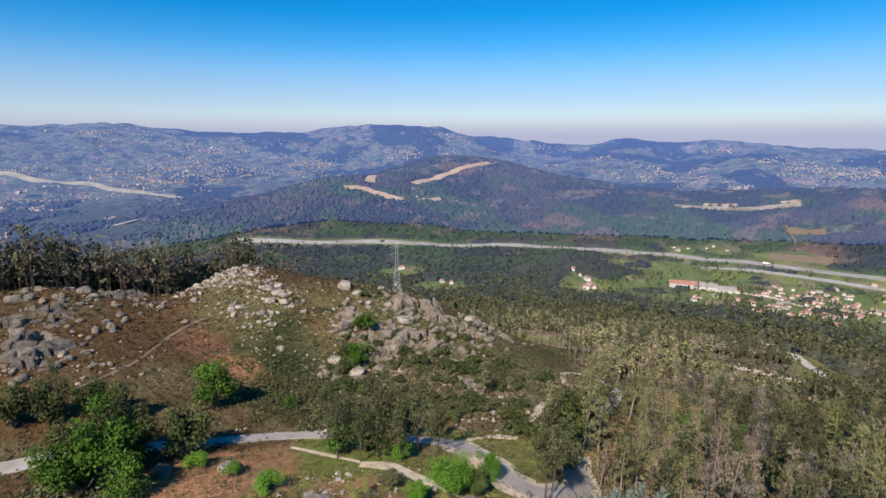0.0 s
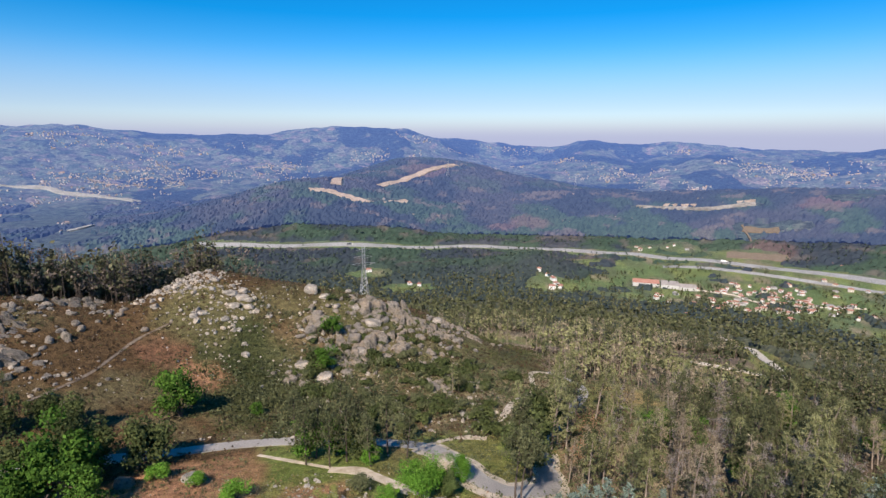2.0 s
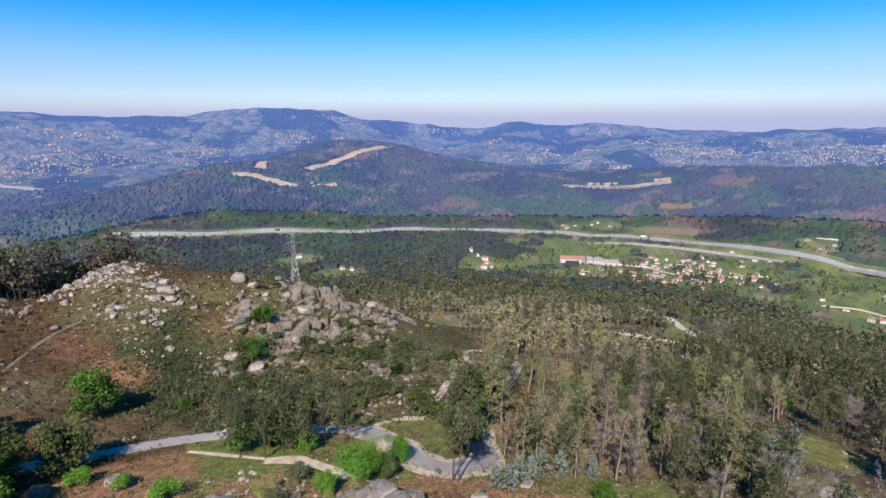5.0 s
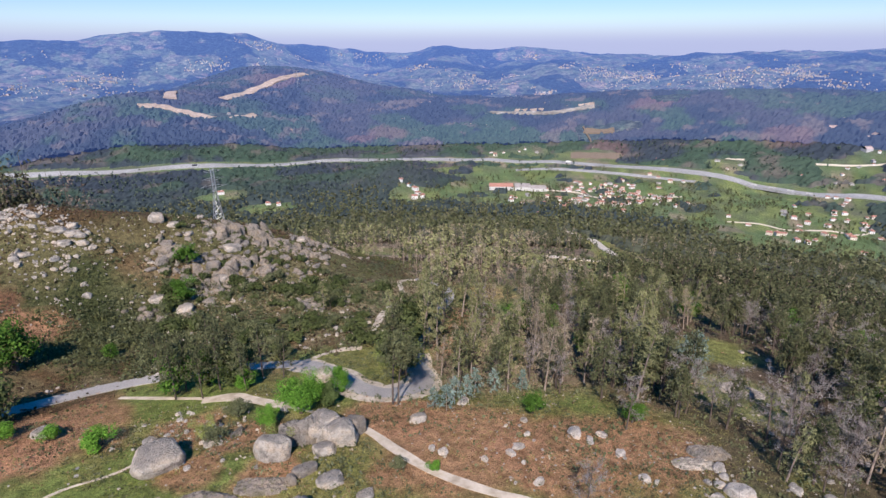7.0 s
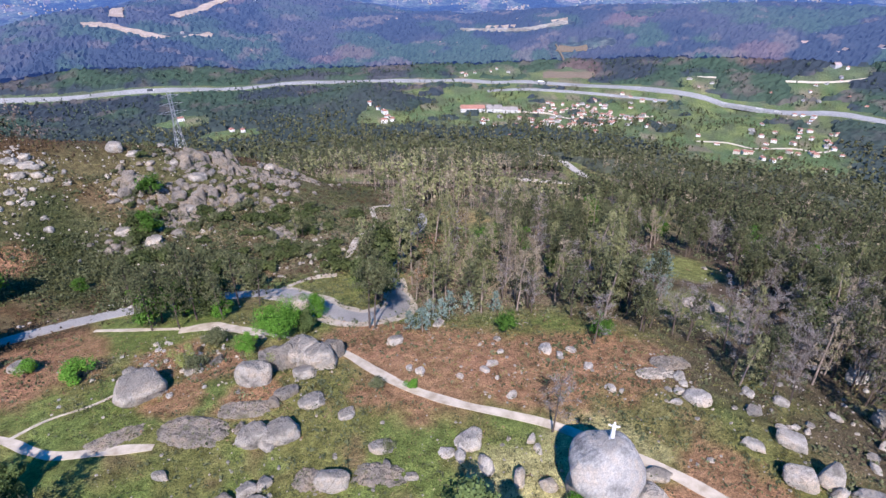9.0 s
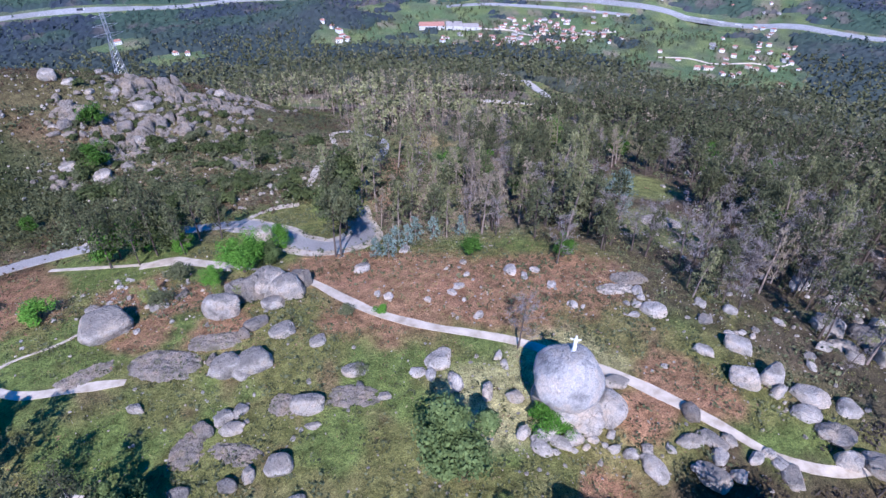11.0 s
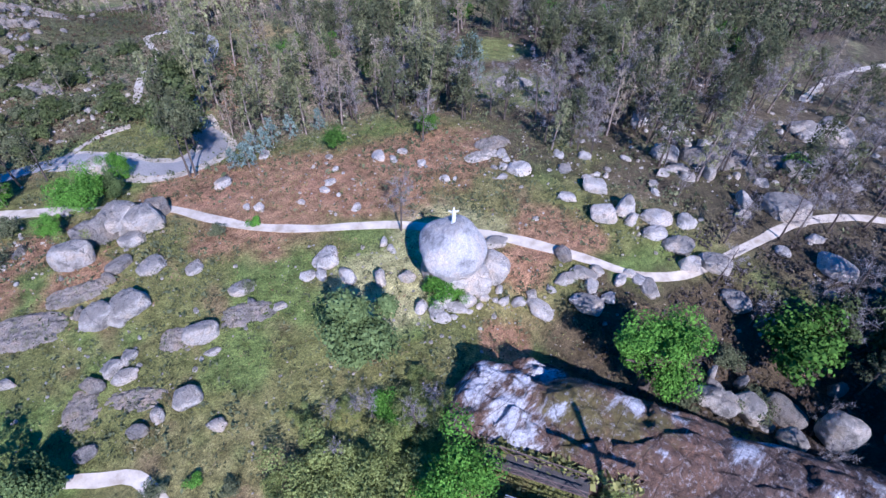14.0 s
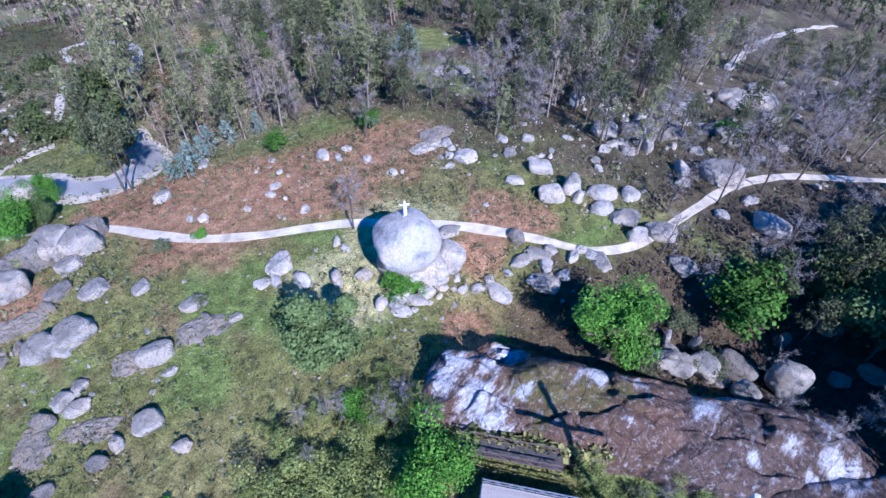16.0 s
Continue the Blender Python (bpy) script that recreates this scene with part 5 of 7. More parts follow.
set_boulders(BURNT_SLOPE + BURNT_SLOPE_B, "on the burnt slope beyond the track", "boulders on the burnt slope")
set_boulders(TRACKSIDE + TRACKSIDE_B, "lying along the dirt track", "boulders by the track")
# stones in deepest shade get dark granite: shade put into their colour
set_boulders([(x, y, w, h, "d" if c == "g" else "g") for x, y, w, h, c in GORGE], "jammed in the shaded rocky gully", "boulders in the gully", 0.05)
set_boulders(CLEARING + CLEARING_B, "on the red-brown clearing", "boulders on the clearing")
set_boulders(greyer(TOR_TOP + TOR_TOP_B), "on the top of the rocky hill", "boulders on the hill", 0.3, 0.66, 1.0)
knoll = np.random.default_rng(66)
for cx, cy, sx, sy, n in ((-84, 192, 6, 6, 30), (-78, 198, 7, 6, 30), (-64, 188, 8, 5, 18), (-58, 194, 8, 5, 12), (-66, 176, 7, 5, 26), (-58, 172, 5, 5, 12)):
    spread = knoll.normal(size=(n, 2))
    set_boulders([(cx + a * sx, cy + c * sy, s, s * 0.6, "p" if s < 0.9 else "g") for (a, c), s in zip(spread, 0.5 + 2.6 * knoll.uniform(0, 1, n) ** 2.4)], "on the grassy top of the rocky hill", "boulders on the hill", 0.2, 1.0, 1.1)
set_boulders(greyer(TOR_FACE[1:12]), "stacked in the broken hill face", "boulders on the hill", 0.25, 0.8, 1.0)
set_boulders([(6.5, 96.0, 4.4, 3.2, "g"), (4.4, 97.5, 3.0, 2.0, "d"), (29.5, 78.5, 2.6, 1.2, "g"), (-22, 82, 3.4, 1.5, "g"), (-9, 80, 2.6, 1.2, "d"), (-13, 78.5, 2.4, 1.1, "g")], "beside the road bend", "boulders by the road", 0.2, 1.0, 1.1)
set_boulders([(x, y, w, h, "d") for x, y, w, h, c in LEFT_TOR + LEFT_TOR_B], "among the outcrops on the heath slope", "boulders on the heath", 0.3, 0.55, 0.8)

rubble = np.random.default_rng(81)
for cx, cy, sx, sy, n in ((90, 38, 4.5, 4, 14), (83, 30, 4, 3.5, 14), (92, 29, 4, 3, 10), (84, 17, 3.5, 3, 8), (101, 24, 5, 3, 8), (118, 16, 6, 4, 8)):
    spread = rubble.normal(size=(n, 2))
    set_boulders([(cx + a * sx, cy + c * sy, w, w * 0.6, "p" if k % 3 else "g") for k, ((a, c), w) in enumerate(zip(spread, 0.7 + 3.0 * rubble.uniform(0, 1, n) ** 2))], "among the rubble on the burnt slope", "boulders on the burnt slope", 0.2, 1.0, 1.2)

# the great round rock and the white statue on it
rock = tagged(new("statue_rock", boulder_mesh("statue_rock", 301, granite("streaked_granite", (0.62, 0.59, 0.55), (0.30, 0.285, 0.27), (0.28, 0.265, 0.25), 0.55, 0.55, 0.15), 5, 0, 0.07, 0.03, 0.9, 0.0)),
              "huge round grey granite boulder balanced on a heap of rocks", "boulder")
for v in rock.data.vertices:
    k = 1 - 0.30 * max(0.0, v.co.z) - 0.25 * max(0.0, -v.co.z - 0.2)
    v.co.x, v.co.y = v.co.x * k, v.co.y * k
rock.matrix_basis = Matrix.LocRotScale((32.6, 33.5, 6.3), Euler((0.1, 0, 0.6)), (8.9, 8.3, 7.9))
set_boulders([(34.6, 31.8, 5.0, 3.6, "p"), (31.6, 32.4, 4.6, 3.4, "p"), (35.6, 33.6, 5.6, 4.6, "p"), (31.6, 35.2, 4.6, 4.0, "g"), (33.4, 32.8, 5.6, 4.4, "p")], "in the heap below the great round rock", "boulders round the statue rock")


def statue():
    bm = bmesh.new()
    robe = [(0.0, 0.34, 0.30), (0.5, 0.30, 0.26), (1.4, 0.26, 0.22), (2.0, 0.30, 0.22), (2.35, 0.32, 0.2), (2.5, 0.12, 0.12), (2.6, 0.15, 0.16), (2.8, 0.17, 0.18), (2.97, 0.08, 0.09)]
    rings = []
    for z, rx, ry in robe:
        rings.append([bm.verts.new((rx * math.cos(a), ry * math.sin(a) * (1 + 0.06 * math.sin(5 * a)), z)) for a in np.linspace(0, 2 * math.pi, 14, endpoint=False)])
    for a, b in zip(rings[:-1], rings[1:]):
        for i in range(14):
            bm.faces.new((a[i], a[(i + 1) % 14], b[(i + 1) % 14], b[i]))
    bm.faces.new(rings[-1])
    bm.faces.new(rings[0][::-1])
    for s in (-1, 1):
        v, f = tube([(s * 0.2, 0, 2.22), (s * 0.42, 0.05, 2.14), (s * 0.62, 0.12, 2.16), (s * 0.78, 0.16, 2.2)], [0.16, 0.15, 0.12, 0.05], 8)
        vs = [bm.verts.new(p) for p in v]
        for q in f:
            bm.faces.new([vs[i] for i in q])
    add_box(bm, -0.42, 0.42, -0.42, 0.42, -0.5, 0.0)
    return bm_mesh("statue", bm, M_WHITE, True)


tagged(new("statue", statue()), "white painted statue with outspread arms on a round rock", "statue").matrix_basis = pose(32.9, 33.7, 10.2, 0, 0, -38) @ Matrix.Scale(0.8, 4)


# ---- the great rock slab, footbridge and boarded roof below the eye ----
def plus(nt, a, k, c):
    """a * k + c, where a and c may be sockets."""
    node = nt.nodes.new("ShaderNodeMath")
    node.operation = "MULTIPLY_ADD"
    for sock, v in zip(node.inputs, (a, k, c)):
        if isinstance(v, (int, float)):
            sock.default_value = v
        else:
            nt.links.new(v, sock)
    return node.outputs[0]


def slab_material(name, brown, streaks=False):
    """Bare rock: stained body, drifts of moss, crusts of white lichen, dark joints."""
    m, nt, b = shell(name, 0.85, 0, 0.3)
    at, bands = nt.nodes.new("ShaderNodeAttribute"), nt.nodes.new("ShaderNodeSeparateColor")
    at.attribute_name = "stain"
    nt.links.new(at.outputs["Color"], bands.inputs[0])
    body = ramp(nt, tex_noise(nt, 0.5, 10, rough=0.72), [(0.3, tuple(c * 0.35 for c in brown)), (0.46, tuple(c * 0.8 for c in brown)), (0.6, brown), (0.74, tuple(c * 1.9 for c in brown))])
    grit = ramp(nt, tex_noise(nt, 9, 10, rough=0.8), [(0.36, (0.4, 0.4, 0.4)), (0.62, (1.35, 1.35, 1.35))])
    col = mixed(nt, 1.0, body, grit, "MULTIPLY")
    blotch = ramp(nt, tex_noise(nt, 1.7, 10, rough=0.78), [(0.36, (0.42, 0.42, 0.44)), (0.5, (1, 1, 1)), (0.66, (1.6, 1.5, 1.4))])
    col = mixed(nt, 1.0, col, blotch, "MULTIPLY")
    moss = ramp(nt, plus(nt, bands.outputs["Green"], 0.42, tex_noise(nt, 0.5, 9, rough=0.75)), [(0.64, (0, 0, 0)), (0.88, (0.9, 0.9, 0.9))])
    turf = ramp(nt, tex_noise(nt, 2.2, 8, rough=0.75), [(0.35, (0.07, 0.055, 0.018)), (0.65, (0.175, 0.145, 0.04))])
    col = mixed(nt, moss, col, turf)
    fleck = ramp(nt, tex_noise(nt, 1.5, 13, rough=0.82), [(0.53, (0, 0, 0)), (0.62, (0.75, 0.75, 0.75))])
    col = mixed(nt, fleck, col, (0.40, 0.37, 0.36))
    tc, turn = nt.nodes.new("ShaderNodeTexCoord"), nt.nodes.new("ShaderNodeMapping")
    turn.inputs["Rotation"].default_value = (0, 0, radians(55))
    turn.inputs["Scale"].default_value = (0.35, 1.9, 1.0) if streaks else (0.45, 1.8, 1.0)
    nt.links.new(tc.outputs["Object"], turn.inputs[0])
    crust = nt.nodes.new("ShaderNodeTexNoise")
    crust.inputs["Scale"].default_value, crust.inputs["Detail"].default_value, crust.inputs["Roughness"].default_value = 0.42, 13, 0.74
    nt.links.new(turn.outputs[0], crust.inputs["Vector"])
    pale = ramp(nt, plus(nt, bands.outputs["Red"], 0.27, crust.outputs[0]), [(0.62, (0, 0, 0)), (0.74, (0.88, 0.88, 0.88))])
    white = ramp(nt, tex_noise(nt, 3.4, 12, rough=0.8), [(0.36, (0.16, 0.145, 0.14)), (0.45, (0.42, 0.41, 0.42)), (0.6, (0.74, 0.735, 0.75))])
    col = mixed(nt, pale, col, white)
    joints = nt.nodes.new("ShaderNodeTexVoronoi")
    joints.feature = "DISTANCE_TO_EDGE"
    joints.inputs["Scale"].default_value = 0.16
    nt.links.new(mixed(nt, 0.9, turn.outputs[0], tex_noise_colour(nt, 0.35), "ADD"), joints.inputs["Vector"])
    line = ramp(nt, joints.outputs[0], [(0.0, (0.22, 0.2, 0.18)), (0.014, (1, 1, 1))])
    nt.links.new(mixed(nt, 0.8, col, line, "MULTIPLY"), b.inputs["Base Color"])
    bumped(nt, b, tex_noise(nt, 2.4, 13, rough=0.72), 1.0, 0.5)
    return m


# white crusts and moss on the great slab: plan and reach
LICHEN = [(21.9, 17.3, 2.2), (21.4, 13.5, 2.2), (20.6, 11.4, 1.6), (24.4, 14.6, 1.0), (24.7, 10.2, 0.7), (31.4, 5.8, 1.2), (33.9, 2.4, 1.2), (36.4, -4.1, 1.4), (41.6, -5.6, 1.2), (38.9, -12.4, 1.0),
          (40.0, -17.8, 2.0), (37.2, -15.4, 0.8), (44.0, -15.5, 1.3), (29.0, 14.5, 1.8), (34.5, -10.0, 0.6), (28.6, 1.0, 0.5)]
MOSS = [(26.0, 10.3, 2.2), (26.6, 7.8, 2.2), (28.6, 5.2, 2.0), (31.0, 2.6, 1.5), (23.4, 7.6, 1.0)]

M_SHELF = granite("brown_shelf_rock", (0.32, 0.275, 0.232), (0.15, 0.128, 0.10), (0.15, 0.155, 0.065), 0.9)
M_SLAB, M_SLAB_DARK = slab_material("stained_slab", (0.155, 0.092, 0.06)), slab_material("streaked_slab", (0.128, 0.085, 0.064), True)


def slab(name, x, y, length, width, top, turn, seed, label, material=None):
    """A whaleback of bare rock."""
    n, m = (120, 80) if top > 2 else (64, 44)
    gen = np.random.default_rng(int(seed * 10))
    u, v = np.meshgrid(np.linspace(-1, 1, n), np.linspace(-1, 1, m))
    wob = 0.42 * (fbm(u * 1.5 + seed, v * 1.5, 1.0, seed, 4) - 0.5) * 2 - 0.05
    q = np.clip(1 - (np.abs(u) ** 2.8 + np.abs(v) ** 2.6) + wob, 0, 1)
    wu, wv = u + 0.25 * (fbm(u * 3, v * 3, 1.0, seed + 1, 3) - 0.5), v + 0.25 * (fbm(u * 3, v * 3, 1.0, seed + 2, 3) - 0.5)
    facet, best = np.zeros_like(u), np.full_like(u, 9.0)
    for _ in range(18):
        fu, fv, tilt_u, tilt_v, lift = gen.uniform(-1, 1), gen.uniform(-1, 1), gen.normal() * 0.15, gen.normal() * 0.17, gen.normal() * 0.05
        away = (wu - fu) ** 2 + (wv - fv) ** 2
        facet = np.where(away < best, lift + tilt_u * (wu - fu) + tilt_v * (wv - fv), facet)
        best = np.minimum(best, away)
    h = q ** (0.55 if top > 4 else 0.36) * (1 - 0.12 * u + 0.10 * v + facet + (0.10 if top > 2 else 0.45) * (fbm(u * 9, v * 7, 1.0, seed + 5, 4) - 0.5))
    a = radians(turn)
    lx, ly = u * length / 2, v * width / 2
    px, py = x + lx * math.cos(a) - ly * math.sin(a), y + lx * math.sin(a) + ly * math.cos(a)
    pz = terrain(px, py) - 1.0 + h * (top + 1.0)
    verts = np.stack([px, py, pz], 2).reshape(-1, 3)
    i, j = np.meshgrid(np.arange(n - 1), np.arange(m - 1))
    i, j = i.ravel(), j.ravel()
    me = quick_mesh(name, verts, np.stack([j * n + i, j * n + i + 1, (j + 1) * n + i + 1, (j + 1) * n + i], 1), material or M_SLAB, True)
    stain = np.zeros((n * m, 4))
    for band, blobs in ((0, LICHEN), (1, MOSS)):
        for bx, by, reach in blobs:
            stain[:, band] = np.maximum(stain[:, band], np.exp(-((verts[:, 0] - bx) ** 2 + (verts[:, 1] - by) ** 2) / (2 * reach * reach)))
    layer = me.color_attributes.new("stain", "FLOAT_COLOR", "POINT")
    layer.data.foreach_set("color", stain.astype(np.float32).ravel())
    return tagged(new(name, me), label, "rock")


slab("rock_slab", 23.2, 13.4, 17, 11, 4.9, -50, 2.0, "brown whaleback of rock patched with white lichen")
slab("rock_slab", 29.3, 15.0, 9, 4.5, 3.2, -50, 6.0, "low brown hump of rock crusted with white lichen")
slab("rock_slab", 30.0, 3.4, 26, 13, 5.6, -56, 3.0, "huge brown whaleback of rock patched with white lichen")
slab("rock_slab", 37.8, -10.2, 27, 14, 4.1, -52, 4.0, "long brown rock slope streaked with white lichen", M_SLAB_DARK)
slab("rock_slab", 35, -21, 24, 12, 3.0, -40, 5.0, "long dark rock shelf with pale lichen and thin soil", M_SLAB_DARK)
slab("rock_shelf", -11.9, 62.7, 11, 6.5, 0.6, -35, 8.0, "low flat shelf of grey-brown rock in the grass", M_SHELF)
slab("rock_shelf", -5.0, 64.4, 9, 4, 0.6, -15, 9.0, "low flat shelf of grey-brown rock in the grass", M_SHELF)
slab("rock_shelf", 9.7, 46.3, 9, 5, 0.4, -30, 11.0, "low flat shelf of grey-brown rock in the grass", M_SHELF)
slab("rock_shelf", 1.6, 48.6, 6, 4, 0.5, -40, 12.0, "low flat shelf of grey-brown rock in the grass", M_SHELF)
slab("rock_shelf", -10.4, 47.3, 5, 6, 0.4, -30, 16.0, "low flat shelf of grey-brown rock in the grass", M_SHELF)
slab("rock_shelf", -5.5, 44.6, 8, 3.5, 0.3, -40, 17.0, "low flat shelf of grey-brown rock in the grass", M_SHELF)
slab("rock_shelf", -22, 66, 9, 4, 0.4, 10, 18.0, "low flat shelf of grey-brown rock in the grass", M_SHELF)
slab("rock_shelf", 55.6, 50.4, 7, 3.4, 0.8, -20, 19.0, "pale low ledge of rock on the heath", M_GRANITE)
slab("rock_shelf", 60, 52, 7, 4, 1.0, -20, 13.0, "pale broken rock ledge at the wood's edge", M_GRANITE_DARK)
slab("rock_shelf", 86, 70, 9, 5, 1.5, -30, 21.0, "pale rock ledge in the wood clearing", M_GRANITE)
slab("rock_shelf", 88, 24, 14, 8, 1.8, -30, 14.0, "grey rock ledge on the burnt slope", M_GRANITE_DARK)
slab("rock_shelf", 102, 14, 16, 6, 1.5, -20, 15.0, "grey rock ledge on the burnt slope", M_GRANITE_DARK)

# the broken crag of the hill: jointed blocks that step up the slope
M_CRAG = granite("crag_granite", (0.29, 0.252, 0.208), (0.09, 0.08, 0.064), (0.085, 0.08, 0.045), 0.8)
M_CRAG_DARK = granite("dark_crag_granite", (0.19, 0.17, 0.148), (0.075, 0.068, 0.057), (0.07, 0.068, 0.045), 0.7)


def crag(cx, cy, wide, deep, high, cell, turn, seed, label, material=M_CRAG):
    gen = np.random.default_rng(seed)
    n, m = int(wide / 0.3), int(deep / 0.3)
    u, v = np.meshgrid(np.linspace(-1, 1, n), np.linspace(-1, 1, m))
    a = radians(turn)
    lx, ly = u * wide / 2, v * deep / 2
    wx, wy = lx + 0.9 * (fbm(lx, ly, 4, seed, 3) - 0.5), ly + 1.2 * (fbm(lx, ly, 4, seed + 1, 3) - 0.5)
    k = int(wide * deep / cell ** 2)
    d1, d2, top = np.full_like(u, 1e9), np.full_like(u, 1e9), np.zeros_like(u)
    for _ in range(k):
        sx, sy = gen.uniform(-0.5, 0.5) * wide, gen.uniform(-0.5, 0.5) * deep
        lift, ta, tb = gen.uniform(0.2, 1.0), gen.normal() * 0.14, gen.normal() * 0.14
        away = np.maximum(np.abs(wx - sx) * 0.8, np.abs(wy - sy) * 1.25) + 0.15 * np.hypot(wx - sx, wy - sy)
        new_top = lift + (ta * (wx - sx) + tb * (wy - sy)) / high
        near = away < d1
        d2 = np.where(near, d1, np.minimum(d2, away))
        top = np.where(near, new_top, top)
        d1 = np.where(near, away, d1)
    gap = smooth(d2 - d1, 0.0, 0.9)
    rim = np.clip(0.9 * (1 - (np.abs(u) ** 2.2 + np.abs(v) ** 2.2)) + 2.2 * (fbm(lx, ly, 6, seed + 2, 3) - 0.5), 0, 1) ** 0.6
    h = rim * (top - 1.1 * (1 - gap)) * high
    px, py = cx + lx * math.cos(a) - ly * math.sin(a), cy + lx * math.sin(a) + ly * math.cos(a)
    verts = np.stack([px, py, terrain(px, py) - 0.7 + h], 2).reshape(-1, 3)
    i, j = np.meshgrid(np.arange(n - 1), np.arange(m - 1))
    i, j = i.ravel(), j.ravel()
    me = quick_mesh("crag", verts, np.stack([j * n + i, j * n + i + 1, (j + 1) * n + i + 1, (j + 1) * n + i], 1), material)
    tagged(new("crag", me), label, "crag", "crags of the hill")


crag(-10.5, 205.0, 26, 16, 6.0, 4.0, 0, 31, "fractured grey granite crag crowning the rocky hill")
crag(-14.0, 184.0, 30, 20, 5.4, 3.4, 10, 32, "jointed grey granite crag on the face of the hill")
crag(-20.5, 172.5, 16, 12, 3.6, 2.8, 5, 36, "stepped grey granite ledges below the crag")
crag(-31.5, 161.0, 20, 12, 2.2, 2.6, -10, 33, "low broken granite outcrop on the heath slope")
crag(-31.5, 187.5, 15, 11, 3.6, 2.6, 0, 35, "low broken granite outcrop on the hill")
crag(9.0, 200.0, 22, 13, 3.6, 2.6, -20, 40, "broken granite rib on the shoulder of the hill")
crag(10.5, 158.0, 12, 9, 2.0, 2.2, -20, 41, "low broken granite outcrop among the scrub")
crag(19.9, 216.3, 30, 12, 2.4, 2.6, -28, 34, "long broken granite rib at the edge of the wood")
crag(-110.4, 174.2, 24, 14, 3.2, 2.6, 30, 37, "dark broken granite outcrop on the heath slope", M_CRAG_DARK)
crag(-104, 131, 20, 14, 4.2, 3.0, 35, 38, "dark broken granite outcrop on the heath slope", M_CRAG_DARK)
crag(-113, 146, 18, 12, 4.0, 2.8, 30, 39, "dark broken granite outcrop on the heath slope", M_CRAG_DARK)
gen = np.random.default_rng(33)
BLOCKS = [boulder_mesh("crag_block", 400 + k, M_GRANITE_DARK if k % 2 else M_CRAG, 2, 9, 0.3, 0.2) for k in range(6)]
for cx, cy, sx, sy, n in ((-10, 203, 11, 6, 34), (-14, 186, 9, 7, 44), (-19, 173, 6, 5, 26), (6, 186, 7, 6, 20), (-31, 161, 8, 5, 34), (-31, 187, 6, 5, 26), (11, 200, 8, 6, 26), (11, 158, 6, 5, 16), (20, 212, 10, 5, 14), (-106, 134, 9, 8, 30), (-112, 160, 9, 9, 26), (-98, 172, 8, 6, 16)):
    for _ in range(n):
        x, y = cx + gen.normal() * sx, cy + gen.normal() * sy
        s = gen.uniform(0.7, 3.0)
        ob = new("crag_block", BLOCKS[int(gen.integers(6))])
        ob.matrix_basis = Matrix.LocRotScale((x, y, ground_at(x, y) + s * 0.1), Euler((gen.normal() * 0.15, gen.normal() * 0.15, gen.uniform(0, 6.28))), (s * 1.5, s * 1.1, s * gen.uniform(0.6, 0.9)))
        tagged(ob, "fractured grey granite block of the hill crag", "boulder", "blocks of the crag")

bridge = tagged(new("footbridge"), "rusty steel truss footbridge with a plank deck", "bridge")
bridge.matrix_basis = Matrix.LocRotScale((19.4, 8.2, 5.2), Euler((0, 0, radians(-61))), None)
LONG, HIGH = 10.0, 1.1
bm = bmesh.new()
add_box(bm, -LONG / 2, LONG / 2, -0.75, 0.75, -0.08, 0.0)
# planks coloured near black, since the deck lies in shade
part("deck", bm_mesh("deck", bm, surface("shade_dark_planks", (0.035, 0.03, 0.028), (0.09, 0.08, 0.07), 1.5, 0.9)), bridge, "plank deck coloured dark for the shade")
M_RUSTSTEEL = surface("rusted_steel", (0.10, 0.065, 0.05), (0.22, 0.16, 0.13), 2.0, 0.7, 0.4, bump=0.3, depth=0.01)
bm = bmesh.new()
add_box(bm, -LONG / 2, LONG / 2, -0.05, 0.05, -0.05, 0.05)
rail_mesh = bm_mesh("rail", bm, M_RUSTSTEEL)
cell = LONG / 8
diag = math.hypot(cell, HIGH)
bm = bmesh.new()
add_box(bm, -diag / 2, diag / 2, -0.035, 0.035, -0.035, 0.035)
brace_mesh = bm_mesh("brace", bm, M_RUSTSTEEL)
for side in (-0.8, 0.8):
    for z in (0.05, HIGH):
        part("rail", rail_mesh, bridge).location = (0, side, z)
    for i in range(8):
        ob = part("brace", brace_mesh, bridge)
        ob.matrix_basis = Matrix.LocRotScale((-LONG / 2 + (i + 0.5) * cell, side, HIGH / 2), Euler((0, math.atan2(HIGH, cell) * (1 if i % 2 else -1), 0)), None)

roof = tagged(new("boarded_roof"), "flat roof of weathered grey boards edged with steel lattice", "roof")
roof.matrix_basis = Matrix.LocRotScale((15.2, 2.6, 5.0), Euler((0, 0, radians(-61))), None)
bm = bmesh.new()
add_box(bm, 0, 0.24, -3.2, 3.2, -0.05, 0.0)
board = bm_mesh("board", bm, M_WOOD)
for i in range(38):
    ob = part("board", board, roof)
    ob.location = (-4.9 + i * 0.255, 0, 0.004 * (i % 3))
bm = bmesh.new()
add_box(bm, -5, 5, -3.2, 3.2, -4.2, -0.15)
part("wall", bm_mesh("wall", bm, M_CONCRETE), roof, "plain concrete walls")
M_RAIL = M_STEEL
bm = bmesh.new()
add_box(bm, -5, 5, -0.04, 0.04, -0.04, 0.04)
rail_mesh = bm_mesh("rail", bm, M_RAIL)
for y in (3.3,):
    for z in (0.1, 0.75):
        part("rail", rail_mesh, roof).location = (0, y, z)
bm = bmesh.new()
add_box(bm, -0.6, 0.6, -0.025, 0.025, -0.025, 0.025)
brace_mesh = bm_mesh("brace", bm, M_RAIL)
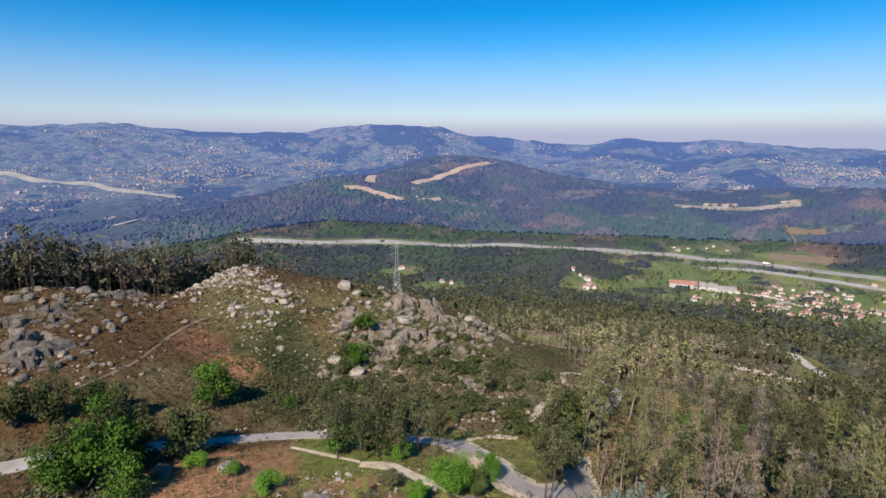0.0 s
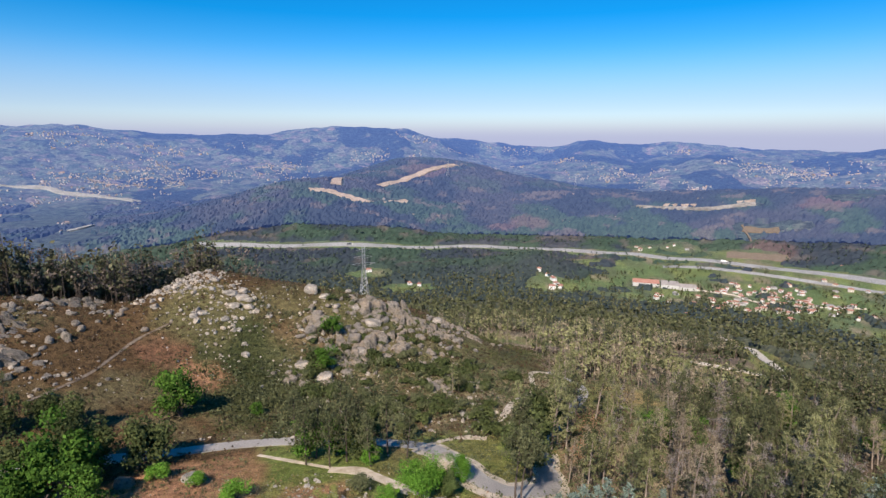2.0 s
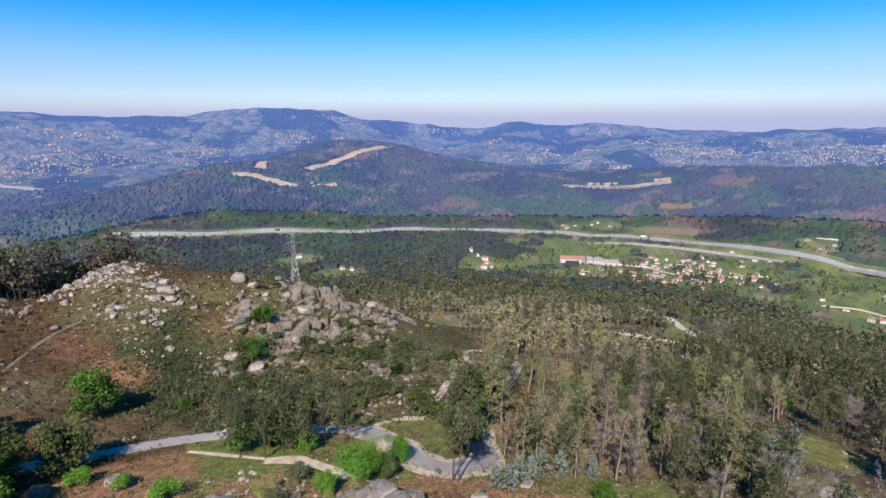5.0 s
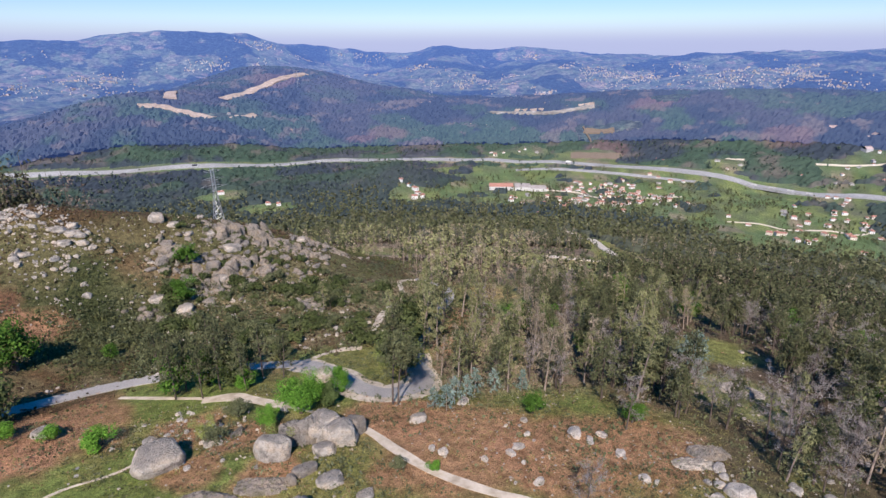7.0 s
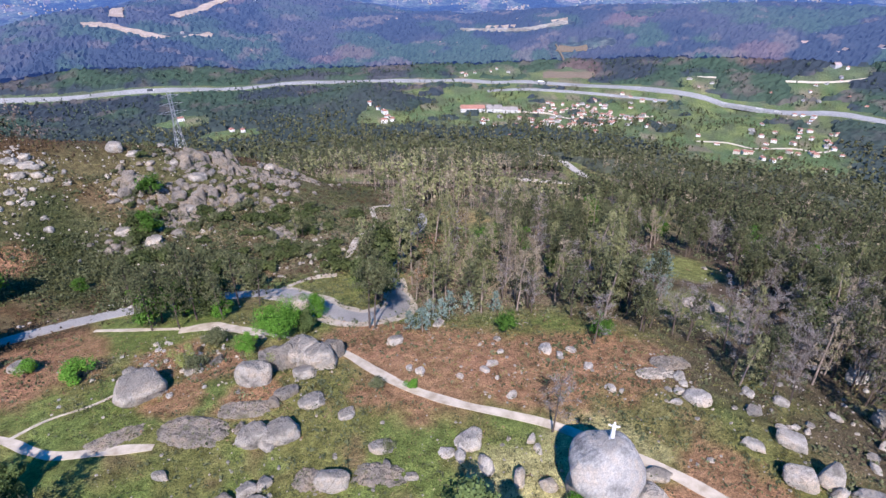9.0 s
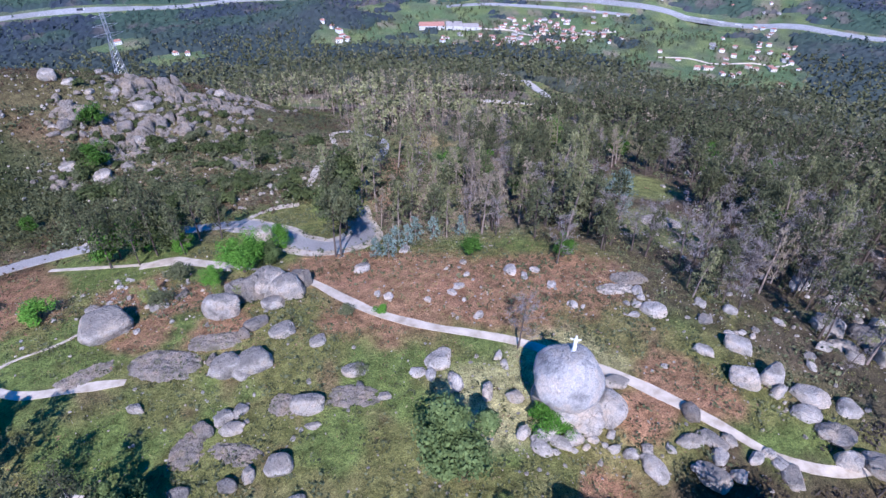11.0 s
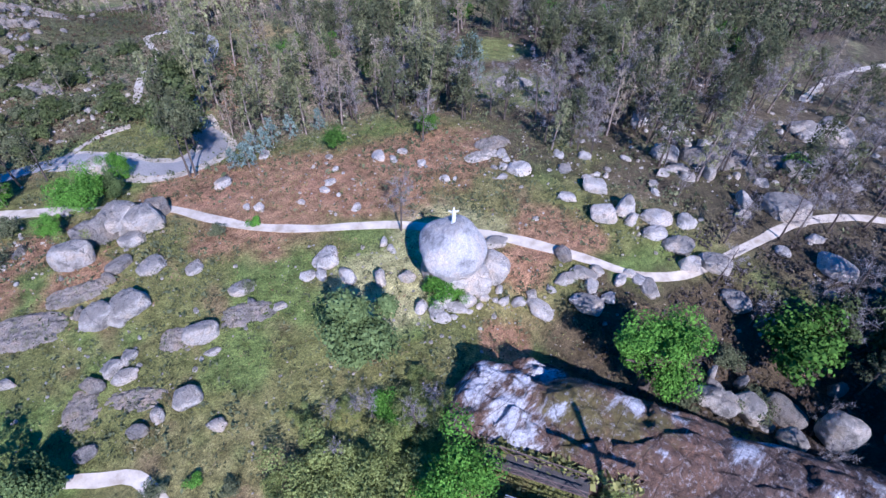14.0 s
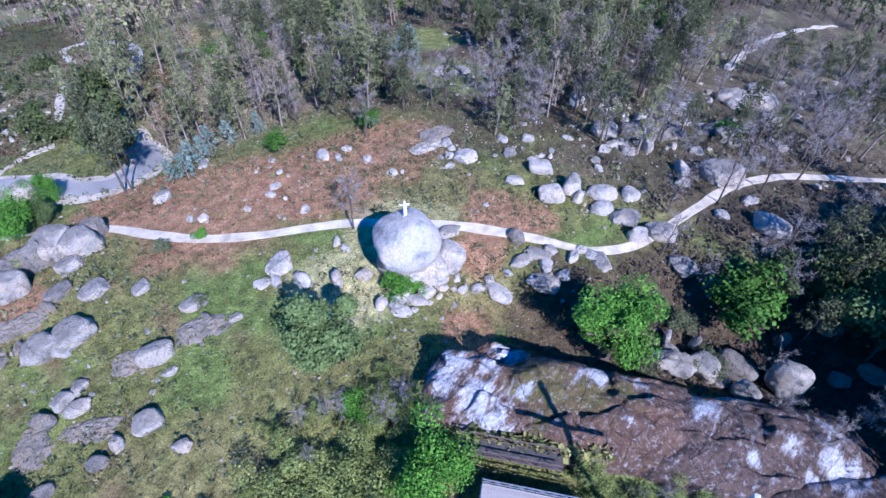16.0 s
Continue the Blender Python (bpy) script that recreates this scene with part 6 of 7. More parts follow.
for i in range(10):
    part("brace", brace_mesh, roof).matrix_basis = Matrix.LocRotScale((-4.5 + i, 3.3, 0.42), Euler((0, 0.57 * (1 if i % 2 else -1), 0)), None)

# the tall cross behind the eye, known by its shadow on the slab
bm = bmesh.new()
add_box(bm, -0.17, 0.17, -0.17, 0.17, -22, 5.4)
add_box(bm, -0.16, 0.16, -4.5, 4.5, -0.2, 0.2)
tagged(new("tall_cross", bm_mesh("tall_cross", bm, M_CONCRETE)), "tall plain concrete cross standing behind the rock slab", "cross").matrix_basis = pose(19.0, -7.0, 19.4, 0, 0, 23)

# ---- single trees that stand out ----
STANDING = [
    ("lush0", 39.6, 7.4, 1.2), ("young1", 55.5, -3.0, 1.2), ("olive0", 16.5, 31.0, 1.02), ("oak2", 13.5, 12.8, 1.0), ("oak1", 1.3, 83.2, 0.92), ("oak2", 8.7, 90.0, 0.55),
    ("young0", -56.8, 128.7, 1.35), ("young1", -27.2, 183.8, 0.88), ("young2", -26.9, 164.6, 0.88), ("young0", -62.1, 90.6, 1.6), ("young1", -67.2, 87.5, 1.3), ("young2", -55, 85, 1.0), ("young2", -39.4, 131.8, 0.4), ("young1", 39.4, 70.5, 0.5), ("young0", 53.7, 62.5, 0.48),
    ("oak2", -8, 99, 0.5), ("oak0", -4, 80, 0.45), ("young1", -20.9, 103.2, 1.0), ("young2", -15.5, 104.5, 0.9), ("olive1", 6.3, 84.0, 0.45), ("young0", 4.2, 86.0, 0.5),
]
for k, (key, x, y, s) in enumerate(STANDING):
    plant(key, x, y, s, 1.1 * k)
ROADSIDE = [
    ("holm1", -66, 101, 1.2), ("holm0", -60, 99, 1.1), ("holm1", -52, 102, 1.2), ("pine1", -5, 103, 1.0), ("pine0", -24, 105, 1.1), ("pine2", -1, 101, 0.8), ("pine1", -15, 106, 1.2), ("pine0", -21, 100, 1.0), ("holm0", -10, 101, 0.9), ("holm1", -72, 97, 1.1),
]
for k, (key, x, y, s) in enumerate(ROADSIDE):
    plant(key, x, y, s, 1.9 * k)
DARK_TREES = [
    ("holm0", -80, 116, 0.9), ("holm1", -74, 114, 1.0), ("holm0", -86, 111, 1.0), ("pine1", -90, 118, 0.8), ("holm1", -92, 108, 1.1),
    ("pine0", -13, 100.5, 1.1), ("pine1", -19.5, 103, 1.0), ("pine2", -8, 97.5, 0.85), ("pine1", -25, 111, 0.85), ("pine0", -11, 104, 1.0), ("pine2", -16, 98, 0.8),
    ("stem0", 17.0, 80.8, 1.05), ("stem1", 17.9, 80.4, 0.95), ("holm1", -53, 105, 0.9), 
    ("holm0", 22.8, 96.5, 1.15), ("holm1", 23.6, 101.5, 1.3), ("holm0", 27.6, 110.5, 1.2), ("holm1", 33, 118, 1.1), ("pine0", 22.8, 94, 1.0), ("pine1", 23.5, 102, 1.15), ("euca3", 24, 107, 1.1), ("pine2", 21.5, 100, 0.9), ("euca1", 30, 106.5, 1.2), ("pine1", 34.5, 117, 1.1), ("euca0", 37.5, 122.5, 1.2), ("pine2", 42, 127, 1.0), ("euca2", 46, 138, 1.2), ("euca3", 32.5, 110.5, 1.1), ("pine0", 27.8, 114, 1.0), ("euca1", 12, 148.5, 0.7), ("pine2", 14, 150, 0.6),
    ("olive0", -33, 60, 0.6), ("pine0", -38, 58, 0.9), ("pine1", -30, 50, 1.0),
]
for k, (key, x, y, s) in enumerate(DARK_TREES):
    plant(key, x, y, s, 1.7 * k)
SHADE_TREES = [
    ("pine2", -25, 44, 0.9), ("pine1", -20, 42, 0.85), ("olive0", -16, 40.5, 0.7), ("olive1", -21.5, 38, 0.8), ("bare2", 57, 3, 0.6), ("bare0", 63, -1, 0.7), ("bare1", 49, -9, 0.6), ("olive1", -28, 40, 0.8), ("pine0", -24, 36, 0.9), ("olive0", -34, 52, 0.7),
    ("pine1", 58.5, -17, 0.9), ("holm0", 60.5, -4.0, 0.75), ("holm1", 64.8, -9.5, 0.9), ("holm0", 61.5, -15.0, 0.9), ("pine0", 69, -7.7, 0.9), ("holm1", 71.0, -14.0, 1.0), ("pine2", 57.5, -10.5, 0.7), ("pine0", 63.5, -11, 0.9), ("holm0", 67, -19, 1.2), ("olive1", 62, -14, 1.1), ("pine2", 70, -12, 1.0), ("pine1", 78, -20, 1.1), ("olive0", 60, -22, 1.0), ("bare1", 66, -4, 0.9), ("bare2", 74, -8, 1.0), ("bare0", 60, -6, 0.8),
]
for k, (key, x, y, s) in enumerate(SHADE_TREES):
    plant(key, x, y, s, 2.3 * k)
BARE_TREES = [
    ("bare0", 33.3, 45.0, 0.9), ("bare1", 66.5, 12.2, 0.8), ("bare2", 73.8, 7.3, 0.95), ("bare0", 77, 6, 0.9), ("bare1", 82.8, 3.2, 1.0), ("bare2", 88.8, -0.3, 1.15), ("bare0", 58.2, 9.3, 0.75),
    ("bare0", 9.0, 27.5, 0.4), ("bare2", 7.5, 23.0, 0.4), ("bare1", 12.5, 24.5, 0.45), ("bare1", 14.8, 19.7, 0.55), ("bare2", 11.4, 26.2, 0.45), ("bare0", 17.5, 20.5, 0.5), ("bare1", 41.5, -14.5, 0.6), ("bare2", 36.5, -9.5, 0.45), ("bare0", 43.5, -11.0, 0.6), ("bare0", 24.5, 1.5, 0.3), ("bare2", 26.5, -4.5, 0.35), ("bare1", 44, -16, 0.6), ("bare2", 48, -18, 0.7), ("bare0", 92, 8, 0.9), ("bare1", 70, 22, 0.6),
    ("bare2", 90, 20, 0.8), ("bare1", 98, 30, 0.9), ("bare2", 110, 6, 1.0),
]
for k, (key, x, y, s) in enumerate(BARE_TREES):
    plant(key, x, y, s, 0.9 * k, 0.12 * math.sin(2.1 * k))
for k, (x, y, s) in enumerate([(25.5, 76, 0.75), (23.5, 77.5, 0.65), (28, 79, 0.8), (34, 84, 0.8), (31, 81, 0.7), (38, 84, 0.75), (73.7, 76, 1.1), (77, 80, 1.1), (70, 78, 0.9), (84, 84, 1.0), (43, 82, 0.7), (88, 84, 1.1), (91, 88, 1.0), (80, 76, 0.9)]):
    plant(f"blue{k % 2}", x, y, s, k)

# shrubs
def shrub_kind(key, seed, width, height, leaves, leaf, material):
    gen = np.random.default_rng(seed)
    stems = [tube(branch((0, 0, -0.1), (math.cos(a), math.sin(a), 1.6), height * 0.7, gen, 0.2, 3), [0.05, 0.04, 0.03, 0.01], 5) for a in np.linspace(0, 6.28, 6, endpoint=False)]
    lobes = [(np.array((gen.normal() * width * 0.2, gen.normal() * width * 0.2, height * gen.uniform(0.35, 0.7))), width * gen.uniform(0.2, 0.3)) for _ in range(9)]
    pts, facing = fill_lobes(gen, lobes, leaves // 9)
    pts[:, 2] = np.abs(pts[:, 2])
    v, f = leaf_quads(pts, gen.uniform(0.6, 1.3, len(pts)) * leaf, gen, facing)
    tv, tf = joined(stems)
    TREES[key] = ("shrub", quick_mesh("stem", tv, tf, M_BARK, True), quick_mesh("foliage", v, f, material), "low leafy shrub growing among the rocks", "shrubs", "foliage")


shrub_kind("scrub0", 64, 3.2, 2.0, 620, 0.20, M_SHRUB)
shrub_kind("scrub1", 65, 3.6, 2.6, 680, 0.21, M_HOLM_DARK)
M_YELLOW = foliage("yellow_green_leaves", (0.12, 0.145, 0.038), (0.31, 0.345, 0.105), 0.45)
shrub_kind("bush0", 61, 3.0, 2.2, 2600, 0.085, M_OAK)
shrub_kind("bush1", 62, 3.0, 2.2, 2200, 0.085, M_SHRUB)
shrub_kind("bush2", 63, 3.4, 3.0, 4600, 0.07, M_YELLOW)
for k, (key, x, y, s) in enumerate([
        ("bush0", 29.3, 32.0, 1.5), ("bush0", 31.0, 30.5, 1.0), ("bush0", 14.1, 24.7, 1.1), ("bush2", 9.0, 18.2, 1.8), ("bush2", 4.0, 24.0, 1.7), ("bush2", 7.0, 21.0, 1.5), ("bush2", 11.5, 15.5, 1.6), ("bush0", -30.1, 86.2, 1.7),
        ("bush1", 13.6, 62.1, 0.9), ("bush0", 18.2, 60.4, 0.7), ("bush0", -39, 92, 1.2), ("bush0", -47, 96, 1.5), ("bush1", -12.5, 79, 1.2), ("bush1", -9, 87, 1.5), ("bush2", -14, 82, 1.0), ("bush1", 11.6, 50.0, 0.7), ("bush2", 16, 22, 1.2), ("bush1", 46, -3, 1.6),
        ("bush2", 24, 2, 1.0), ("bush2", 22, -1, 1.1), ("bush0", 98, 14, 1.3), ("bush1", 41, 3, 1.2), ("bush1", 50, 2, 1.3), ("bush2", -3, 72, 1.2),
        ("bush2", 22.5, 0.2, 0.8), ("bush2", 21.0, -1.6, 0.9), ("bush1", 24.6, -3.2, 0.8), ("bush2", 27.0, -6.5, 0.9), ("bush1", 29.0, -8.6, 0.9), ("bush2", 23.2, -4.6, 1.0), ("bush2", 8.0, 16.0, 1.3), ("bush2", 10.0, 18.5, 1.2), ("bush0", 14.0, 22.5, 1.0),
        ("bush2", 6.8, 29.5, 0.6), ("bush2", 6.3, 25.0, 0.9), ("bush2", 11.0, 27.0, 0.7), ("bush2", 1.1, 25.4, 0.8), ("bush1", -2.4, 28.1, 0.7), ("bush0", -4.9, 31.3, 0.6), ("bush1", -8.2, 33.1, 0.9), ("bush2", 13.5, 20.5, 0.9), ("bush2", 17.0, 19.6, 1.1), ("bush2", 15.4, 17.8, 1.0), ("bush2", 5.5, 19.0, 1.4), ("bush2", 2.0, 21.5, 1.2), ("bush2", 19.0, 24.5, 0.7)]):
    ob = plant(key, x, y, s, 1.3 * k)
    ob["category"] = "shrub"


bushy = np.random.default_rng(19)
x, y = bushy.uniform(-34, 40, 230), bushy.uniform(114, 178, 230)
m = (fbm(x, y, 13, 95.0) > 0.44) & (near_line(x, y, ROAD) > 4) & (near_line(x, y, FOOTPATH) > 3)
for k, (bx, by) in enumerate(zip(x[m], y[m])):
    ob = plant(f"scrub{k % 2}", bx, by, bushy.uniform(0.7, 1.5), 1.3 * k, 0.0, "dark green scrub bush on the stony slope")
    ob["category"] = "shrub"


x, y = bushy.uniform(-42, 24, 90), bushy.uniform(160, 212, 90)
for k, (bx, by) in enumerate(zip(x, y)):
    ob = plant(f"scrub{k % 2}", bx, by, bushy.uniform(0.4, 1.0), 1.3 * k, 0.0, "dark green scrub bush among the rocks of the crag")
    ob["category"] = "shrub"


# ---- ground plants and loose stones, past counting ----
def tufts(name, x, y, quads, leaf, high, spread, material, label, category, slim=0.8):
    n = len(x)
    c = np.stack([np.repeat(x, quads), np.repeat(y, quads), np.repeat(terrain(x, y), quads)], 1)
    s = np.repeat(rng.uniform(0.6, 1.4, n), quads)
    c[:, :2] += rng.normal(size=(n * quads, 2)) * spread * s[:, None]
    c[:, 2] += np.abs(rng.normal(size=n * quads)) * high * s
    v, f = leaf_quads(c, s * leaf * rng.uniform(0.6, 1.3, n * quads), rng, np.array((0, 0, 0.3)), slim)
    return tagged(new(name, quick_mesh(name, v, f, material)), label, category, kind="stuff")


def off_paths(x, y):
    d = np.minimum.reduce([near_line(x, y, p) for p in (TRACK, ROAD, MEADOW_PATH, VERGE_PATH, CORNER_PATH)])
    return d > 2.2


def in_view(n, r0, r1, az0=-52, az1=104):
    x, y = scatter(n, az0, az1, r0, r1, rng)
    m = off_paths(x, y)
    return x[m], y[m]


x, y = in_view(18500, 16, 112)
m = fbm(x, y, 9, 8.0) + 0.15 * rng.normal(size=len(x)) > 0.46
away = np.hypot(x, y)
# scrub by the gully is coloured near black to add to the shade
shade_side = (x > 34) & (y < 16) & (fbm(x, y, 10, 85.0) > 0.25)
tufts("burnt_scrub", x[shade_side], y[shade_side], 6, 0.24, 0.25, 0.35, M_SHADE_SCRUB, "scrub along the rocky gully, darkened for its shade", "scrub")
x, y, m = x[~shade_side], y[~shade_side], m[~shade_side]
tufts("grass", x[m], y[m], 5, 0.15, 0.14, 0.24, M_GRASS, "rough olive-green meadow grass", "grass", 0.4)
dry = rng.uniform(size=len(x)) < 0.3
tufts("dry_grass", x[~m & dry], y[~m & dry], 5, 0.20, 0.16, 0.30, M_DRY, "dry straw-coloured grass and stalks", "grass", 0.3)
m = m | dry
tufts("low_scrub", x[~m][:4600], y[~m][:4600], 6, 0.22, 0.28, 0.30, M_SHRUB, "low heather and scrub in the grass", "scrub")
x, y = in_view(26000, 40, 170)
k = sum(np.exp(-((x - cx) ** 2 + (y - cy) ** 2) / (2 * s * s)) for cx, cy, s in DIRT_FIELDS) + 0.25 * smooth(fbm(x, y, 12, 31.0), 0.55, 0.65)
core = sum(np.exp(-((x - cx) ** 2 + (y - cy) ** 2) / (s * s)) for cx, cy, s in ((25, 66, 9), (38, 59, 8), (50, 56, 8)))
m = rng.uniform(size=len(x)) < k * 0.55 * (1 - 0.75 * smooth(core, 0.3, 0.8))
tufts("bracken", x[m], y[m], 5, 0.22, 0.15, 0.35, M_BRACKEN, "dry red-brown bracken on the clearing", "bracken", 0.35)
x, y = in_view(24000, 112, 265, -52, 24)
m = rng.uniform(size=len(x)) < (0.6 * np.exp(-((x + 6) / 20) ** 2 - ((y - 137) / 20) ** 2) + 0.5 * np.exp(-((x + 45) / 14) ** 2 - ((y - 152) / 22) ** 2) + smooth(fbm(x, y, 45, 4.0), 0.40, 0.58) * 0.8 + 0.06) * np.where((x > 5) & (fbm(x, y, 9, 55.0, 2) < 0.52), 0.15, 1.0)
tufts("gorse", x[m], y[m], 6, 0.34, 0.3, 0.8, M_GORSE, "dark green gorse on the heath slope", "gorse")
x2, y2 = in_view(2600, 84, 116, -52, -12)
m2 = (fbm(x2, y2, 10, 81.0) > 0.45) & ((x2 < -62) | (y2 > 112))
tufts("scrub", x2[m2], y2[m2], 10, 0.34, 0.6, 0.7, M_SHRUB, "dark scrub beside the road", "scrub")
tufts("heather", x[~m][:9000], y[~m][:9000], 4, 0.34, 0.2, 0.5, M_HEATH, "brown heather on the heath slope", "heather")
x, y = np.concatenate([rng.uniform(-34, 34, 3000), -42 + rng.normal(size=900) * 8]), np.concatenate([rng.uniform(114, 176, 3000), rng.uniform(128, 190, 900)])
m = (fbm(x, y, 11, 93.0) + 0.14 * rng.normal(size=len(x)) > 0.47) & off_paths(x, y) & (near_line(x, y, FOOTPATH) > 3)
tufts("slope_scrub", x[m], y[m], 14, 0.32, 0.55, 0.75, M_SHRUB, "dark green scrub on the slope above the road", "scrub")
x, y = in_view(9000, 70, 240, 12, 104)
m = rng.uniform(size=len(x)) < wood(x, y) * 0.8 + 0.12
tufts("undergrowth", x[m], y[m], 7, 0.34, 0.4, 0.6, M_SHRUB, "scrubby undergrowth at the foot of the wood", "undergrowth")


def loose_stones(name, x, y, low, high, material, label):
    """Stones strewn over the ground, each with its own shape."""
    bm = bmesh.new()
    bmesh.ops.create_icosphere(bm, subdivisions=1, radius=0.5)
    base = np.array([v.co[:] for v in bm.verts])
    tri = np.array([[v.index for v in f.verts] for f in bm.faces])
    bm.free()
    n = len(x)
    s = low * (high / low) ** (rng.uniform(0, 1, n) ** 2)
    v = base[None] * rng.uniform(0.7, 1.25, (n, len(base), 1)) * (s[:, None] * rng.uniform(0.7, 1.2, (n, 3)) * (1, 1, 0.75))[:, None, :]
    v += np.stack([x, y, terrain(x, y) + 0.12 * s], 1)[:, None, :]
    f = tri[None] + (np.arange(n) * len(base))[:, None, None]
    return tagged(new(name, quick_mesh(name, v.reshape(-1, 3), f.reshape(-1, 3), material)), label, "stones", kind="stuff")


centres = np.array([(a[0], a[1]) for rows in (TRACK_TORS, MEADOW_STONES, HEAP, HEAP_SIDE, PALE_GROUP, SLOPE_STONES, BURNT_SLOPE, BURNT_SLOPE_B, TRACKSIDE, TRACKSIDE_B, CLEARING) for a in rows])
pick = centres[rng.integers(0, len(centres), 650)] + rng.normal(size=(650, 2)) * 2.6
m = off_paths(pick[:, 0], pick[:, 1])
loose_stones("loose_stones", pick[m, 0], pick[m, 1], 0.18, 0.9, M_GRANITE, "small pale stones strewn among the boulders")
centres = np.array([(a[0], a[1]) for rows in (TOR_TOP, TOR_TOP_B, TOR_FACE, TOR_FACE_B, LEFT_TOR) for a in rows])
pick = centres[rng.integers(0, len(centres), 1300)] + rng.normal(size=(1300, 2)) * 6.0
loose_stones("hill_stones", pick[:, 0], pick[:, 1], 0.3, 1.5, M_GRANITE, "pale stones and outcrops over the rocky hill")
x, y = -76 + rng.normal(size=300) * 9, 195 + rng.normal(size=300) * 5
loose_stones("dome_stones", x, y, 0.5, 2.2, M_GRANITE, "pale stones thick over the top of the dome")
x, y = rng.uniform(-30, 26, 420), rng.uniform(118, 176, 420)
loose_stones("slope_rubble", x, y, 0.3, 1.9, M_GRANITE, "grey stones strewn over the slope above the road")
x, y = in_view(420, 66, 170, 50, 104)
loose_stones("slope_stones", x, y, 0.4, 2.4, M_GRANITE, "grey stones strewn over the burnt slope")


x, y = np.concatenate([-12 + rng.normal(size=150) * 9, -30 + rng.normal(size=60) * 8]), np.concatenate([83 + rng.normal(size=150) * 6, 116 + rng.normal(size=60) * 2])
loose_stones("verge_stones", x, y, 0.25, 1.3, M_GRANITE_PALE, "pale rubble beside the road and path")
x, y = -14 + rng.normal(size=90) * 11, 82 + rng.normal(size=90) * 7
m = off_paths(x, y)
tufts("pale_broom", x[m], y[m], 26, 0.13, 0.5, 0.5, M_PALEBROOM, "pale grey-green broom among the rubble", "scrub", 0.5)
x, y = in_view(3000, 18, 105, -45, 70)
m = fbm(x, y, 14, 97.0) > 0.45
loose_stones("meadow_stones", x[m], y[m], 0.12, 0.55, M_GRANITE, "small grey stones strewn through the meadow grass")
x, y = in_view(4200, 18, 90, -44, 66)
m = fbm(x, y, 11, 98.0) + 0.1 * rng.normal(size=len(x)) > 0.52
tufts("meadow_scrub", x[m], y[m], 9, 0.16, 0.28, 0.28, M_DARKSCRUB, "low dark scrub dotted over the meadow", "scrub", 0.5)


# ---- houses and the valley ----
M_WALLS = [M_WHITE, surface("cream_render", (0.62, 0.56, 0.46), (0.74, 0.68, 0.58), 0.5, 0.8), surface("grey_render", (0.45, 0.44, 0.42), (0.58, 0.57, 0.55), 0.5, 0.8)]


def house_kind(width, deep, high, wall, roof_mat, label):
    house = new("house")
    bm = bmesh.new()
    add_box(bm, -width / 2, width / 2, -deep / 2, deep / 2, -2.5, high)
    part("wall", bm_mesh("wall", bm, wall), house)
    bm = bmesh.new()
    e, t = 0.6, 0.25
    rise = deep * 0.28
    x0, x1, y0 = -width / 2 - e, width / 2 + e, deep / 2 + e
    low = [bm.verts.new(p) for p in ((x0, -y0, high), (x1, -y0, high), (x1, y0, high), (x0, y0, high))]
    top = [bm.verts.new(p) for p in ((x0 + deep * 0.3, 0, high + rise), (x1 - deep * 0.3, 0, high + rise))]
    for f in ((low[0], low[1], top[1], top[0]), (low[2], low[3], top[0], top[1]), (low[1], low[2], top[1]), (low[3], low[0], top[0]), (low[3], low[2], low[1], low[0])):
        bm.faces.new(f)
    tiles = part("roof", bm_mesh("roof", bm, roof_mat), house)
    bm = bmesh.new()
    add_box(bm, -0.6, 0.6, -0.06, 0.06, -0.7, 0.7)
    pane = bm_mesh("window", bm, M_WINDOW)
    for z in ((1.7, 4.5) if high > 5 else (1.7,)):
        for x in (-width * 0.3, 0.0, width * 0.3):
            part("window", pane, house).location = (x, -deep / 2 - 0.03, z)
        for y in (-deep * 0.2, deep * 0.2):
            part("window", pane, house).matrix_basis = pose(-width / 2 - 0.03, y, z, 0, 0, 90)
    bm = bmesh.new()
    add_box(bm, -0.4, 0.4, -0.4, 0.4, 0, 1.8)
    part("chimney", bm_mesh("chimney", bm, wall), tiles).location = (width * 0.2, deep * 0.1, high + rise * 0.6)
    return tagged(house, label, "house", "houses of the valley")


KINDS = [house_kind(12, 9, 6.2, M_WALLS[0], M_TILE, "white two-storey house with a red tiled roof"),
         house_kind(13, 8, 3.4, M_WALLS[0], M_TILE, "low white cottage with a red tiled roof"),
         house_kind(11, 9, 6.0, M_WALLS[1], M_TILE, "cream rendered house with a red tiled roof"),
         house_kind(14, 9, 3.6, M_WALLS[2], M_GREYROOF, "grey rendered shed with a pale sheet roof")]
VILLAGE = [(403, 847), (410, 816), (456, 887), (440, 802), (467, 793), (460, 762), (541, 891), (572, 892), (574, 866), (613, 889), (599, 849), (639, 899), (638, 861), (663, 860), (657, 834), (499, 792), (516, 774), (547, 787), (570, 782), (571, 765), (598, 783), (612, 774), (628, 780), (643, 754), (664, 758), (515, 744), (497, 744), (333, 794), (757, 932), (758, 906), (425, 806), (480, 786), (532, 778), (585, 796), (556, 902), (592, 880), (623, 872)]
HAMLET = [(772, 622), (771, 605), (810, 613), (768, 579), (832, 566), (833, 536), (696, 554), (662, 508), (668, 497), (748, 535), (750, 523), (769, 510), (707, 450), (810, 499), (683, 645), (944, 671), (942, 649), (676, 600), (785, 560), (820, 520), (730, 560), (850, 600), (880, 560)]
HILLSIDE = [(243, 997), (254, 976), (259, 953), (257, 928), (261, 912), (246, 909)]
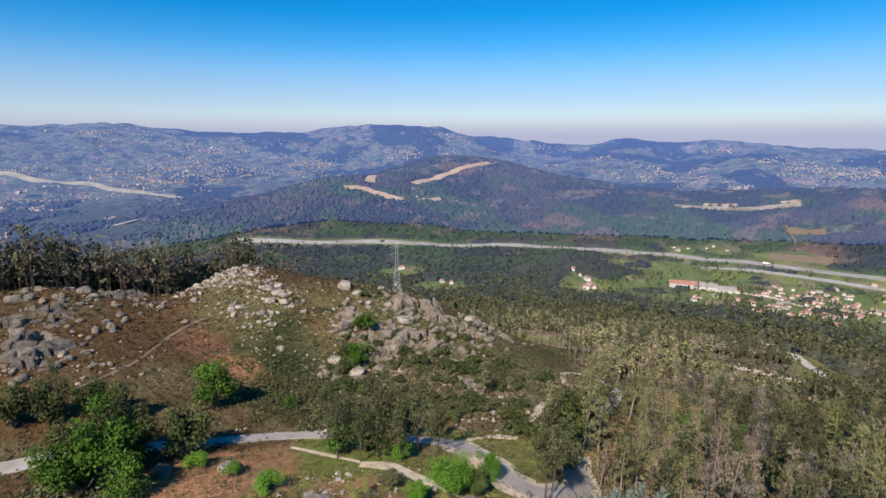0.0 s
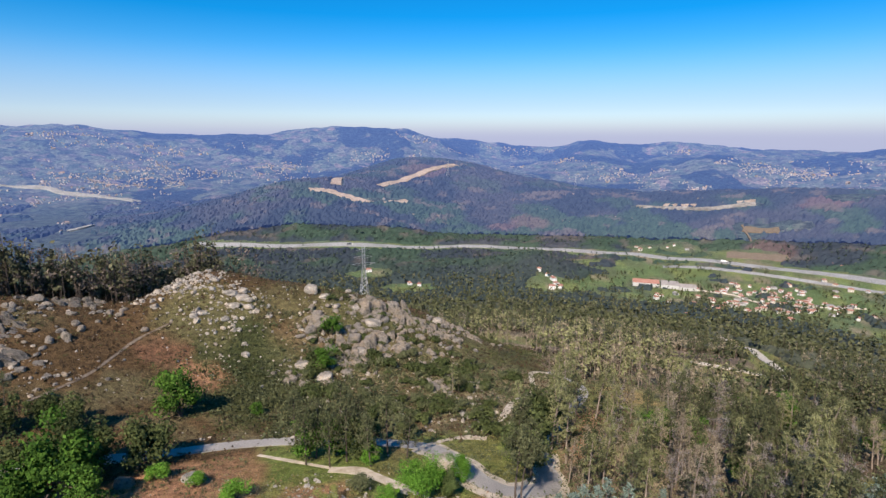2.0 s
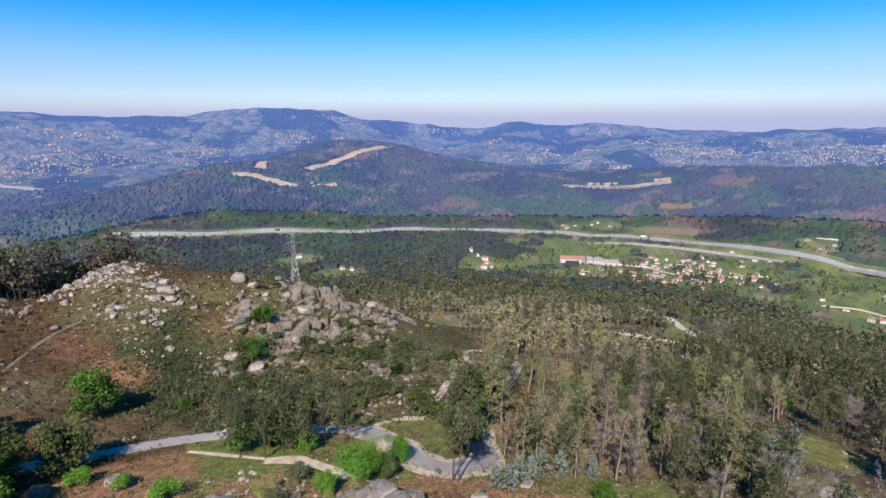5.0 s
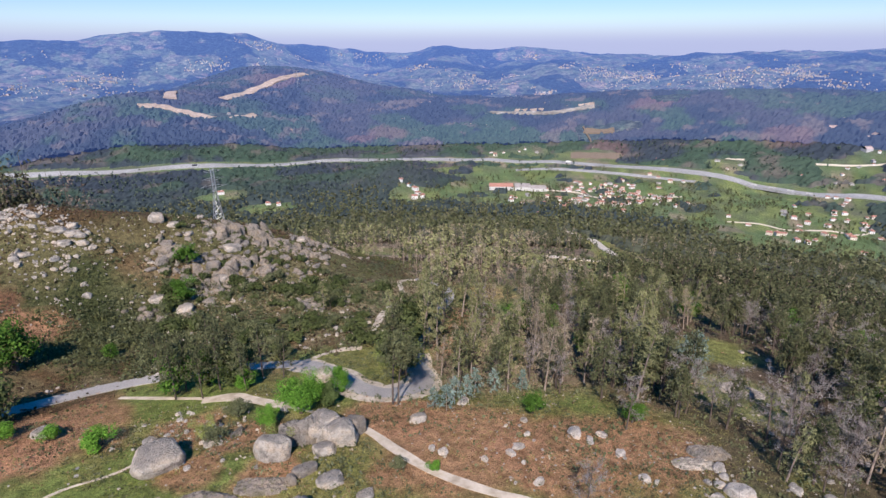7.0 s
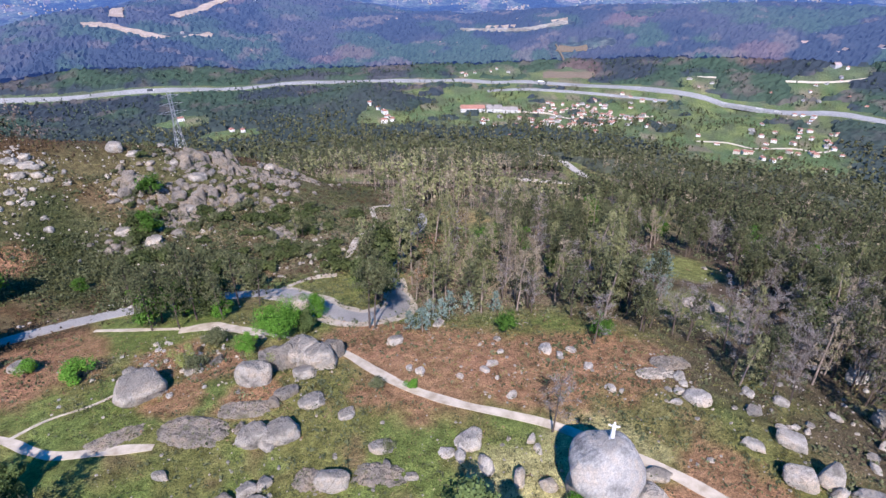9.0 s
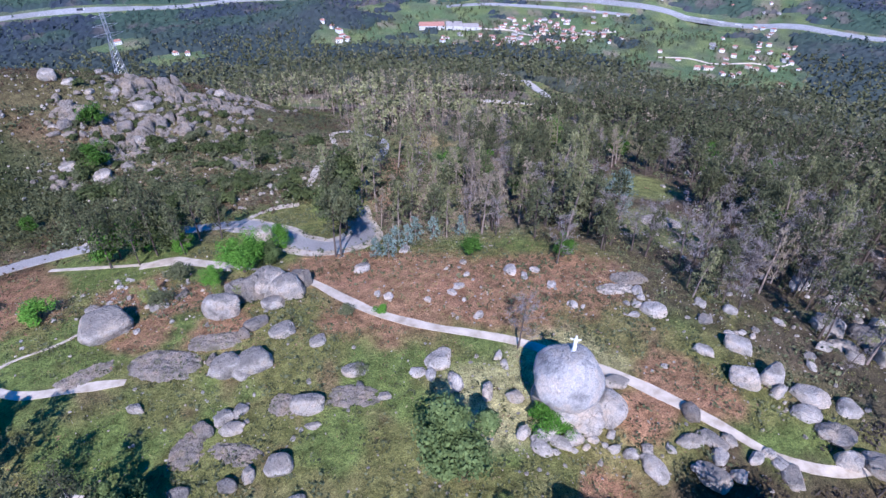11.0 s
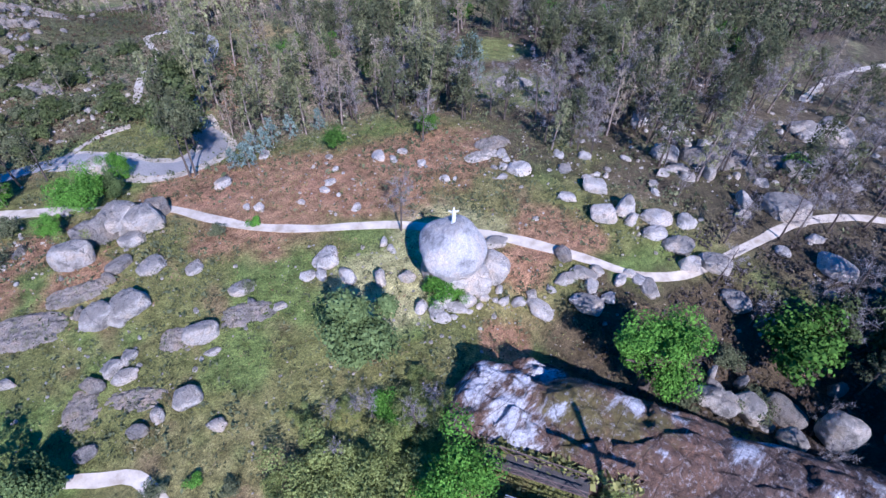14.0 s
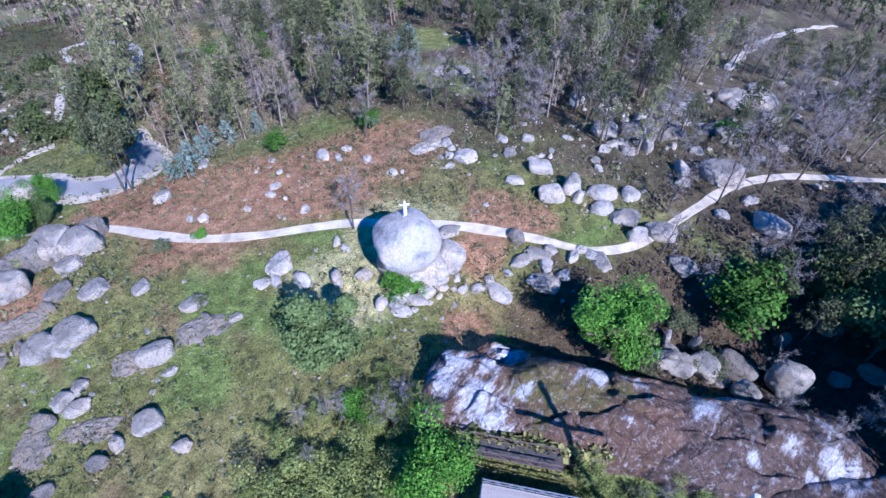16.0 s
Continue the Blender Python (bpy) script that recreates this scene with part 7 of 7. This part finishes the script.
ACROSS = [(535, 1248), (531, 1215), (620, 1234), (637, 1205), (835, 1017), (838, 991), (905, 880), (921, 925), (941, 883), (988, 777), (1069, 752), (1090, 746), (1115, 737), (1175, 772), (1040, 739), (560, 1230), (600, 1225)]
LONE = [(-1, 960), (16, 950), (-82, 1068)]
more = np.random.default_rng(13)
for cx, cy, sx, sy, n, to in ((560, 870, 60, 28, 14, VILLAGE), (600, 790, 60, 26, 18, VILLAGE), (480, 790, 50, 18, 10, VILLAGE), (760, 560, 70, 55, 14, HAMLET), (930, 690, 90, 70, 12, HAMLET), (575, 825, 70, 42, 34, VILLAGE), (600, 850, 45, 30, 16, VILLAGE), (640, 800, 40, 26, 14, VILLAGE)):
    to += [(cx + more.normal() * sx, cy + more.normal() * sy) for _ in range(n)]
gen = np.random.default_rng(12)
used = set()
for places, group in ((VILLAGE, "houses of the village"), (HAMLET, "houses of the hamlet"), (HILLSIDE, "white houses on the wooded hillside"), (ACROSS, "houses beyond the motorway"), (LONE, "lone houses above the wood")):
    for x, y in places:
        k = int(gen.choice(4, p=(0.4, 0.25, 0.2, 0.15)))
        if places in (HILLSIDE, LONE):
            k = 0
        a = gen.uniform(-0.5, 0.5) + (1.57 if gen.uniform() < 0.35 else 0) + math.atan2(-x, y)
        s = gen.uniform(0.85, 1.15)
        s *= 1.15 if places in (HILLSIDE, LONE) else 0.8
        m = Matrix.LocRotScale((x, y, ground_at(x, y)), Euler((0, 0, a)), (s, s, s))
        if k in used:
            ob = copy_thing(KINDS[k], m)
        else:
            ob = KINDS[k]
            ob.matrix_basis = m
            used.add(k)
        ob["group"] = group
for k in range(4):
    if k not in used:
        KINDS[k].matrix_basis = pose(560, 820, ground_at(560, 820))


x, y = scatter(4600, 16, 60, 780, 1260, rng)
m = (wood(x, y) < 0.3) & (near_line(x, y, MOTORWAY) > 30) & (fbm(x, y, 45, 61.0) > 0.54)
far_trees("hedge_trees", (x[m], y[m]), rng, 12, 1.2, M_PINE, M_BARK, "garden and hedge trees between the valley fields", False, 0.6)


def hall(x, y, length, deep, high, turn, roof_mat, label):
    ob = tagged(new("factory_hall"), label, "factory", "halls of the works")
    ob.matrix_basis = pose(x, y, ground_at(x, y), 0, 0, turn)
    bm = bmesh.new()
    add_box(bm, -length / 2, length / 2, -deep / 2, deep / 2, -3, high)
    part("wall", bm_mesh("wall", bm, M_WALLS[2]), ob)
    bm = bmesh.new()
    n = 3
    for i in range(n):
        y0, y1 = -deep / 2 + deep * i / n, -deep / 2 + deep * (i + 1) / n
        v = [bm.verts.new(p) for p in ((-length / 2, y0, high + 0.02), (length / 2, y0, high + 0.02), (length / 2, (y0 + y1) / 2, high + 2.5), (-length / 2, (y0 + y1) / 2, high + 2.5), (length / 2, y1, high + 0.02), (-length / 2, y1, high + 0.02))]
        for f in ((v[0], v[1], v[2], v[3]), (v[3], v[2], v[4], v[5]), (v[1], v[4], v[2]), (v[0], v[3], v[5])):
            bm.faces.new(f)
    part("roof", bm_mesh("roof", bm, roof_mat), ob)


hall(430, 950, 46, 26, 6, -22, M_TILE, "long factory hall with a faded red roof")
hall(468, 935, 30, 30, 6, -22, M_GREYROOF, "factory hall with a grey sheet roof")
hall(492, 916, 28, 22, 5, -22, M_GREYROOF, "factory hall with a grey sheet roof")


def pylon(x, y, high, name="pylon"):
    ob = tagged(new(name), "grey steel lattice power pylon above the wood", "pylon", "pylons")
    ob.matrix_basis = pose(x, y, ground_at(x, y), 0, 0, 20)
    b, t = high * 0.085, high * 0.018
    wide = lambda z: b + (t - b) * min(1, z / (high * 0.72))
    r = 0.0022 * high + 0.03
    for sx, sy in ((-1, -1), (1, -1), (1, 1), (-1, 1)):
        v, f = tube([(sx * b, sy * b, -1), (sx * t, sy * t, high * 0.72), (sx * t, sy * t, high)], [r, r * 0.8, r * 0.6], 4)
        part("leg", quick_mesh("leg", v, f, M_STEEL), ob)
    levels = [high * k / 12 for k in range(13)]
    for k in range(12):
        w0, w1 = wide(levels[k]), wide(levels[k + 1])
        for (ax, ay), (bx, by) in (((-1, -1), (1, -1)), ((1, -1), (1, 1)), ((1, 1), (-1, 1)), ((-1, 1), (-1, -1))):
            for (px, py), (qx, qy) in (((ax, ay), (bx, by)), ((bx, by), (ax, ay))):
                v, f = tube([(px * w0, py * w0, levels[k]), (qx * w1, qy * w1, levels[k + 1])], [r * 0.5] * 2, 3)
                part("brace", quick_mesh("brace", v, f, M_STEEL), ob)
    for z, w in ((0.76, 0.17), (0.86, 0.14), (0.96, 0.11)):
        for s in (-1, 1):
            v, f = joined([tube([(0, 0, high * z + 0.5), (s * high * w, 0, high * z)], [r, r * 0.5], 4), tube([(0, 0, high * z - high * 0.03), (s * high * w, 0, high * z)], [r * 0.7, r * 0.5], 4)])
            part("arm", quick_mesh("arm", v, f, M_STEEL), ob)
    return ob


px, py = polar(-4.9, 250)
pylon(px, py, 8.4 - ground_at(px, py))
px, py = polar(4, 1950)
pylon(px, py, 60)
px, py = polar(17, 2000)
pylon(px, py, 55)

def vehicle(x, y, turn, length, high, paint, label, category):
    ob = tagged(new(category), label, category, "vehicles on the motorway")
    ob.matrix_basis = pose(x, y, max(ground_at(x, y), -202.0) + 2.05, 0, 0, turn)
    bm = bmesh.new()
    add_box(bm, -length / 2, length / 2, -1.0, 1.0, 0.45, high * 0.6 if high < 2 else high)
    bmesh.ops.bevel(bm, geom=bm.edges[:], offset=0.15, segments=1, affect="EDGES")
    part("body", bm_mesh("body", bm, paint), ob)
    bm = bmesh.new()
    if high < 2:
        add_box(bm, -length * 0.28, length * 0.2, -0.85, 0.85, high * 0.55, high)
    else:
        add_box(bm, length / 2, length / 2 + 2.0, -1.1, 1.1, 0.6, high * 0.75)
    part("cab", bm_mesh("cab", bm, M_WINDOW if high < 2 else M_WHITE), ob)
    v, f = tube([(0, -0.12, 0), (0, 0.12, 0)], [0.35, 0.35], 10)
    wheel = quick_mesh("wheel", v, f, M_WINDOW)
    for wx in (-length * 0.32, length * 0.32):
        for wy in (-0.95, 0.95):
            part("wheel", wheel, ob).location = (wx, wy, 0.35)


M_PAINT = surface("dark_car_paint", (0.03, 0.035, 0.05), (0.06, 0.065, 0.08), 0.5, 0.35, spec=0.5)
vehicle(-142, 1280, 2, 11, 3.8, M_PAINT, "dark box lorry on the motorway", "lorry")
vehicle(166, 1286, -8, 4.4, 1.5, M_WHITE, "white car on the motorway", "car")
vehicle(-330, 1275, 4, 4.4, 1.5, M_PAINT, "dark car on the motorway", "car")
vehicle(655, 1086, -40, 10, 3.6, M_WHITE, "white box lorry on the motorway", "lorry")

# piers of the viaduct
bm = bmesh.new()
add_box(bm, -1.5, 1.5, -5, 5, 0, 22)
pier = bm_mesh("pier", bm, M_CONCRETE)
for x, y in [(884, 828), (899, 803), (913, 775), (926, 746), (938, 717)]:
    tagged(new("viaduct_pier", pier), "concrete pier under the motorway viaduct", "pier", "viaduct piers").matrix_basis = pose(x, y, -220, 0, 0, 25)

# bare cuttings and fields beyond the valley
M_CLAY = surface("bare_clay", (0.28, 0.22, 0.185), (0.48, 0.395, 0.34), 0.04, 0.95, fine=6)
M_QUARRY = surface("quarry_dust", (0.16, 0.15, 0.135), (0.38, 0.355, 0.33), 0.03, 0.95, fine=6)
lane("clay_cutting", [(-225, 1712), (-232, 1790), (-240, 1880), (-246, 1980), (-250, 2060)], 30, 4.0, M_CLAY, "bare clay strip cut through the far wood", "clearing", 15, 0.9, 6)
lane("clay_cutting", [(-93, 1765), (-60, 1815), (-28, 1862), (8, 1925), (45, 1985), (85, 2040), (128, 2087), (180, 2130)], 30, 4.0, M_CLAY, "bare clay strip cut through the far wood", "clearing", 15, 1.0, 6)
lane("clay_cutting", [(-293, 1636), (-247, 1645), (-202, 1619), (-146, 1606), (-89, 1591), (-46, 1628), (-3, 1663)], 26, 4.0, M_CLAY, "bare clay terrace on the far hillside", "clearing", 12, 1.4, 6)
lane("clay_bank", [(-226, 1573), (-199, 1567), (-170, 1575)], 26, 3.0, M_TRAIL, "broken brown clay bank below the terrace", "clearing", 8, 1.4, 5)
lane("quarry_floor", [(663, 1561), (730, 1490), (800, 1425), (860, 1400), (905, 1385)], 12, 5.0, M_QUARRY, "pale quarry floor beyond the motorway", "clearing", 10, 1.4, 7)
lane("quarry_bench", [(730, 1530), (790, 1475), (850, 1440), (915, 1400)], 12, 6.0, M_CLAY, "pale bench across the quarry face", "clearing", 10, 1.4, 7)
lane("quarry_floor", [(810, 1530), (850, 1490), (890, 1450)], 14, 6.0, M_QUARRY, "bare rock bench above the quarry", "clearing", 10, 1.4, 7)
lane("dirt_field", [(807, 1268), (835, 1240), (865, 1222)], 30, 3.0, M_TRAIL, "bare earth field beside the far wood", "field", 8, 0.6, 5)
lane("field_track", [(764, 1164), (785, 1205), (800, 1245), (815, 1289)], 4, 3.0, M_TRAIL, "pale track climbing to the bare field", "track", 8, 0.6, 5)
lane("field_road", [(700, 1180), (770, 1150), (830, 1090), (860, 1030), (930, 960), (1000, 860), (1070, 770), (1180, 700)], 7, 1.2, M_DIRT, "pale country road beyond the motorway", "road", 10, 0.3, 2)
lane("village_road", [(505, 905), (545, 870), (560, 830), (610, 810), (660, 790), (700, 770)], 6, 0.8, M_DIRT, "pale village street between the houses", "road", 8, 0.3, 2)
lane("hamlet_road", [(660, 625), (700, 600), (715, 570), (770, 548), (800, 520), (850, 525), (900, 480)], 4, 0.8, M_DIRT, "pale lane through the hamlet", "road", 8, 0.3, 2)


def far_houses(name, clusters, label):
    """White houses of towns too far off to count."""
    c = []
    for az, r, across, along, n in clusters:
        n = int(n * 2.2)
        a = radians(az)
        k = max(4, n // 5)
        pick = rng.integers(0, k, n)
        u = (rng.normal(size=k) * across * 1.25)[pick] + rng.normal(size=n) * 26
        v = (rng.normal(size=k) * along)[pick] + rng.normal(size=n) * 26
        x, y = r * math.sin(a) + u * math.cos(a) + v * math.sin(a), r * math.cos(a) - u * math.sin(a) + v * math.cos(a)
        c.append(np.stack([x, y, terrain(x, y)], 1))
    c = np.concatenate(c)
    c = c[(np.hypot(c[:, 0], c[:, 1]) < 4850) & (np.hypot(c[:, 0], c[:, 1]) > 1350)]
    n = len(c)
    big = np.where(rng.uniform(size=n) < 0.04, 2.6, 1.0)[:, None]
    s = rng.uniform(0.8, 1.5, (n, 1)) * big
    w, d, h = 2.5 * s, 2.0 * s, rng.uniform(2, 4, (n, 1)) + 1
    ang = rng.uniform(0, 3.14, (n, 1))
    ux, uy = np.cos(ang), np.sin(ang)

    def at(sx, sy, z):
        return np.concatenate([c[:, :1] + ux * w * sx - uy * d * sy, c[:, 1:2] + uy * w * sx + ux * d * sy, c[:, 2:] + z], 1)
    corners = [at(sx, sy, z) for z in (-2 * np.ones((n, 1)), h) for sx, sy in ((-1, -1), (1, -1), (1, 1), (-1, 1))]
    v = np.stack(corners, 1).reshape(-1, 3)
    f = np.concatenate([np.arange(n)[:, None] * 8 + np.array(q) for q in ((0, 1, 5, 4), (1, 2, 6, 5), (2, 3, 7, 6), (3, 0, 4, 7))])
    ob = tagged(new(name, quick_mesh(name, v, f, M_FAR_WALL)), label, "town", kind="stuff")
    ridge = [at(-1, 0, h + 1.6 * s), at(1, 0, h + 1.6 * s)]
    v = np.stack(corners[4:] + ridge, 1).reshape(-1, 3)
    f = np.concatenate([np.arange(n)[:, None] * 6 + np.array(q) for q in ((0, 1, 5, 4), (2, 3, 4, 5))])
    top = part("roofs", quick_mesh("roofs", v, f, M_TILE_FAR), ob)
    top["kind"] = "stuff"
    return ob


M_FAR_WALL = surface("far_house_walls", (0.26, 0.26, 0.28), (0.45, 0.44, 0.45), 0.02, 0.85, fine=6)
M_TILE_FAR = surface("mixed_far_roofs", (0.26, 0.18, 0.165), (0.42, 0.36, 0.35), 0.02, 0.85, fine=6)
far_houses("far_towns", [(-30.41, 3980, 100, 69, 60), (-23.38, 3920, 133, 28, 60), (-29.49, 3232, 100, 150, 110), (-24.84, 3373, 86, 170, 130), (-18.99, 3452, 144, 87, 60), (-36.76, 2571, 63, 180, 40), (-12.82, 3596, 62, 73, 40), (-4.15, 3768, 62, 36, 25), (1.41, 4192, 151, 53, 40), (1.3, 3816, 115, 60, 30), (10.68, 4585, 120, 17, 30), (13.12, 1824, 37, 8, 10), (15.89, 3959, 39, 21, 16), (19.42, 3586, 82, 90, 50), (24.19, 3503, 62, 100, 34), (26.03, 4429, 48, 34, 12), (35.19, 3608, 127, 160, 90), (33.35, 3789, 78, 104, 40), (29.19, 3225, 33, 21, 12), (-36.39, 3419, 83, 30, 30), (45.43, 3418, 98, 143, 90), (49.45, 3716, 89, 144, 60), (51.49, 3494, 67, 103, 60), (38.44, 3904, 78, 97, 30), (26.06, 3198, 92, 60, 14), (20, 1900, 132, 23, 8), (55, 1500, 88, 69, 12), (62, 1450, 110, 92, 12), (-36, 1900, 88, 69, 12), (5, 1560, 160, 40, 16), (14, 1600, 160, 60, 18), (-14, 3300, 200, 200, 50), (-33, 2900, 150, 150, 40), (8, 3800, 150, 150, 20), (42, 3700, 200, 150, 40), (56, 3300, 240, 180, 50)], "white and red-roofed houses of distant towns")

lane("bare_bank", [(690, 1135), (740, 1105), (800, 1062)], 36, 1.5, M_TRAIL, "bare brown earth bank beside the motorway", "bank", 10, 0.8, 3)
lane("far_viaduct", [(-926.6, 1532.6), (-907.2, 1563.8), (-896.5, 1611.7)], 18, 4.0, M_MOTORWAY, "short stretch of pale viaduct beyond the wood", "motorway", 10, 0, 6)
lane("rock_cutting", [(-802.5, 1504.7), (-777.8, 1575.8), (-741.4, 1573.6)], 50, 2.0, M_CLAY, "pale bare rock cutting beside the far wood", "clearing", 10, 1.2, 5)
# tall trees added out of view past the gully, to cast shade into it
for k, (x, y, s) in enumerate([(52, -25, 1.3), (59, -29, 1.4), (67, -27, 1.4), (75, -25, 1.3), (83, -23, 1.3), (91, -25, 1.3), (63, -36, 1.5), (73, -36, 1.5), (54, -34, 1.4), (84, -34, 1.4), (47, -31, 1.35), (50, -36, 1.5), (58, -35, 1.6)]):
    plant(("holm0", "holm1", "pine2")[k % 3], x, y, s * 1.45, 0.8 * k)
lane("bend_dirt", [(2, 108), (7, 112), (12, 114), (17, 113)], 1.7, 0.16, M_TRACK, "bare pale dirt beside the road bend", "path", 0.8, 1.2, 0.4)
lane("dirt_patch", [(-16, 97), (-10.8, 96), (-7.7, 93.6), (-4.2, 90.2), (-1, 87)], 2.0, 0.13, M_TRACK, "bare pale dirt patch beside the road", "path", 0.8, 1.4, 0.4)
# grass along the foot of the slab
u = rng.uniform(0, 1, 500)
x, y = 17.5 + 8.0 * u + rng.normal(size=500) * 0.5, 13.5 - 12.5 * u + rng.normal(size=500) * 0.5
me = quick_mesh("slab_grass", *leaf_quads(np.stack([x, y, 4.6 + rng.uniform(0, 1.0, 500)], 1), rng.uniform(0.2, 0.45, 500), rng), M_GRASS)
tagged(new("slab_grass", me), "green grass along the foot of the slab", "grass", kind="stuff")
